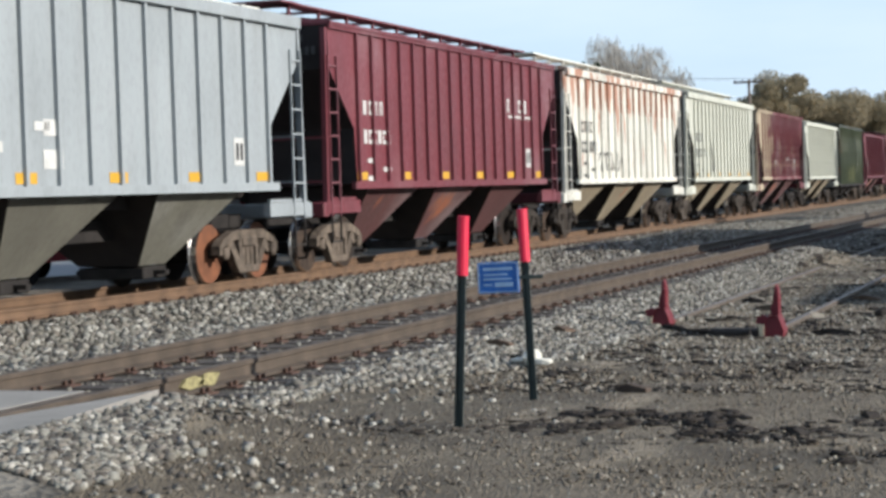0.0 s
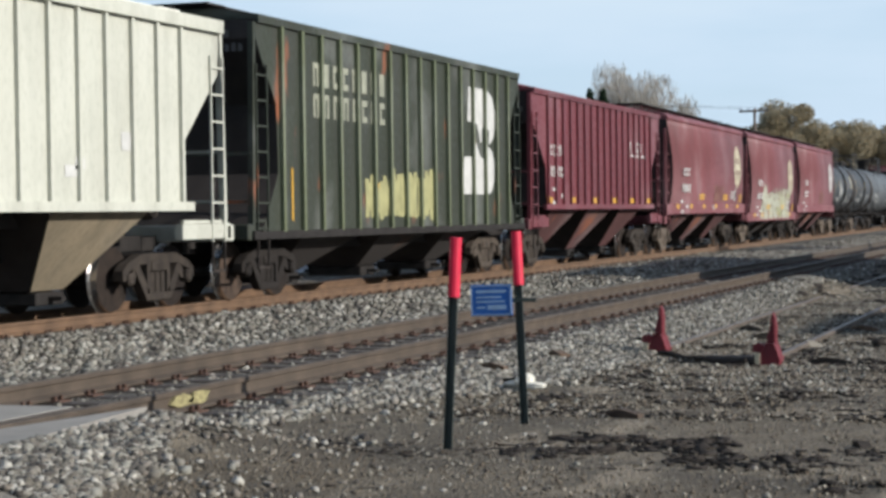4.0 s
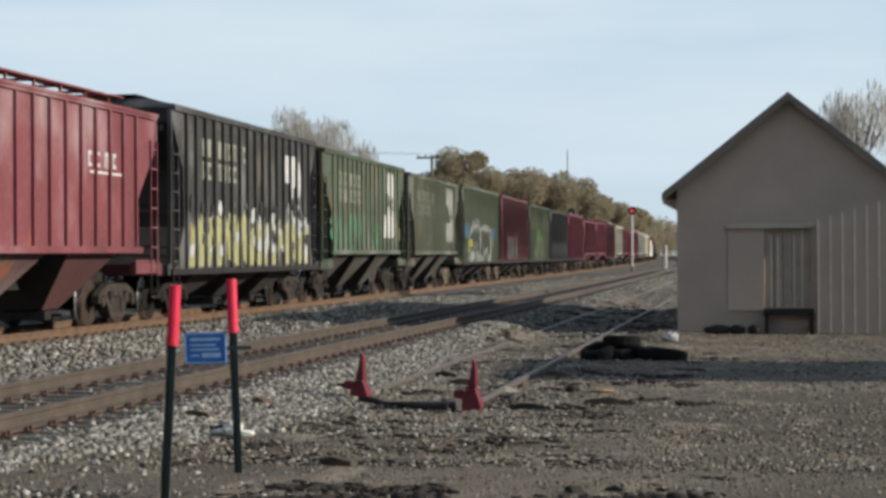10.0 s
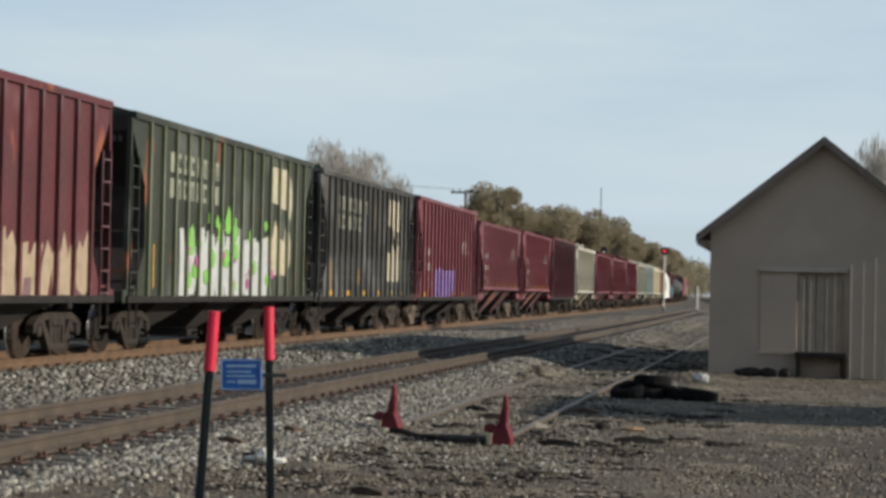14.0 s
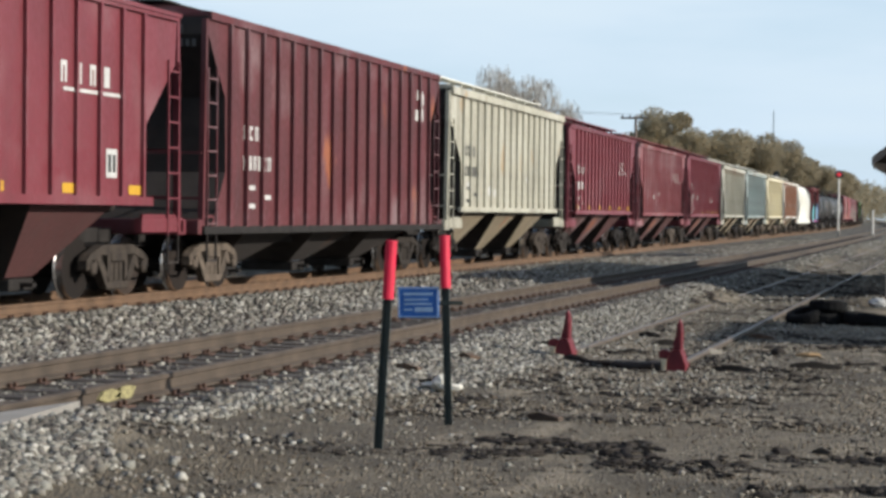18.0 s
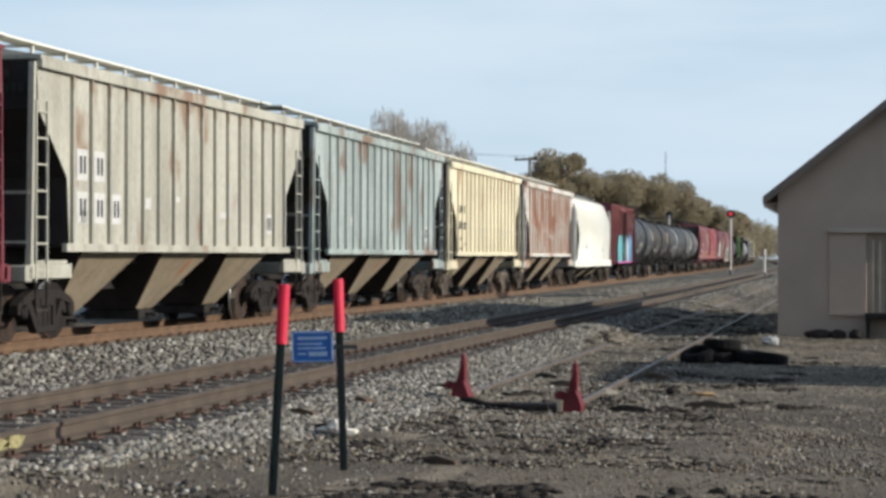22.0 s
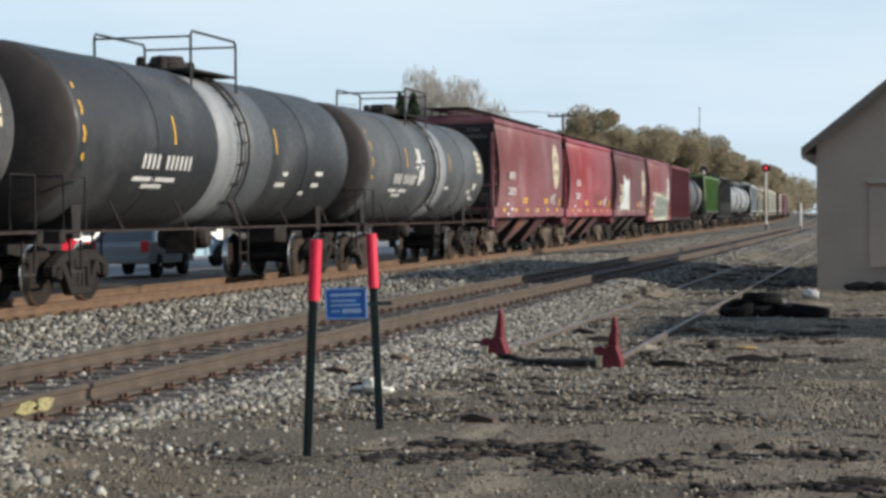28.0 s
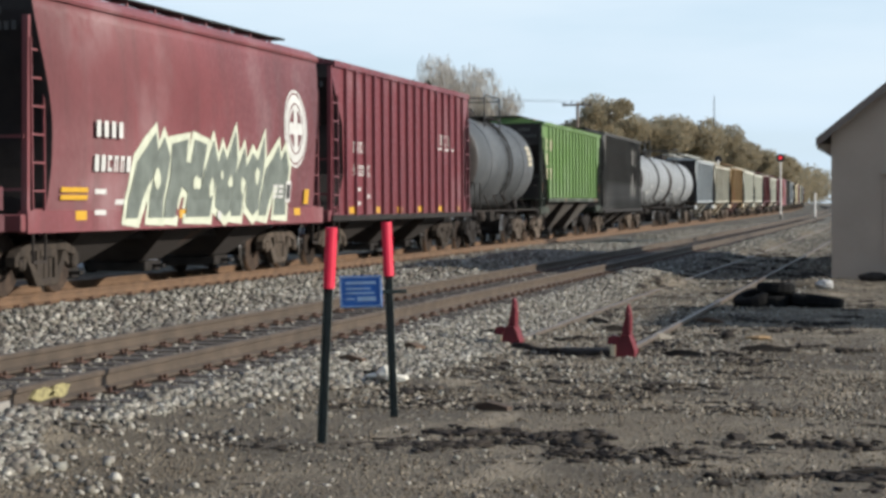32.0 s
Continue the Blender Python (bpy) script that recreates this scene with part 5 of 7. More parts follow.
            add("graffiti", M_black, "black sprayed scrawl", lambda bm: squiggle(bm, y0, sill + 0.25, 3.2 if o == "scrawl" else 1.1, 0.5 if o == "scrawl" else 1.1, sx(sill + 0.5), rng, 6, 0.06))
        elif o == "flecks":
            add_tag("graffiti", M_g["khaki"], "washed-out sprayed letters", -2.5, 1.2, sill + 0.2, sill + 1.0, sx(2), rng)
        elif o == "limeflecks":
            add("graffiti", M_g["leaf"], "green sprayed patches", lambda bm: patchwork(bm, -a + 1.0, 2.0, sill + 0.1, sill + 1.0, sx(2), rng, 34, 0.3))
        elif o == "lowtag":
            add("graffiti", M_g["rust"], "faded tan sprayed scrawl low on the side", lambda bm: (squiggle(bm, 0.7, sill + 0.3, 1.9, 0.55, 1.5, rng, 7, 0.05), patchwork(bm, 0.8, 2.5, sill + 0.35, sill + 0.85, 1.502, rng, 9, 0.13)))
        elif o == "tagwhite":
            add_tag("graffiti", M_g["sage"], "pale grey-green sprayed letters low on the side", -a + 3.2, a - 2.0, sill + 0.0, sill + 1.25, 1.5, rng, 0.06, 6, 0.2, wild=True)
            add("graffiti_fill", M_g["khaki"], "", lambda bm: patchwork(bm, 0.8, a - 2.1, sill + 0.1, sill + 1.0, 1.5, rng, 26, 0.16))
            add("graffiti_gap", P_["rose"], "", lambda bm: patchwork(bm, -a + 3.2, a - 2.1, sill + 0.3, sill + 1.1, 1.5, rng, 22, 0.1))
        elif o == "tagwhite2":
            blob = [(-5.0, 0.1), (-0.9, 0.08), (-0.95, 0.35), (-1.15, 0.9), (-1.2, 1.62), (-1.32, 1.7), (-1.42, 1.5), (-1.6, 1.66), (-1.75, 1.52), (-2.1, 1.6), (-2.25, 1.5), (-2.7, 1.6), (-2.85, 1.48), (-3.2, 1.68), (-3.5, 1.84), (-3.68, 1.72), (-3.72, 1.3), (-4.0, 1.36), (-4.12, 1.2), (-4.4, 0.8), (-4.75, 0.45)]
            add("graffiti", M_g["white"], "large white sprayed patch", lambda bm: outline(bm, [(y, sill + 0.12 + z) for y, z in blob], 1.5))

            def streaks(bm):
                for q in range(26):
                    y = -4.7 + 3.6 * rng.random()
                    lean, w = -0.12 * (y + 2.2) * 0.5, rng.uniform(0.03, 0.11)
                    z0 = rng.uniform(0.15, 0.9)
                    z1 = min(z0 + rng.uniform(0.3, 0.9), 1.5 if y > -3.6 else 0.45 + 0.75 * (y + 4.75))
                    if z1 > z0 + 0.1:
                        outline(bm, [(y - w * 0.4, sill + 0.12 + z0), (y + w * 0.6, sill + 0.14 + z0), (y + w + lean, sill + 0.12 + z1), (y + lean, sill + 0.06 + z1)], 1.506)
            add("graffiti_line", plain("thin_grey_spray", (0.17, 0.18, 0.17), 0.7, 0, 0.3, 4), "grey streaks within the sprayed patch", streaks)
            add("graffiti_scrawl", M_g["rust"], "faint sprayed scrawl", lambda bm: squiggle(bm, a - 3.6, sill + 0.3, 1.6, 0.9, 1.5, rng, 4, 0.04))
        elif o == "taggrey":
            y0, y1, z0, z1 = -a + 3.3, a - 2.2, sill + 0.06, sill + 1.45
            state = rng.getstate()
            add_tag("graffiti_edge", plain("pale_yellow_spray", (0.42, 0.44, 0.34), 0.7, 0, 0.2, 4), "pale yellow edge of the sprayed letters", y0, y1, z0, z1, 1.5, rng, 0.15, 5, wild=True)
            rng.setstate(state)
            add_tag("graffiti", plain("mid_grey_green_spray", (0.1, 0.115, 0.1), 0.7, 0, 0.4, 4), "large slanted grey-green sprayed letters", y0, y1, z0, z1, 1.5, rng, 0.0, 5, wild=True)
            add("graffiti_fleck", plain("pale_yellow_fleck", (0.42, 0.44, 0.34), 0.7, 0, 0.2, 4), "", lambda bm: patchwork(bm, y0 + 0.4, y1 - 0.2, z0 + 0.4, z1 - 0.5, 1.5, rng, 9, 0.15))
        elif o == "tagkhaki":
            add_tag("graffiti", M_g["khaki"], "ragged khaki and white sprayed letters", -a + 1.2, a - 0.8, sill + 0.08, sill + 1.4, sx(2), rng, 0.0, 9, 0.1, wild=True)
            add("graffiti_fill", M_g["white"], "", lambda bm: patchwork(bm, -a + 1.3, a - 0.8, sill + 0.3, sill + 1.4, sx(2) + 0.014, rng, 40, 0.2))
            add("graffiti_gap", P_["dark"], "", lambda bm: patchwork(bm, -a + 1.3, a - 0.8, sill + 0.5, sill + 1.6, sx(2) + 0.03, rng, 30, 0.2))
        elif o == "tagteal":
            state = rng.getstate()
            add_tag("graffiti_edge", M_g["white"], "pale edge of the sprayed letters", -a + 3.2, 1.7, sill + 0.1, sill + 1.65, sx(2), rng, 0.1, 5, 0.1, wild=True)
            rng.setstate(state)
            add_tag("graffiti", M_black, "black sprayed letters", -a + 3.25, 1.72, sill + 0.12, sill + 1.55, sx(2) + 0.006, rng, -0.06, 5, 0.1, wild=True)
            add("graffiti_fill", M_g["teal"], "teal sprayed lower half of the letters", lambda bm: patchwork(bm, -a + 3.3, 1.4, sill + 0.15, sill + 0.75, sx(2) + 0.012, rng, 30, 0.24))
            add("graffiti_line", M_g["white"], "", lambda bm: patchwork(bm, -a + 3.3, 1.5, sill + 0.8, sill + 1.5, sx(2) + 0.012, rng, 18, 0.13))
            add_tag("graffiti_side", M_g["tan"], "tan and white sprayed letters", 2.0, a - 0.9, sill + 0.05, sill + 1.05, sx(2), rng, 0.02, 4, 0.15, wild=True)
        elif o == "taglime":
            add_tag("graffiti", M_g["white"], "white sprayed letters", -a + 3.0, 3.2, sill + 0.02, sill + 1.3, sx(2), rng, 0.02)
            add("graffiti_fill", M_g["lime"], "lime-green sprayed shapes", lambda bm: patchwork(bm, -a + 3.6, 2.8, sill + 0.2, sill + 1.7, sx(2) + 0.014, rng, 26, 0.28))
            add("graffiti_dots", M_g["pink"], "", lambda bm: patchwork(bm, -a + 3.0, 3.2, sill + 0.3, sill + 1.1, sx(2) + 0.03, rng, 12, 0.13))
        elif o == "tagpurple":
            y0, y1, z0, z1 = -a + 3.6, 1.6, sill + 0.05, sill + 1.05
            edge = [(y0, z0), (y1, z0), (y1 + 0.06, z0 + 0.5), (y1 - 0.08, z1 - 0.05), (y1 - 0.5, z1 + 0.03), (y0 + 2.0, z1 - 0.04), (y0 + 1.1, z1 + 0.06), (y0 + 0.06, z1 - 0.06), (y0 - 0.1, z0 + 0.5)]
            add("graffiti", M_g["purple"], "purple sprayed block of letters", lambda bm: outline(bm, edge, sx(2)))

            def draw(bm):
                n, w = 5, (y1 - y0) / 5
                for k in range(n):
                    y = y0 + (k + 0.5) * w
                    plate(bm, y - w * 0.42, (z0 + z1) / 2, 0.05, z1 - z0 - 0.16, sx(2) + 0.01)
                    plate(bm, y + w * rng.uniform(-0.1, 0.2), (z0 + z1) / 2 + rng.uniform(-0.1, 0.2), w * 0.5, 0.05, sx(2) + 0.012)
                    plate(bm, y + w * rng.uniform(-0.05, 0.15), z0 + 0.3, 0.05, 0.4, sx(2) + 0.014)
            add("graffiti_line", plain("dark_violet_spray", (0.05, 0.03, 0.16), 0.7, 0, 0.2, 4), "", draw)
        elif o == "tagbig":
            state = rng.getstate()
            add_tag("graffiti_edge", M_g["white"], "white edge of the large sprayed letters", -a + 2.5, a - 3.6, sill + 0.2, sill + 1.95, sx(2), rng, 0.27, 2, 0.05, wild=True)
            rng.setstate(state)
            add_tag("graffiti", M_black, "large black sprayed letters", -a + 2.5, a - 3.6, sill + 0.25, sill + 1.9, sx(2) + 0.012, rng, -0.04, 2, 0.05, wild=True)
            add("graffiti_fill", M_g["red"], "", lambda bm: patchwork(bm, -a + 2.6, a - 3.6, sill + 0.9, sill + 1.5, sx(2) + 0.02, rng, 3, 0.2))
            for place in ((a - 2.6, sill + 1.35, 1.5, 0.7, sx(2) + 0.002), (-a + 1.6, sill + 1.45, 1.6, 0.7, sx(2) + 0.001)):
                add("graffiti_back", M_g["blue"], "blue sprayed patch", lambda bm: plate(bm, *place))
            for place in ((a - 2.7, sill + 0.95, 1.2, 0.3, sx(2) + 0.003), (-a + 2.6, sill + 0.9, 1.6, 0.35, sx(2) + 0.015)):
                add("graffiti_low", M_g["yellow"], "yellow sprayed patch", lambda bm: plate(bm, *place))
            add("graffiti_base", M_g["white"], "", lambda bm: patchwork(bm, -a + 2.2, a - 3.4, sill + 0.1, sill + 0.35, sx(2) + 0.03, rng, 12, 0.22))


def mark_tank(car, opts, r, a, zc, rng):
    def on(bm, y, ang, w, h, lift=0.008):
        """A painted patch laid on the round side at an angle above the middle."""
        n = 3
        cols = []
        for k in range(n + 1):
            q = radians(ang) + (k / n - 0.5) * h / r
            cols.append([(math.cos(q) * (r + lift), y + s * w / 2, zc + math.sin(q) * (r + lift)) for s in (-1, 1)])
        for p, q in zip(cols, cols[1:]):
            bm.faces.new([bm.verts.new(v) for v in (p[0], p[1], q[1], q[0])])
    if "ticks" in opts:
        for y in (-a + 0.42, -a * 0.45, a * 0.28):
            bm = bmesh.new()
            on(bm, y, 8, 0.08, 0.5 if abs(y) < a - 1 else 1.25)
            part("tick", bm, M_yellow, car, "upright yellow reflective strip")
    big = "stencil_l" in opts or "stencil_f" in opts
    if big or "stencil" in opts:
        bm = bmesh.new()
        s = 0.25 if big else 0.19
        for k in range(11 if big else 8):
            if k != 4:
                on(bm, -a * (0.84 if "stencil_f" in opts else 0.62 if big else 0.4) + k * s * 0.85, -14, s * 0.42, s)
        for k in range(3):
            on(bm, -a * 0.6 + 0.5 * k, -26 - 5 * (k % 2), 0.9, 0.08)
        for k in range(6):
            on(bm, rng.uniform(a * 0.25, a * 0.85), rng.uniform(-36, -14), rng.uniform(0.25, 0.55), 0.09)
        tagged(part("lettering", bm, M_white, car, "white stencilled lettering"), kind="stuff")
    if "burst" in opts:
        bm = bmesh.new()
        for k in range(16):
            on(bm, -1.9 + rng.uniform(-0.5, 0.5), rng.uniform(-14, 12), rng.choice((0.05, 0.3)), rng.choice((0.06, 0.4)), 0.012 + 0.0006 * k)
        tagged(part("graffiti", bm, M_white, car, "white sprayed scrawl on the tank"), kind="stuff")
    if "plate" in opts:
        bm = bmesh.new()
        for k in range(4):
            on(bm, a - 1.0, 2 + 7 * k, 0.62, 0.13)
        part("data_panel", bm, M_cream, car, "pale data panel")


def build_train():
    for k, line in enumerate(CONSIST):
        style, paint, opts = line.split()
        opts = opts.split(",")
        y0, y1 = JOINT[k], JOINT[k + 1]
        pitch, rng = y1 - y0, random.Random(100 + k)
        full = 2 if k == 0 else 1 if k < 50 else 0
        noun = {"rib": "covered hopper car with side posts", "deep": "deep-sided hopper car with side posts", "round": "round-sided covered hopper car", "tank": "tank car with a railed platform", "box": "boxcar"}[style]
        extra = " and sprayed graffiti" if any(o.startswith(("tag", "scrawl", "lowtag")) for o in opts) else ""
        kind = {"tank": "tank_car", "box": "boxcar"}.get(style, "hopper_car")
        car = thing(kind, f"{WORDS[paint]} {noun}{extra}", {"tank": "tank car", "box": "boxcar"}.get(style, "hopper car"), group="cars of the freight train")
        if style == "tank":
            r, a, zc = tank_car(car, pitch, P_[paint], full, 1.6 if k == 36 else 1.48, (2 if k == 39 else 1) if "band" in opts else 0, pale=P_["tank_w"], rail=(2.0, 0.8) if k == 13 else (1.5, 0.72) if k < 13 else (1.25, 0.66))
            mark_tank(car, opts, r, a, zc, rng)
        elif style == "box":
            box_car(car, pitch, P_[paint], full)
            made = []
            wild_letters(made, -pitch / 2 + 3.4, pitch / 2 - 2.2, 1.12, 2.75, 1.54, rng, 0.05, 4, 0.05)
            for n_, b in enumerate(made):
                part("graffiti", b, M_g[("aqua", "aqua", "white", "blue")[n_ % 4]], car, "sprayed letter in bright paint")
            bm = bmesh.new()
            patchwork(bm, -pitch / 2 + 3.6, pitch / 2 - 2.4, 1.3, 2.5, 1.545, rng, 16, 0.16)
            tagged(part("graffiti_fill", bm, M_g["blue"], car, "blue sprayed shapes"), kind="stuff")
            bm = bmesh.new()
            plate(bm, 0.4, 1.13, pitch - 5.6, 0.09, 1.546)
            part("graffiti_edge", bm, M_g["pink"], car, "pink sprayed line")
            bm = bmesh.new()
            squiggle(bm, pitch / 2 - 1.9, 3.2, 1.2, 0.7, 1.462, rng, 4, 0.07)
            tagged(part("graffiti_line", bm, M_g["white"], car), kind="stuff")
        else:
            lift = {3: 0.18, 4: 0.15, 24: 0.08, 25: 0.12, 27: 0.2, 28: 0.12, 30: 0.1, 31: 0.18, 32: 0.18, 33: 0.18, 34: 0.18}.get(k + 1, 0.2 if k + 1 in (17, 18) else 0.14 if k + 1 in (23, 26) else 0.1 if 16 <= k + 1 <= 22 else 0.0)
            top = lift + {"rib": 4.22, "deep": 4.38, "round": 4.27}[style] + rng.uniform(-0.05, 0.05)
            if paint in ("white", "white_r", "white_o", "pale", "cream"):
                top -= 0.08
            low = P_["green_d"] if paint == "lime" else P_[paint]
            _, a, sill, top = hopper_car(car, pitch, style, P_[paint], full, low, top, 16 + (k % 2), k + 1 not in BARE_ROOFS, k in (8, 10, 40, 41, 42))
            mark_car(car, style, opts, a, sill, top, rng)
        CARS.append((car, (y0 + y1) / 2))


build_train()

# ---- the shed ----
def shed():
    s = thing("shed", "brown gable-roofed railway shed with a sliding door", "shed")
    x0, x1, y0, y1, ez, rz = -1.8, 2.85, 40.62, 57.0, 3.05, 4.9
    cx = (x0 + x1) / 2
    bm = bmesh.new()                            # front gable wall with a doorway
    t = 0.14
    d0, d1, dz0, dz1 = 0.02, 0.98, 0.52, 2.2
    fx = [x0, d0, d1, x1]

    def slab(pts):
        a = [bm.verts.new((x, y0, z)) for x, z in pts]
        b = [bm.verts.new((x, y0 + t, z)) for x, z in pts]
        n = len(pts)
        bm.faces.new(a)
        bm.faces.new(b[::-1])
        for k in range(n):
            bm.faces.new((a[k], b[k], b[(k + 1) % n], a[(k + 1) % n]))
    g = lambda x: ez + (rz - ez) * (1 - abs(x - cx) / (cx - x0))
    slab([(x0, 0), (d0, 0), (d0, g(d0)), (x0, ez)])
    slab([(d0, dz1), (d1, dz1), (d1, g(d1)), (cx, rz), (d0, g(d0))] if d0 < cx < d1 else [(d0, dz1), (d1, dz1), (d1, g(d1)), (d0, g(d0))])
    slab([(d1, 0), (x1, 0), (x1, ez), (d1, g(d1))])
    slab([(d0, 0), (d1, 0), (d1, dz0), (d0, dz0)])
    part("front_wall", bm, M_shed, s)
    for name, xa, xb in (("side_wall", x0, x0 + t), ("side_wall", x1 - t, x1)):
        bm = bmesh.new()
        box(bm, xa, xb, y0 + t, y1, 0, ez)
        part(name, bm, M_shed, s)
    bm = bmesh.new()
    prism(bm, [(x0, 0), (x1, 0), (x1, ez), (cx, rz), (x0, ez)], 0, t)
    bm.transform(Matrix(((0, 1, 0, 0), (1, 0, 0, y1 - t), (0, 0, 1, 0), (0, 0, 0, 1))))
    part("rear_wall", bm, M_shed, s)
    sl = math.atan2(rz - ez, cx - x0)
    for sgn, xe in ((-1, x0), (1, x1)):
        bm = bmesh.new()
        ex, exz = xe + sgn * 0.3, ez - 0.3 * math.tan(sl)
        v = []
        for y in (y0 - 0.28, y1 + 0.28):
            for x, z in ((cx, rz), (ex, exz), (ex, exz + 0.12), (cx, rz + 0.13)):
                v.append(bm.verts.new((x, y, z + 0.02)))
        for q in ((0, 1, 2, 3), (7, 6, 5, 4), (0, 4, 5, 1), (1, 5, 6, 2), (2, 6, 7, 3), (3, 7, 4, 0)):
            bm.faces.new([v[i] for i in q])
        r = part("roof_slope", bm, M_roof, s)
        bm = bmesh.new()                        # barge board
        pts = [(cx, rz + 0.15), (ex, exz + 0.15), (ex, exz - 0.03), (cx, rz - 0.03)]
        a = [bm.verts.new((x, y0 - 0.32, z)) for x, z in pts]
        b = [bm.verts.new((x, y0 - 0.285, z)) for x, z in pts]
        bm.faces.new(a)
        bm.faces.new(b[::-1])
        for k in range(4):
            bm.faces.new((a[k], b[k], b[(k + 1) % 4], a[(k + 1) % 4]))
        part("barge_board", bm, M_roof, r)
        for k in range(9):                      # rafter ends under the eaves
            bm = bmesh.new()
            y = y0 + 0.2 + k * 1.9
            box(bm, min(ex, xe), max(ex, xe), y - 0.04, y + 0.04, exz - 0.08, exz + 0.03)
            part("rafter_end", bm, M_shed_trim, r)
    # siding joints, then the sliding door hung from its track
    for k in range(18):
        bm = bmesh.new()
        z = 0.15 + k * 0.26
        half = (cx - x0) if z < ez else (cx - x0) * (rz - z) / (rz - ez)
        if half > 0.3:
            for xa, xb in ([(cx - half + 0.02, d0 - 0.02), (d1 + 0.02, cx + half - 0.02)] if dz0 < z < dz1 else [(cx - half + 0.02, cx + half - 0.02)]):
                if xb > xa:
                    lap = bmesh.new()
                    box(lap, xa, xb, y0 - 0.006, y0, z, z + 0.012)
                    part("siding_lap", lap, M_shed, s)
    bm = bmesh.new()
    box(bm, -0.78, 1.05, y0 - 0.14, y0 - 0.02, 2.2, 2.3, 0.01)
    part("door_track", bm, M_shed_trim, s, "pale timber door track")
    bm = bmesh.new()
    box(bm, -0.74, 0.03, y0 - 0.05, y0 - 0.012, 0.5, 2.2, 0.008)
    door = part("sliding_door", bm, M_shed, s, "brown sliding door standing open")
    bm = bmesh.new()
    box(bm, -0.76, 0.05, y0 - 0.075, y0 - 0.05, 0.47, 0.55)
    part("bottom_rail", bm, M_shed, door)
    for k in range(5):                          # boards closing the doorway
        x = d0 + 0.02 + k * 0.19
        bm = bmesh.new()
        box(bm, x, x + 0.175, y0 + 0.02, y0 + 0.06, dz0, dz1)
        part("board", bm, M_door_board, s)
    for x, zt in ((0.15, 2.05), (0.29, 2.02), (0.62, 2.08), (0.79, 2.18)):
        bm = bmesh.new()
        box(bm, x, x + 0.035, y0 - 0.01, y0 + 0.02, dz0 + 0.02, zt)
        part("batten", bm, M_batten, s, "pale worn batten")
    bm = bmesh.new()                            # loading step with a dark hollow under it
    box(bm, 0.0, 1.04, y0 - 0.5, y0 - 0.01, 0.42, 0.53, 0.01)
    box(bm, 0.02, 0.1, y0 - 0.48, y0 - 0.02, 0.0, 0.42)
    box(bm, 0.94, 1.02, y0 - 0.48, y0 - 0.02, 0.0, 0.42)
    part("loading_step", bm, M_steel, s, "dark timber loading step")
    return s


shed()


def board_fence():
    f = thing("board_fence", "weathered brown board fence beside the shed", "fence")
    for k in range(12):
        x = 1.12 + k * 0.245
        h = 2.33 + 0.29 * (x - 1.1)
        bm = bmesh.new()
        box(bm, x, x + 0.235, 39.95, 39.98, 0.02, h)
        part("board", bm, M_shed, f)
        bm = bmesh.new()
        box(bm, x - 0.02, x + 0.02, 39.915, 39.95, 0.02, h + 0.04)
        part("batten", bm, M_batten, f)
    for z in (0.4, 1.9):
        bm = bmesh.new()
        box(bm, 1.1, 4.1, 39.98, 40.06, z, z + 0.1)
        part("rail", bm, M_board, f)


board_fence()

# ---- marker posts, sign, wheel stops ----
def marker_post(x, y, lean_x, lean_y, h, sleeve, label):
    p = thing("marker_post", label, "post", pose(x, y, 0, lean_x, lean_y, 0), "marker posts")
    bm = bmesh.new()                            # U-channel
    sec = [(-0.032, -0.03), (-0.024, -0.03), (-0.018, -0.004), (0.018, -0.004), (0.024, -0.03), (0.032, -0.03), (0.026, 0.005), (-0.026, 0.005)]
    lo, hi = [bm.verts.new((u, w, -0.3)) for u, w in sec], [bm.verts.new((u, w, h - 0.02)) for u, w in sec]
    for k in range(8):
        bm.faces.new((lo[k], lo[(k + 1) % 8], hi[(k + 1) % 8], hi[k]))
    bm.faces.new(lo[::-1])
    bm.faces.new(hi)
    part("channel", bm, M_post, p)
    bm = bmesh.new()
    tube(bm, (0, -0.012, h - sleeve), (0, -0.012, h), 0.042, n=12)
    part("sleeve", bm, M_tape, p, "bright red reflective sleeve")
    return p


marker_post(-4.17, 12.76, 0.3, 3.2, 1.5, 0.42, "green steel marker post with a red reflective sleeve")
marker_post(-4.09, 14.38, -0.6, -2.2, 1.52, 0.42, "leaning green steel marker post with a red reflective sleeve")


def blue_sign():
    s = thing("utility_sign", "small blue notice sign with pale print bracketed to the leaning post", "sign", pose(-4.32, 14.34, 0.029, 0, -1.5, 3))
    bm = bmesh.new()                            # bracket that bolts it to the leaning post
    box(bm, 0.1, 0.36, 0.006, 0.016, 0.93, 0.96)
    part("bracket", bm, M_post, s)
    bm = bmesh.new()
    box(bm, -0.167, 0.167, -0.006, 0.006, 0.827, 1.075, 0.004)
    part("panel", bm, M_blue, s)
    bm = bmesh.new()
    for a in ((-0.155, 0.155, 1.06, 1.069), (-0.155, 0.155, 0.833, 0.842), (-0.163, -0.154, 0.84, 1.062), (0.154, 0.163, 0.84, 1.062)):
        box(bm, a[0], a[1], -0.009, -0.006, a[2], a[3])
    part("border", bm, M_pale, s)
    for k, (z, x0, x1, h) in enumerate(((1.02, -0.12, 0.12, 0.022), (0.975, -0.12, 0.08, 0.014), (0.94, -0.12, 0.11, 0.014), (0.895, -0.03, 0.12, 0.035), (0.895, -0.12, -0.05, 0.014))):
        bm = bmesh.new()
        box(bm, x0, x1, -0.0085, -0.006, z - h / 2, z + h / 2)
        part("print_bar", bm, M_pale, s)


blue_sign()


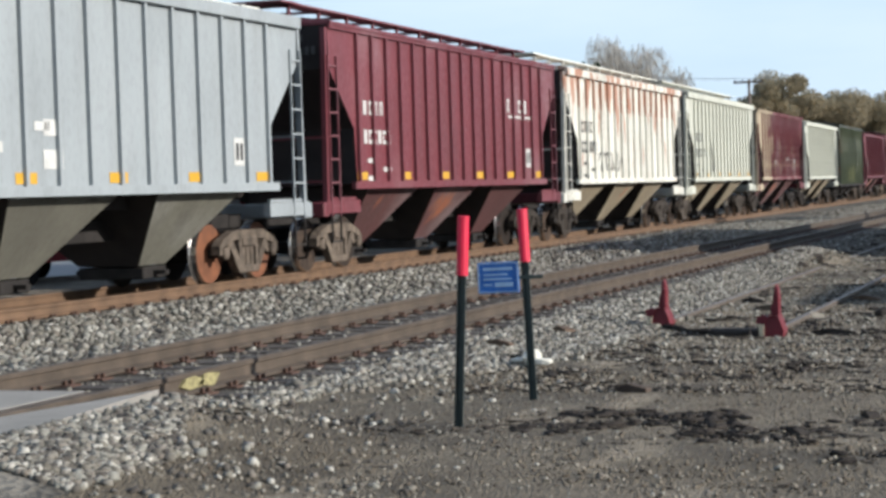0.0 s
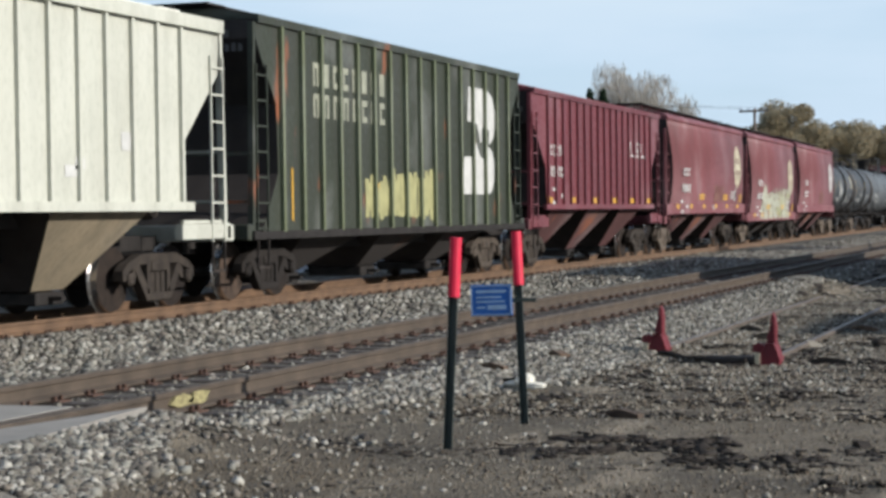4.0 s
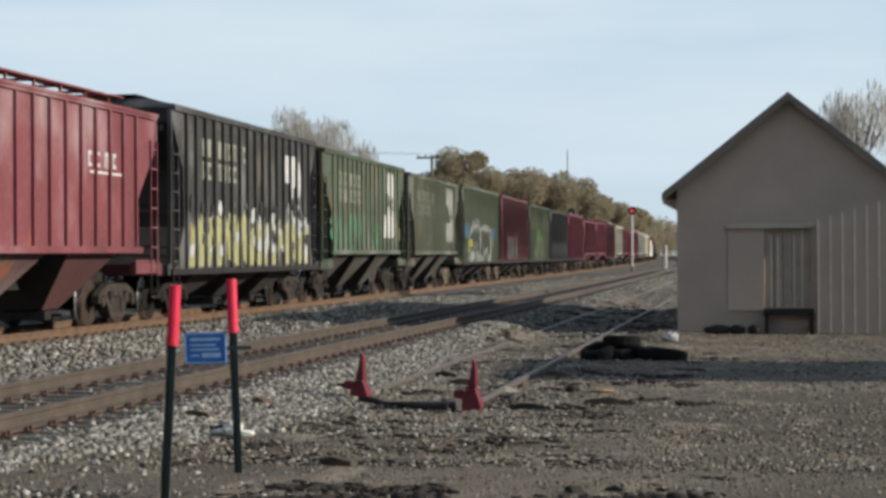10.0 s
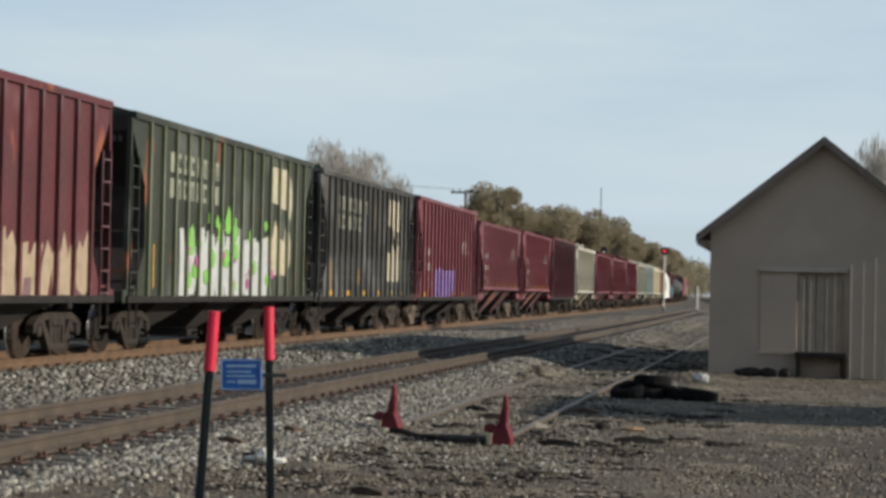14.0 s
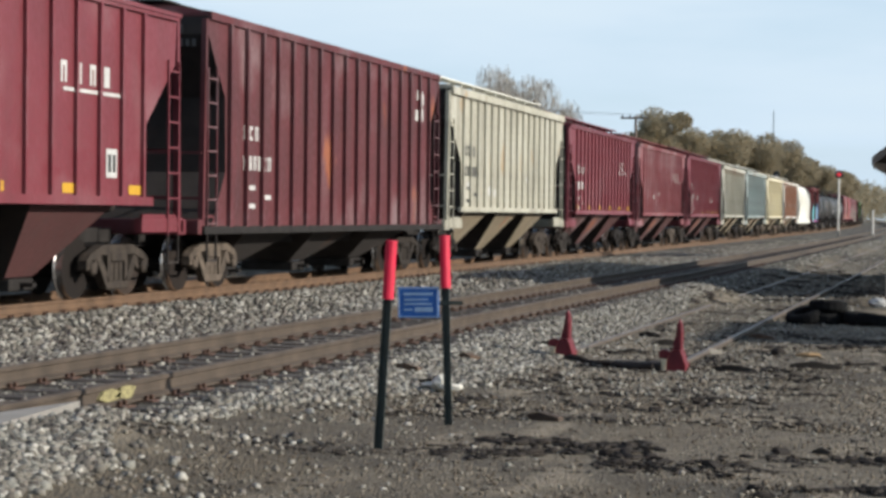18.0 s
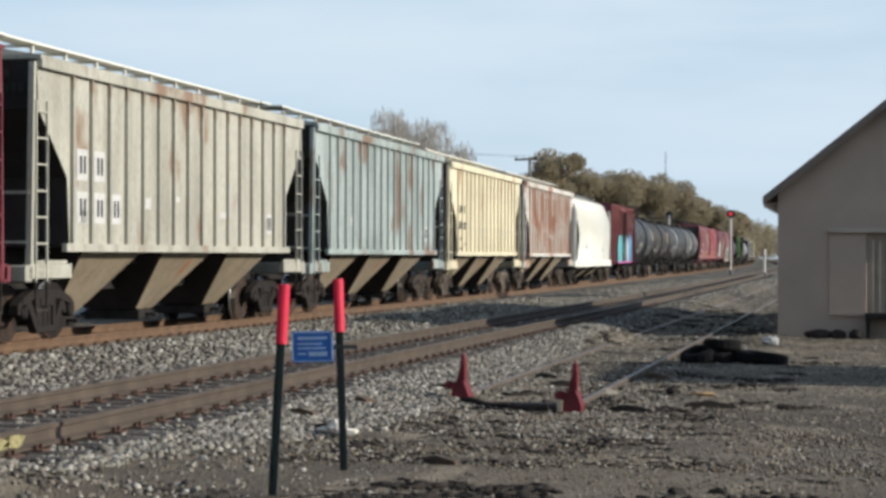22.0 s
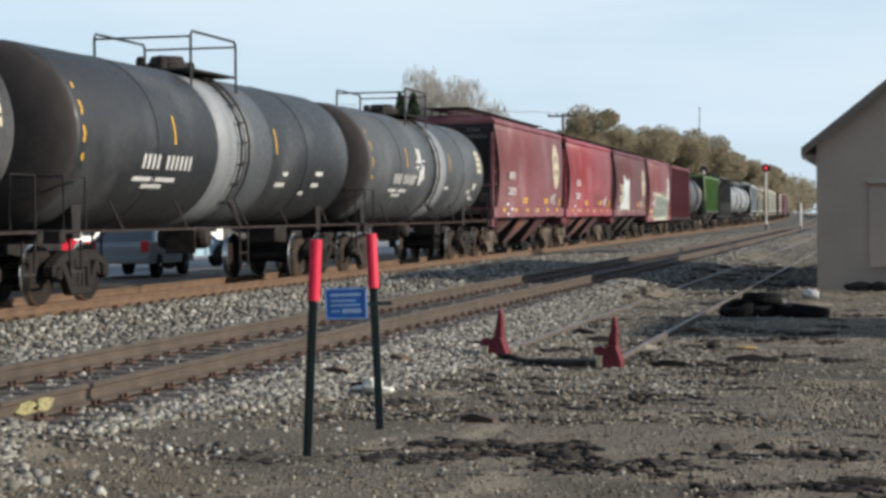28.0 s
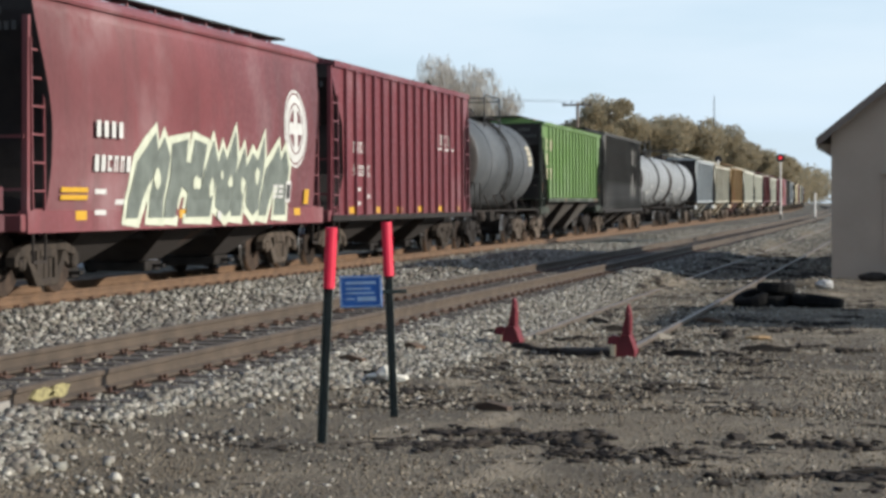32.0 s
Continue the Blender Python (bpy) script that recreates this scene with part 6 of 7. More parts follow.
def wheel_stop(x, y):
    w = thing("wheel_stop", "red cast-iron wheel stop clamped on the rail end", "wheel stop", pose(x, y, 0.0) @ Matrix.Diagonal((0.78, 1, 1, 1)), "wheel stops")
    def upright(bm, pts, y0, y1):
        """An (x, z) outline drawn out from y0 to y1."""
        prism(bm, pts, 0, 1)
        bm.transform(Matrix(((0, 1, 0, 0), (y1 - y0, 0, 0, y0), (0, 0, 1, 0), (0, 0, 0, 1))))
    bm = bmesh.new()                            # flared foot that grips the rail
    upright(bm, [(-0.12, 0.0), (0.13, 0.0), (0.14, 0.06), (0.1, 0.16), (0.06, 0.23), (-0.05, 0.23), (-0.1, 0.16), (-0.13, 0.08)], -0.1, 0.16)
    bmesh.ops.bevel(bm, geom=bm.edges[:], offset=0.012, segments=1, affect="EDGES")
    part("foot", bm, M_stop, w)
    bm = bmesh.new()                            # tapering horn that meets the wheel
    upright(bm, [(-0.06, 0.2), (0.07, 0.2), (0.075, 0.42), (0.06, 0.5), (0.035, 0.56), (0.01, 0.52), (-0.005, 0.42), (-0.045, 0.3)], -0.02, 0.1)
    part("horn", bm, M_stop, w)
    bm = bmesh.new()                            # rib down the front of the horn
    upright(bm, [(0.03, 0.2), (0.07, 0.2), (0.068, 0.44), (0.045, 0.48)], -0.06, -0.02)
    part("rib", bm, M_stop, w)
    bm = bmesh.new()
    upright(bm, [(-0.25, 0.14), (-0.1, 0.12), (-0.08, 0.21), (-0.16, 0.23), (-0.24, 0.21)], -0.04, 0.06)
    part("arm", bm, M_stop, w)
    bm = bmesh.new()
    upright(bm, [(-0.19, 0.0), (-0.13, 0.0), (-0.125, 0.13), (-0.2, 0.13)], -0.13, -0.1)
    part("clamp_plate", bm, M_cream, w, "pale worn clamp plate")


wheel_stop(STUB_X - 0.755, 21.82)
wheel_stop(STUB_X + 0.77, 20.5)


# ---- loose things in the yard ----
def plain_thing(name, bm, mat, label, category, m=None, smooth=False, group=""):
    ob = part(name, bm, mat, None, label, m, smooth)
    return tagged(ob, label, category, group)


def lump(bm, x, y, z, rx, ry, rz, rng, n=9, m=6):
    """A dented closed lump."""
    rows = []
    for j in range(1, m):
        q = math.pi * j / m
        rows.append([bm.verts.new((x + rx * math.sin(q) * math.cos(k * math.tau / n) * rng.uniform(0.8, 1.15), y + ry * math.sin(q) * math.sin(k * math.tau / n) * rng.uniform(0.8, 1.15), z + rz * math.cos(q) * rng.uniform(0.85, 1.1))) for k in range(n)])
    for a, b in zip(rows, rows[1:]):
        for k in range(n):
            bm.faces.new((a[k], b[k], b[(k + 1) % n], a[(k + 1) % n]))
    top, bot = bm.verts.new((x, y, z + rz)), bm.verts.new((x, y, z - rz))
    for k in range(n):
        bm.faces.new((top, rows[0][k], rows[0][(k + 1) % n]))
        bm.faces.new((bot, rows[-1][(k + 1) % n], rows[-1][k]))


# crossing panels of concrete at the passing track
crossing = thing("road_crossing", "weathered concrete crossing panels with steel edges at the track", "level crossing", kind="structure")
for x0, x1, y0, y1 in ((-8.0, -6.68, 9.0, 11.95), (-8.0, -6.68, 6.0, 8.97), (-9.6, -8.2, 9.0, 11.9)):
    bm = bmesh.new()
    box(bm, x0 + 0.02, x1 - 0.02, y0, y1, 0.1, 0.335, 0.012)
    panel = part("panel", bm, M_concrete, crossing)
    bm = bmesh.new()
    box(bm, x0, x0 + 0.02, y0, y1, 0.1, 0.33)
    box(bm, x1 - 0.02, x1, y0, y1, 0.1, 0.33)
    part("edge_angle", bm, M_tie, panel)

bm = bmesh.new()                                # outer panel, cut off at a slant where the road ends
prism(bm, [(6.0, -6.48), (10.5, -6.48), (12.1, -6.2), (10.3, -5.98), (6.0, -5.98)], 0.1, 0.33)
bm.transform(Matrix(((0, 0, 1, 0), (0, 1, 0, 0), (1, 0, 0, 0), (0, 0, 0, 1))))
part("panel", bm, M_concrete, crossing)

# yellow paint daubed on the web of the passing track's near rail
for k, (y, s) in enumerate(((13.25, 0.17), (13.55, 0.2))):
    bm = bmesh.new()
    rng = random.Random(k)
    pts = [(y + s * math.cos(q * math.tau / 9) * rng.uniform(0.55, 1.3), 0.255 + 0.055 * math.sin(q * math.tau / 9) * rng.uniform(0.8, 1.1)) for q in range(9)]
    prism(bm, pts, -6.535, -6.505)
    plain_thing("paint_daub", bm, plain("yellow_rail_paint", (0.21, 0.185, 0.085), 0.9, 0, 0.7, 30), "yellow paint daubed on the side of the rail", "paint mark", group="paint daubs")

# small green equipment box beside the crossing
gb = thing("marker_box", "small green box with a pale edge beside the crossing", "box", pose(-6.25, 9.3, 0.24))
bm = bmesh.new()
box(bm, -0.14, 0.14, -0.1, 0.1, 0.0, 0.22, 0.01)
part("case", bm, plain("bright_green_paint", (0.02, 0.4, 0.1), 0.5, 0, 0.15, 9), gb)
bm = bmesh.new()
box(bm, 0.14, 0.165, -0.1, 0.1, 0.0, 0.24)
part("edge_strip", bm, M_cream, gb)

# scraps
rng = random.Random(5)
bm = bmesh.new()
lump(bm, 0, 0, 0.06, 0.1, 0.09, 0.08, rng)
lump(bm, 0.12, -0.1, 0.03, 0.12, 0.06, 0.035, rng)
lump(bm, -0.12, 0.06, 0.03, 0.1, 0.05, 0.03, rng)
plain_thing("plastic_bag", bm, plain("white_plastic", (0.6, 0.57, 0.48), 0.5, 0, 0.12, 9), "crumpled white plastic bag on the stones", "bag", pose(-4.84, 16.88, 0.05))
M_tan = plain("tan_cardboard", (0.26, 0.17, 0.08), 0.8, 0, 0.25, 6)
bm = bmesh.new()
lump(bm, 0, 0, 0.025, 0.17, 0.08, 0.03, rng)
plain_thing("cardboard_scrap", bm, M_tan, "crushed tan cardboard scrap on the gravel", "litter", pose(-1.98, 23.2, 0.0))
bm = bmesh.new()
lump(bm, 0, 0, 0.04, 0.09, 0.08, 0.06, rng)
plain_thing("coal_lump", bm, M_debris, "dark lump lying on the gravel", "litter", pose(-2.36, 23.35, 0.0))
bm = bmesh.new()
prism(bm, [(-0.2, 0.0), (0.19, 0.0), (0.2, 0.07), (0.05, 0.1), (-0.19, 0.05)], -0.07, 0.07)
bm.transform(pose(0, 0, 0, 0, 0, 78))
plain_thing("timber_offcut", bm, plain("split_timber", (0.05, 0.033, 0.022), 0.9, 0, 0.5, 9, 0.5), "split dark timber offcut on the gravel", "timber", pose(-3.45, 15.03, 0.0) @ Matrix.Scale(0.72, 4))
for x, y, l, a, h in ((-0.62, 11.8, 0.42, 62, 0.05), (-0.4, 11.95, 0.5, 100, 0.07), (-1.38, 13.5, 0.16, 30, 0.08), (-1.1, 13.62, 0.14, 80, 0.07), (-1.75, 12.55, 0.14, 60, 0.07), (-2.15, 12.42, 0.3, 85, 0.04)):
    bm = bmesh.new()
    prism(bm, [(-l / 2, 0.0), (l / 2, 0.0), (l / 2 * 0.8, h * 0.3), (0.0, h * 0.6), (-l / 2 * 0.9, h * 0.2)], -0.05, 0.04)
    bm.transform(pose(0, 0, 0, 0, 6, a))
    plain_thing("wood_scrap", bm, M_debris, "dark broken wood scrap on the gravel", "wood scrap", pose(x, y, 0.0), group="wood scraps")
M_brown = plain("rotten_brown_wood", (0.07, 0.043, 0.025), 0.9, 0, 0.5, 9, 0.4)
for x, y, l, w, a, mat, label in ((-5.6, 18.3, 0.3, 0.1, 80, M_brown, "rotten brown plank end on the ballast"), (-5.45, 20.2, 0.22, 0.16, 60, M_brown, "rotten brown wood lump on the ballast"), (-2.85, 26.3, 0.45, 0.1, 62, M_brown, "dark red-brown board scrap on the gravel"),
                                  (-3.14, 23.2, 0.24, 0.1, 100, M_batten, "pale splintered board on the gravel"), (-5.05, 17.35, 0.5, 0.12, 84, M_debris, "black board half under the white bag"), (-2.55, 20.6, 0.5, 0.06, 84, M_debris, "dark slat lying on the gravel"),
                                  (-1.75, 21.4, 0.6, 0.07, 96, M_debris, "dark slat lying on the gravel"), (-3.9, 24.6, 0.4, 0.08, 100, M_debris, "dark board scrap between the stub rails"), (-4.35, 26.0, 0.35, 0.1, 70, M_debris, "dark board scrap between the stub rails"), (-5.15, 23.0, 0.4, 0.09, 80, M_debris, "dark board scrap beside the stub rail")):
    bm = bmesh.new()
    prism(bm, [(-l / 2, 0.0), (l / 2, 0.0), (l / 2 * 0.92, 0.05), (l * 0.1, 0.075), (-l / 2 * 0.85, 0.04)], -w / 2, w / 2)
    bm.transform(pose(0, 0, 0, 0, 5, a))
    plain_thing("board_scrap", bm, mat, label, "wood scrap", pose(x, y, ground_z(x, y)), group="board scraps")
# old cable lying before the wheel stops, and a dark block for the shadow there
bm = bmesh.new()
box(bm, -0.3, 0.34, -0.1, 0.1, 0.0, 0.08, 0.02)
plain_thing("shadow_block", bm, M_tie, "dark block put in for the shadow beside the wheel stop", "timber tie", pose(-3.62, 20.62, 0.0, 0, 0, -8))
bm = bmesh.new()
pipe(bm, [(-4.62 + 1.2 * u, 21.5 - 1.15 * math.sin(u * 1.45) + 0.03 * math.sin(u * 9), 0.035 + 0.012 * math.sin(u * 14)) for u in (k / 39 for k in range(40))], 0.032)
plain_thing("cable", bm, M_debris, "old black cable lying between the wheel stops", "cable")
# heap by the shed: worn tyres and black sacks
def tyre_shape(bm):
    prof = [(-0.08, 0.16), (-0.095, 0.23), (-0.085, 0.28), (-0.05, 0.305), (0.05, 0.305), (0.085, 0.28), (0.095, 0.23), (0.08, 0.16), (-0.08, 0.16)]
    rings = []
    for s, r in prof[:-1]:
        rings.append([bm.verts.new((math.cos(k * math.tau / 18) * r, math.sin(k * math.tau / 18) * r, s)) for k in range(18)])
    for a, b in zip(rings, rings[1:] + rings[:1]):
        for k in range(18):
            bm.faces.new((a[k], a[(k + 1) % 18], b[(k + 1) % 18], b[k]))


M_rubber = dull(plain("tyre_rubber", (0.008, 0.008, 0.008), 0.95, 0, 0.4, 9, 0.3))
for x, y, z, rx, ry, rz in ((-2.3, 30.5, 0.095, 2, 2, 0), (-2.26, 30.52, 0.285, -3, 4, 40), (-2.62, 30.38, 0.13, 12, -16, 10), (-1.72, 30.35, 0.1, 5, 6, 20), (-1.5, 30.2, 0.09, -3, 9, 20)):
    put_ = put("tyre", shared("tyre", tyre_shape), M_rubber, None, pose(x, y, z, rx, ry, rz))
    tagged(put_, "worn black tyre thrown on the heap by the shed", "tyre", "heap of tyres")
bm = bmesh.new()
lump(bm, 0, 0, 0.08, 0.17, 0.14, 0.1, rng)
plain_thing("plastic_sheet", bm, plain("dull_plastic_sheet", (0.3, 0.3, 0.29), 0.5, 0, 0.3, 4), "bunched pale plastic sheet on a gravel mound", "sheet", pose(-1.72, 35.5, 0.05))
bm = bmesh.new()
lump(bm, 0, 0, 0.0, 0.42, 0.4, 0.22, rng, 14)
plain_thing("gravel_mound", bm, M_yard, "low mound of brown gravel by the track", "gravel mound", pose(-2.05, 36.0, 0.0))
for x, w in ((-0.95, 0.3), (-0.55, 0.18), (-0.2, 0.14), (1.3, 0.2)):
    bm = bmesh.new()
    lump(bm, 0, 0, 0.08, w, 0.2, 0.12, rng)
    plain_thing("rubble", bm, M_debris, "dark rubble against the foot of the shed", "rubble", pose(x, 40.2, 0.0), group="rubble by the shed")


# ---- loose stones ----
def scatter(name, label, mat, bands, seed, clump=False, trim=False):
    """Angular stones over rectangles (x0, x1, y0, y1, count, smallest, largest), thinning towards the far end."""
    rs = np.random.RandomState(seed)
    cube = np.array([[x, y, z] for z in (-1, 1) for y in (-1, 1) for x in (-1, 1)], float)
    quads = np.array([[0, 2, 3, 1], [4, 5, 7, 6], [0, 1, 5, 4], [2, 6, 7, 3], [0, 4, 6, 2], [1, 3, 7, 5]])
    V, F, base = [], [], 0
    for x0, x1, y0, y1, count, s0, s1 in bands:
        px = rs.uniform(x0, x1, count)
        py = y0 + (y1 - y0) * rs.uniform(0, 1, count) ** 1.5
        if y0 >= 36:                            # far bands follow the line
            px = px + np.array([bend(y) for y in py])
        if clump:
            k = max(3, count // 22)
            cx, cy = rs.uniform(x0, x1, k), rs.uniform(y0, y1, k)
            pick = rs.randint(0, k, count)
            px, py = cx[pick] + rs.normal(0, 0.13, count) * rs.uniform(0.3, 2.0, k)[pick], cy[pick] + rs.normal(0, 0.1, count) * rs.uniform(0.3, 2.0, k)[pick]
        if trim:                                # stones past the edge of the bed are few
            keep = np.array([x < stone_edge(y) or rs.uniform() < 0.05 * math.exp(-(x - stone_edge(y)) * 1.5) for x, y in zip(px, py)])
            px, py = px[keep], py[keep]
            count = len(px)
        s = s0 + (s1 - s0) * rs.uniform(0, 1, count) ** 1.6
        pz = np.array([ground_z(x + 0, y) for x, y in zip(px, py)])
        v = cube[None] * rs.uniform(0.55, 1.0, (count, 8, 3)) * (s[:, None, None] * rs.uniform(0.6, 1.15, (count, 1, 3)) * ((2.4, 0.75, 0.35) if clump else (1, 1, 0.8)))
        a, b = rs.uniform(0, math.tau, count), rs.uniform(-0.9, 0.9, count)
        ca, sa, cb, sb = np.cos(a)[:, None], np.sin(a)[:, None], np.cos(b)[:, None], np.sin(b)[:, None]
        y_, z_ = v[:, :, 1] * cb - v[:, :, 2] * sb, v[:, :, 1] * sb + v[:, :, 2] * cb
        X, Y = v[:, :, 0] * ca - y_ * sa, v[:, :, 0] * sa + y_ * ca
        V.append(np.stack([X + px[:, None], Y + py[:, None], z_ + (pz + s * 0.25)[:, None]], -1).reshape(-1, 3))
        F.append((quads[None] + (base + 8 * np.arange(count))[:, None, None]).reshape(-1, 4))
        base += 8 * count
    V, F = np.concatenate(V), np.concatenate(F)
    me = bpy.data.meshes.new(name)
    me.vertices.add(len(V))
    me.vertices.foreach_set("co", V.ravel())
    me.loops.add(4 * len(F))
    me.loops.foreach_set("vertex_index", F.ravel())
    me.polygons.add(len(F))
    me.polygons.foreach_set("loop_start", np.arange(len(F)) * 4)
    me.update(calc_edges=True)
    me.materials.append(mat)
    return tagged(new(name, me), label, "stones", kind="stuff")


scatter("ballast_stones", "pale grey angular ballast stones beside the rails", M_stones,
        [(-6.02, -4.3, 8.8, 40, 33000, 0.01, 0.036), (-6.02, -4.6, 9, 24, 9000, 0.016, 0.042), (-6.5, -6.0, 9, 50, 1500, 0.012, 0.03), (-12.6, -9.0, 13, 75, 25000, 0.02, 0.056), (-7.95, -6.65, 12, 60, 1900, 0.012, 0.032),
         (-9.2, -8.3, 11, 60, 4000, 0.018, 0.045), (-16.5, -14.6, 14, 70, 2500, 0.02, 0.05), (-14.4, -13.1, 14, 70, 2500, 0.018, 0.042),
         (-11.6, -9.0, 50, 150, 11000, 0.02, 0.055), (-6.2, -4.6, 36, 130, 8000, 0.018, 0.045)], 3, trim=True)
scatter("loose_stones", "pale stones strewn thinly on the dirt of the yard", M_stones,
        [(-5.0, -2.0, 17.5, 40, 3300, 0.01, 0.028), (-5.8, -3.5, 9.5, 17, 520, 0.01, 0.028), (-3.5, 2.0, 10, 30, 420, 0.008, 0.022), (-4.6, -1.9, 38, 110, 3200, 0.015, 0.04)], 13)
scatter("yard_pebbles", "brown and grey pebbles strewn over the yard", M_pebbles,
        [(-5.2, 1.2, 9.5, 22, 13000, 0.004, 0.015), (-5.0, 2.5, 15, 42, 17000, 0.006, 0.022)], 4)
scatter("dark_chips", "dark bark and coal chips in patches on the gravel", M_debris,
        [(-3.8, -2.3, 12.6, 13.6, 500, 0.01, 0.04), (-2.4, -1.4, 12.1, 12.8, 170, 0.01, 0.035), (-1.6, -0.2, 13.0, 14.0, 170, 0.01, 0.035), (-1.0, 0.3, 11.4, 12.4, 150, 0.01, 0.04), (-4.6, -1.5, 15.0, 21.5, 1500, 0.01, 0.035),
         (-4.9, -0.5, 21, 33, 900, 0.012, 0.045), (-5.0, -4.2, 12.0, 13.0, 90, 0.01, 0.03), (-5.2, -2.2, 33, 66, 900, 0.02, 0.07), (-5.6, 1.0, 9.5, 16, 500, 0.006, 0.02)], 6, True)


# ---- beyond the train ----
# leaf and twig tones are paled to stand in for distance haze
M_leaf = leaf_mat("autumn_leaves", [(0.28, 0.245, 0.175), (0.33, 0.27, 0.172), (0.29, 0.26, 0.178), (0.345, 0.27, 0.16), (0.27, 0.255, 0.188)])
M_leaf_b = leaf_mat("pale_bare_twigs", [(0.4, 0.375, 0.33), (0.48, 0.445, 0.39), (0.35, 0.325, 0.29)])
M_needle = leaf_mat("conifer_needles", [(0.03, 0.05, 0.03), (0.045, 0.07, 0.04), (0.035, 0.055, 0.038)])


def leaf_cloud(V, F, centre, radius, n, size, rs, upright=False):
    """Small leaf clumps within a lumpy ball, thicker towards its skin."""
    for _ in range(n):
        d = rs.normal(size=3)
        d /= np.linalg.norm(d)
        p = np.array(centre) + d * np.array(radius) * rs.uniform(0.25, 1.0) ** 0.6
        a, b = rs.normal(size=3), rs.normal(size=3)
        a = a / np.linalg.norm(a) * size * rs.uniform(0.5, 1.2)
        b = b / np.linalg.norm(b) * size * rs.uniform(0.4, 0.9)
        if upright:
            a, b = np.array((a[0] * 0.3, a[1] * 0.3, abs(a[2]) + size)) * 1.6, b * 0.35
        k = len(V)
        V += [p - a - b * 0.3, p + b, p + a - b * 0.2, p - b * 0.8]
        F.append((k, k + 1, k + 2, k + 3))


def mesh_vf(name, V, F, mat):
    me = bpy.data.meshes.new(name)
    me.from_pydata([tuple(v) for v in V], [], F)
    me.materials.append(None)
    return me


def tree(x, y, h, spread, mat, seed, label, leaves=700, size=0.34, sparse=False):
    rs, rng = np.random.RandomState(seed), random.Random(seed)
    t = thing("tree", label, "tree", pose(x, y, 0), "trees")
    bm = bmesh.new()
    tube(bm, (0, 0, -0.2), (rng.uniform(-0.2, 0.2), 0, h * 0.5), h * 0.022, h * 0.014, 7, False)
    V, F = [], []
    n = 9
    for k in range(n):
        q, z0 = k * 2.4 + rng.uniform(-0.4, 0.4), h * (0.25 + 0.04 * k)
        up = rng.uniform(0.6, 0.95) if sparse else rng.uniform(0.45, 0.85)
        end = Vector((math.cos(q) * spread * rng.uniform(0.4, 0.85), math.sin(q) * spread * rng.uniform(0.4, 0.85), z0 + (h - z0) * up))
        tube(bm, (0, 0, z0), end, h * 0.008, h * 0.003, 5, False)
        for j in range(3):
            a = Vector((0, 0, z0)).lerp(end, 0.4 + 0.2 * j)
            b = a + Vector((rng.uniform(-1, 1), rng.uniform(-1, 1), rng.uniform(0.4, 1.4))) * h * 0.09
            tube(bm, a, b, h * 0.003, h * 0.001, 4, False)
        r = spread * rng.uniform(0.3, 0.5)
        leaf_cloud(V, F, end, (r, r, r * (1.3 if sparse else 0.85)), leaves // n, size, rs, sparse)
    leaf_cloud(V, F, (0, 0, h * 0.78), (spread * 0.45, spread * 0.45, h * 0.2), leaves // 4, size, rs, sparse)
    part("trunk", bm, M_bark, t)
    put("crown", mesh_vf("crown", V, F, mat), mat, t)
    return t


def conifer(x, y, h, r, seed):
    rs = np.random.RandomState(seed)
    t = thing("tree", "dark green conifer behind the railway", "tree", pose(x, y, 0), "trees")
    bm = bmesh.new()
    tube(bm, (0, 0, -0.2), (0, 0, h), 0.22, 0.03, 7, False)
    part("trunk", bm, M_bark, t)
    V, F = [], []
    for k in range(16):
        u = k / 15
        rr = r * (1 - u) + 0.15
        for q in range(9):
            a = q * math.tau / 9 + k
            leaf_cloud(V, F, (math.cos(a) * rr * 0.6, math.sin(a) * rr * 0.6, h * (0.12 + 0.86 * u)), (rr * 0.45, rr * 0.45, 0.45), 16, 0.3, rs)
    put("crown", mesh_vf("crown", V, F, M_needle), M_needle, t)


tree(-38.4, 160, 13.2, 3.4, M_leaf_b, 21, "tall bare-branched poplar with a few pale leaves", 4200, 0.15, True)
tree(-41.2, 163, 12.3, 2.6, M_leaf_b, 22, "bare-branched poplar with upright twigs", 3400, 0.15, True)
tree(-35.6, 162, 10.8, 2.4, M_leaf_b, 23, "bare-branched poplar with upright twigs", 3000, 0.15, True)
conifer(-40.3, 154, 11.6, 3.0, 24)
conifer(-37.9, 149, 11.2, 2.9, 25)
conifer(-43.4, 157, 10.2, 2.8, 26)
# autumn wood along the bend of the line, nearest trees singly
WOOD = ((-47, 236, 11.5, 4.5), (-42, 240, 12.6, 4.8), (-38.5, 236, 14.6, 4.6), (-35, 242, 12.8, 4.8), (-31.5, 246, 13.2, 5.0), (-28.5, 250, 12.6, 4.6), (-26.5, 262, 11.6, 4.4), (-25, 276, 10.6, 4.2), (-23.5, 292, 9.8, 4.0), (-22.5, 310, 9.3, 4.0), (-21.5, 330, 9.0, 4.0))
for k, (x, y, h, sp) in enumerate(WOOD):
    tree(x, y, h, sp, M_leaf, 40 + k, "broad tree in brown autumn leaf beside the line", 9000, 0.22)
V, F = [], []
rs = np.random.RandomState(9)
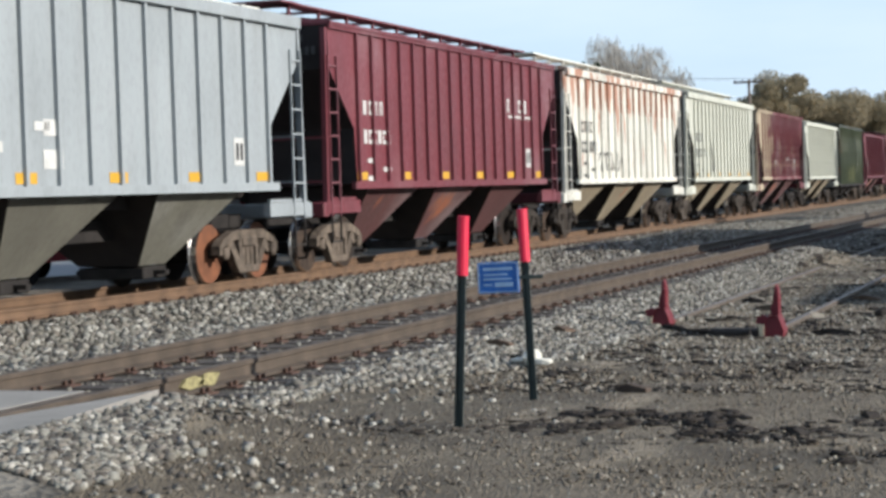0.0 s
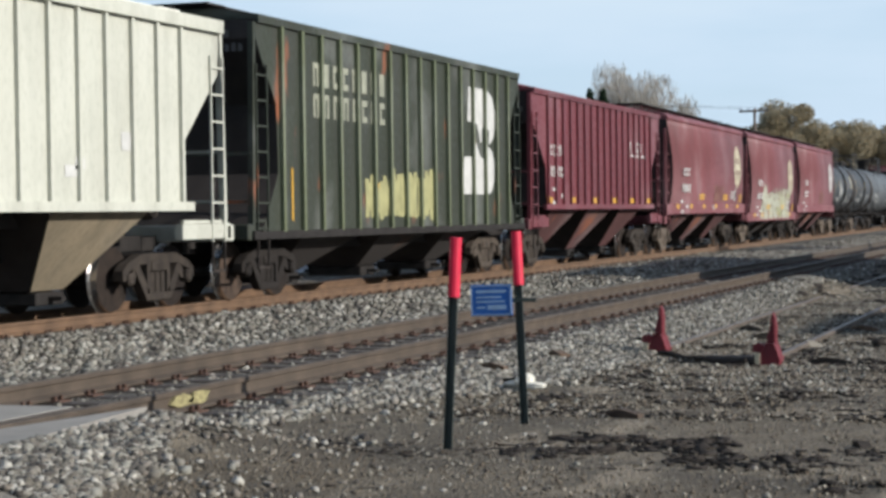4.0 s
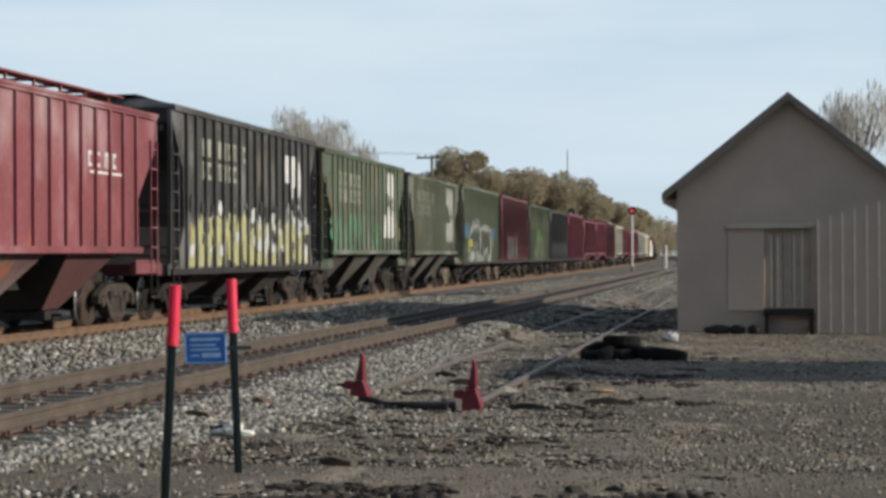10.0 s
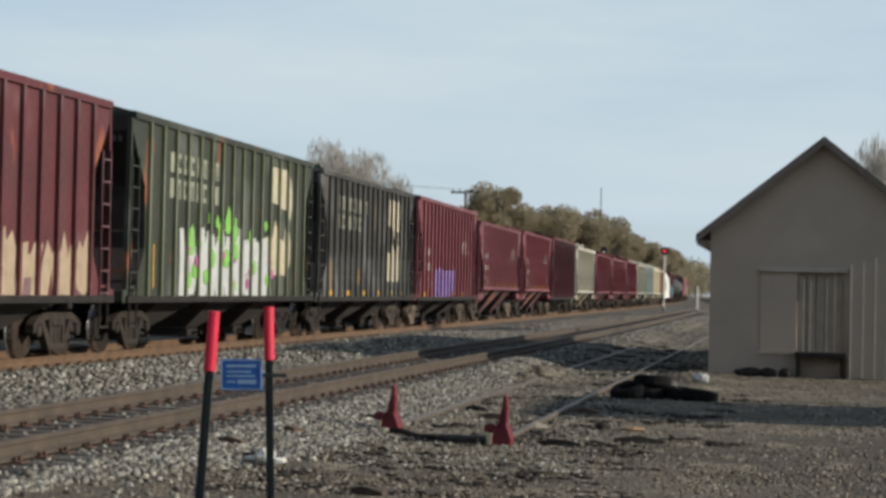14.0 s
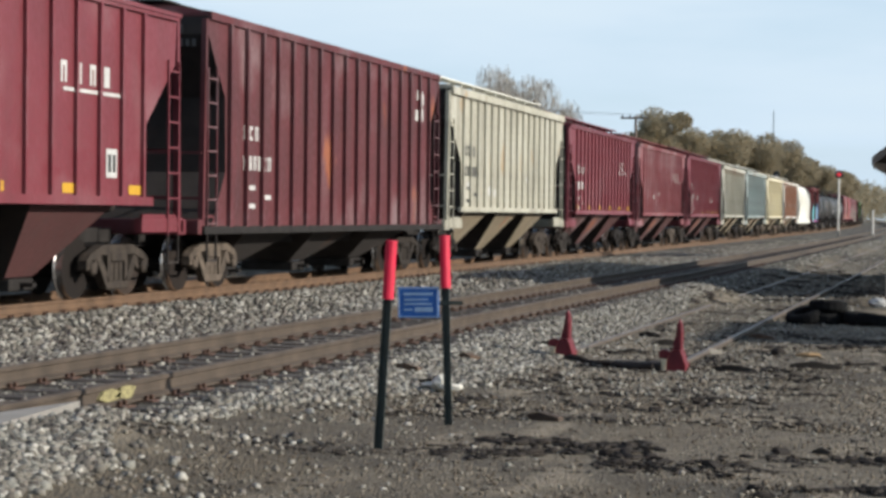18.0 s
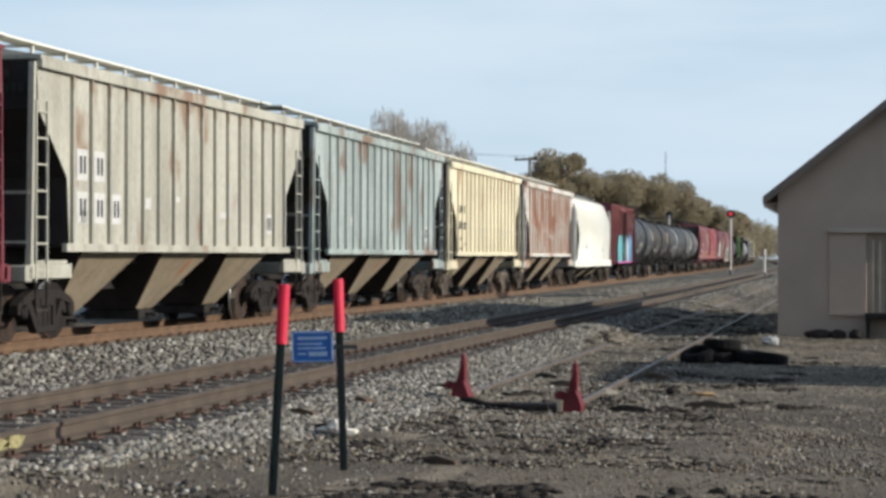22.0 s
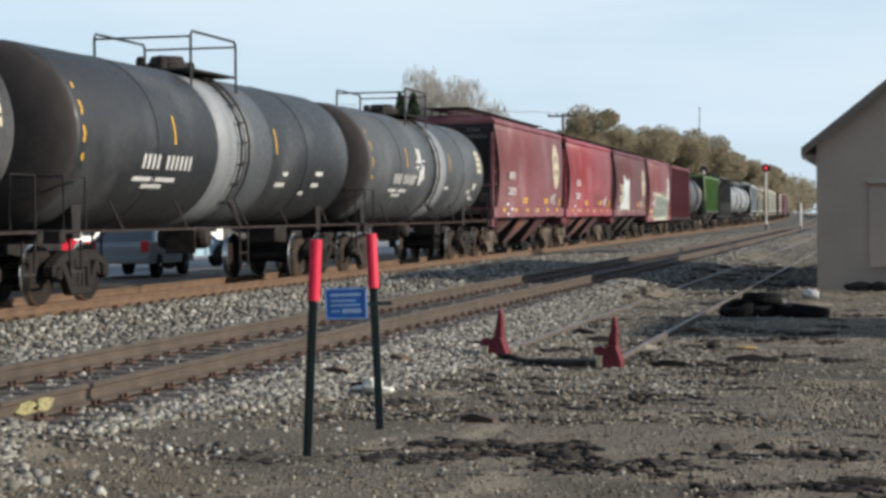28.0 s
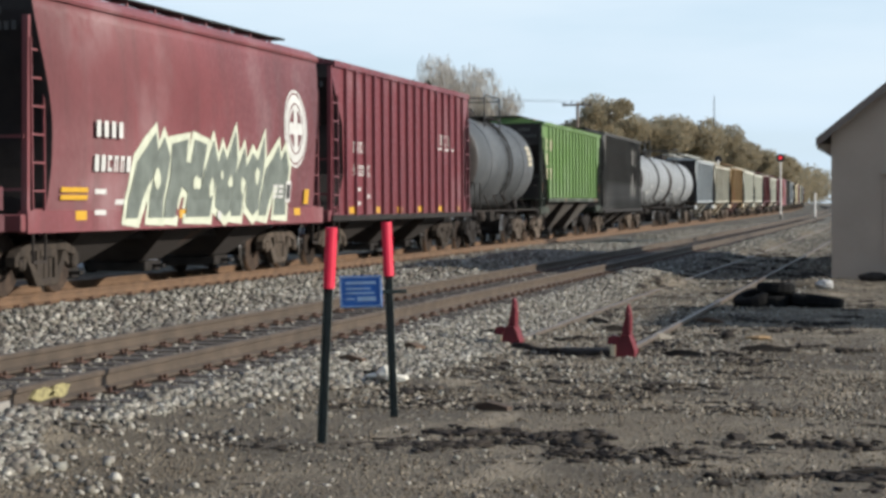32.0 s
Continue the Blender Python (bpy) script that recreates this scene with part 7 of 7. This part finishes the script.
for k in range(46):
    u = k / 45
    x, y = -58 + 46 * u + rs.uniform(-2, 2), 262 + 190 * u ** 1.6 + rs.uniform(-6, 10)
    x += bend(y) * 0.75
    h = np.interp(u, [0, 0.3, 0.55, 0.75, 1.0], [9.0, 12.8, 12.6, 9.8, 9.6]) * rs.uniform(0.88, 1.08)
    leaf_cloud(V, F, (x, y, h * 0.55), (4.4, 4.4, h * 0.46), 1300, 0.34, rs)
for k in range(24):
    x, y = -14 + 2.2 * k + rs.uniform(-1, 1), 470 + rs.uniform(-20, 20)
    leaf_cloud(V, F, (x, y, 4.2), (5, 5, 4.6), 260, 0.6, rs)
wood = put("far_wood", mesh_vf("far_wood", V, F, M_leaf), M_leaf)
tagged(wood, "distant wood in brown and olive autumn leaf", "wood", kind="stuff")
# tree behind the shed
tree(3.2, 72, 7.3, 1.9, M_leaf_b, 61, "bare tree with grey-brown twigs behind the shed", 1800, 0.11, True)
tree(6.6, 78, 6.6, 2.4, M_leaf_b, 62, "small bare tree with grey twigs behind the shed", 700, 0.09, True)

# ---- poles, mast, signals ----
def utility_pole():
    p = thing("utility_pole", "wooden utility pole with a crossarm and insulators", "utility pole", pose(-26.4, 153, 0))
    bm = bmesh.new()
    tube(bm, (0, 0, -0.5), (0, 0, 9.8), 0.17, 0.11, 10)
    part("pole", bm, M_bark, p)
    bm = bmesh.new()
    box(bm, -1.25, 1.15, -0.07, 0.07, 9.5, 9.66)
    part("crossarm", bm, M_bark, p)
    for x in (-1.1, -0.5, 0.5, 1.0):
        bm = bmesh.new()
        lathe(bm, [(9.66, 0.05), (9.8, 0.06), (9.84, 0.03)], 8, "z", (x, 0, 0))
        part("insulator", bm, M_steel, p)
    for x in (-1.1, 1.0):
        bm = bmesh.new()
        pipe(bm, [(x - 34 * k / 14, -150 * k / 14, 9.82 - 1.6 * math.sin(math.pi * k / 14)) for k in range(15)], 0.012, 3)
        part("wire", bm, M_steel, p)


utility_pole()


def lattice_mast():
    p = thing("radio_mast", "thin steel lattice mast above the trees", "mast", pose(-25.2, 252, 0))
    for dx, dy in ((-0.18, 0), (0.18, 0), (0, 0.3)):
        bm = bmesh.new()
        tube(bm, (dx, dy, 0), (dx * 0.3, dy * 0.3, 15.5), 0.028, 0.016, 5)
        part("leg", bm, M_steel, p)
    bm = bmesh.new()
    for k in range(20):
        z = 0.5 + 0.74 * k
        bar(bm, (-0.17, 0, z), (0.17, 0, z + 0.6), 0.016)
    tagged(part("bracing", bm, M_steel, p), kind="stuff")


lattice_mast()


def block_signal(x, y, h, head, label, away=False):
    s = thing("railway_signal", label, "railway signal", pose(x, y, 0, 0, 0, 180 if away else 0), "railway signals")
    bm = bmesh.new()
    tube(bm, (0, 0, -0.25), (0, 0, h), 0.085, n=10)
    part("mast", bm, plain("silver_mast_paint", (0.55, 0.53, 0.49), 0.45, 0.2, 0.15, 5), s)
    bm = bmesh.new()
    box(bm, -0.16, 0.16, -0.16, 0.16, -0.25, 0.45, 0.02)
    part("case", bm, M_concrete, s)
    if head:
        bm = bmesh.new()
        lathe(bm, [(-0.16, 0.38), (-0.12, 0.38), (-0.11, 0.06)], 20, "y", (0, 0, h + 0.1))
        disc = part("target", bm, M_black, s)
        m, N, L, S = nodes_of("red_signal_lens")
        S.inputs["Base Color"].default_value = (0.5, 0.02, 0.02, 1)
        S.inputs["Emission Color"].default_value, S.inputs["Emission Strength"].default_value = (1, 0.05, 0.07, 1), 0.4
        bm = bmesh.new()
        lathe(bm, [(-0.2, 0.17), (-0.165, 0.17)], 14, "y", (0, 0, h + 0.1))
        part("lens", bm, m, disc, "lit red lens")
        bm = bmesh.new()
        prism(bm, [(-0.42, 0.24), (-0.16, 0.26), (-0.16, 0.28), (-0.42, 0.26)], -0.17, 0.17)
        bm.transform(Matrix.Translation((0, 0, h + 0.1)))
        part("hood", bm, M_black, disc)


block_signal(-11.66 , 176, 5.5, True, "silver signal mast with a round head showing red")
block_signal(-19.5, 198.6, 5.95, True, "silver signal mast with a dark round head beyond the train", away=True)
block_signal(-25.4, 351, 5.95, True, "distant signal mast with a dark round head beyond the train", away=True)
block_signal(-7.35, 150, 2.3, False, "short pale post beside the line")


# ---- parked vehicles and buildings across the line ----
M_tyre2 = M_rubber
M_glass = glowless_glass("car_glass", (0.02, 0.025, 0.03))
M_chrome = plain("dull_chrome", (0.6, 0.6, 0.6), 0.2, 1.0, 0.1, 6)
M_tail = plain("tail_lamp", (0.4, 0.02, 0.02), 0.25, 0, 0.1, 6)


def road_wheel(bm):
    lathe(bm, [(-0.11, 0.24), (-0.11, 0.32), (-0.08, 0.345), (0.08, 0.345), (0.11, 0.32), (0.11, 0.24)], 18, "x")


def hub_shape(bm):
    lathe(bm, [(-0.06, 0.23), (0.09, 0.23), (0.1, 0.08), (0.12, 0.03)], 12, "x")


def car_body(bm, prof, w, taper=0.1):
    """A car's shell from its (y, z) side outline, the upper part drawn in."""
    n = len(prof)
    zs = [z for _, z in prof]
    zmax = max(zs)
    rows = []
    for s in (-1, 1):
        rows.append([bm.verts.new((s * (w / 2 - taper * max(0, (z - 0.85)) / max(0.01, zmax - 0.85) * 2.2), y, z)) for y, z in prof])
    bm.faces.new(rows[0][::-1])
    bm.faces.new(rows[1])
    for k in range(n):
        bm.faces.new((rows[0][k], rows[0][(k + 1) % n], rows[1][(k + 1) % n], rows[1][k]))
    bmesh.ops.recalc_face_normals(bm, faces=bm.faces)


def vehicle(name, label, rgb, m, pickup):
    v = thing(name, label, "car" if not pickup else "pickup truck", m, "parked vehicles")
    pt = plain(name + "_paint", rgb, 0.25, 0.0, 0.08, 3)
    L_, w = (5.3, 1.95) if pickup else (4.6, 1.78)
    h = L_ / 2
    bm = bmesh.new()
    if pickup:
        prof = [(-h, 0.45), (h, 0.4), (h, 0.95), (h - 0.15, 1.05), (1.2, 1.12), (-0.75, 1.12), (-0.75, 1.1), (-h, 1.1)]
    else:
        prof = [(-h, 0.4), (h, 0.36), (h, 0.72), (h - 0.2, 0.82), (1.1, 0.95), (-1.7, 0.98), (-h + 0.1, 0.95), (-h, 0.85)]
    car_body(bm, prof, w, 0.0)
    part("body", bm, pt, v)
    bm = bmesh.new()
    cab = [(1.3, 1.1), (0.7, 1.75), (-0.55, 1.78), (-0.75, 1.1)] if pickup else [(1.2, 0.93), (0.35, 1.42), (-1.0, 1.42), (-1.75, 0.96)]
    car_body(bm, cab, w - 0.06, 0.1)
    part("glasshouse", bm, M_glass, v)
    bm = bmesh.new()
    zr = cab[1][1]
    box(bm, -w / 2 + 0.26, w / 2 - 0.26, cab[2][0], cab[1][0], zr - 0.03, zr + 0.03, 0.02)
    for s in (-1, 1):
        for (ya, za), (yb, zb) in ((cab[0], cab[1]), (cab[3], cab[2])):
            bar(bm, (s * (w / 2 - 0.04), ya, za), (s * (w / 2 - 0.25), yb, zb), 0.08)
    part("roof", bm, pt, v)
    for s in (-1, 1):
        for y in (-h + 0.95, h - 0.95):
            wh = put("wheel", shared("road_wheel", road_wheel), M_tyre2, v, Matrix.Translation((s * (w / 2 - 0.09), y, 0.345)))
            put("hub", shared("hub", hub_shape), M_chrome, wh, Matrix.Identity(4) if s > 0 else pose(0, 0, 0, 0, 0, 180))
        bm = bmesh.new()
        box(bm, min(s * (w / 2 - 0.25), s * (w / 2 - 0.02)), max(s * (w / 2 - 0.25), s * (w / 2 - 0.02)), -h - 0.02, -h + 0.1, 0.72, 1.02, 0.02)
        part("tail_light", bm, M_tail, v)
        bm = bmesh.new()
        box(bm, min(s * (w / 2 - 0.4), s * (w / 2 - 0.03)), max(s * (w / 2 - 0.4), s * (w / 2 - 0.03)), h - 0.1, h + 0.02, 0.6, 0.78, 0.02)
        part("headlight", bm, M_chrome, v)
        bm = bmesh.new()
        lump(bm, s * (w / 2 + 0.1), 0.8, zr - 0.6, 0.1, 0.06, 0.09, random.Random(1))
        part("mirror", bm, pt, v)
    for y in (-h - 0.06, h):
        bm = bmesh.new()
        box(bm, -w / 2 + 0.03, w / 2 - 0.03, y, y + 0.08, 0.42, 0.6, 0.02)
        part("bumper", bm, M_chrome if pickup else pt, v)


vehicle("pickup_truck", "bright red pickup truck parked across the line", (0.42, 0.015, 0.03), pose(-20.6, 41.8, 0.03), True)
vehicle("parked_car", "dark grey saloon car parked across the line", (0.16, 0.17, 0.17), pose(-20.9, 50.5, 0.03, 0, 0, 6), False)
vehicle("parked_car", "pale blue saloon car parked across the line", (0.3, 0.42, 0.48), pose(-23.5, 59.5, 0.02, 0, 0, -14), False)
vehicle("pickup_truck", "dark maroon pickup truck parked across the line", (0.16, 0.02, 0.025), pose(-21.2, 35.2, 0.03), True)

road = bpy.data.meshes.new("pavement")
road.from_pydata([(x + bend_main(y), y, 0.035 + drop(y)) for y in (-60, 10, 40, 70, 110, 160) for x in (-44, -18.9)], [], [(2 * k, 2 * k + 1, 2 * k + 3, 2 * k + 2) for k in range(5)])
road.materials.append(M_asphalt)
tagged(new("pavement", road), "pale worn asphalt lot across the line", "pavement", kind="structure")


def storefront(x, y, l, h, rgb, label, seed):
    b = thing("storefront", label, "building", pose(x, y, drop(y)), "buildings across the line")
    mt = plain("storefront_wall", rgb, 0.85, 0, 0.1, 1.5)
    bm = bmesh.new()
    box(bm, -9, 0, -l / 2, l / 2, 0, h)
    part("wall", bm, mt, b)
    bm = bmesh.new()
    box(bm, -9.2, 0.2, -l / 2 - 0.2, l / 2 + 0.2, h, h + 0.3)
    part("parapet", bm, M_shed_trim, b)
    n = int(l / 3)
    for k in range(n):
        y0 = -l / 2 + 0.6 + k * 3.0
        bm = bmesh.new()
        for a in ((y0, y0 + 2.1, 0.72, 0.8), (y0, y0 + 2.1, 2.2, 2.28), (y0, y0 + 0.08, 0.8, 2.2), (y0 + 2.02, y0 + 2.1, 0.8, 2.2)):
            box(bm, 0.0, 0.06, a[0], a[1], a[2], a[3])
        w = part("window", bm, M_white, b)
        bm = bmesh.new()
        box(bm, 0.005, 0.02, y0 + 0.08, y0 + 2.02, 0.8, 2.2)
        part("pane", bm, M_glass, w)


storefront(-46, 78, 26, 3.1, (0.55, 0.53, 0.48), "low pale storefront with wide windows across the line", 1)
storefront(-47, 112, 34, 3.4, (0.72, 0.7, 0.65), "long low white storefront across the line", 2)

# plain block added out of view, which shades a strip of gravel
bm = bmesh.new()
box(bm, 13.5, 24, 25.2, 29.8, 0, 7.0)
tagged(part("shade_wall", bm, M_shed), "plain block added out of view to shade the yard", "wall", kind="structure")


def motions():
    """The whole train rolls south along the main track at a little over 20 m/s."""
    rolled = [0.0, 20.45, 40.9, 61.34, 81.79, 102.24, 122.71, 143.27, 163.76, 184.18, 204.53, 224.83, 245.18, 265.62, 286.01, 306.37, 326.7, 346.98, 367.04, 387.28, 407.74,
              428.39, 449.06, 469.68, 490.26, 510.75, 531.16, 551.48, 571.77, 592.09, 612.41, 632.8, 653.3]
    for car, start in CARS:
        rows = []
        for t, d in enumerate(rolled):
            y = start - d
            turn = math.degrees(math.atan((bend_main(y - 5) - bend_main(y + 5)) / 10))
            rows.append((t, pose(MAIN_X + bend_main(y), y, RAIL_Z + drop(y), 0, 0, turn)))
        walk(car, rows)


motions()
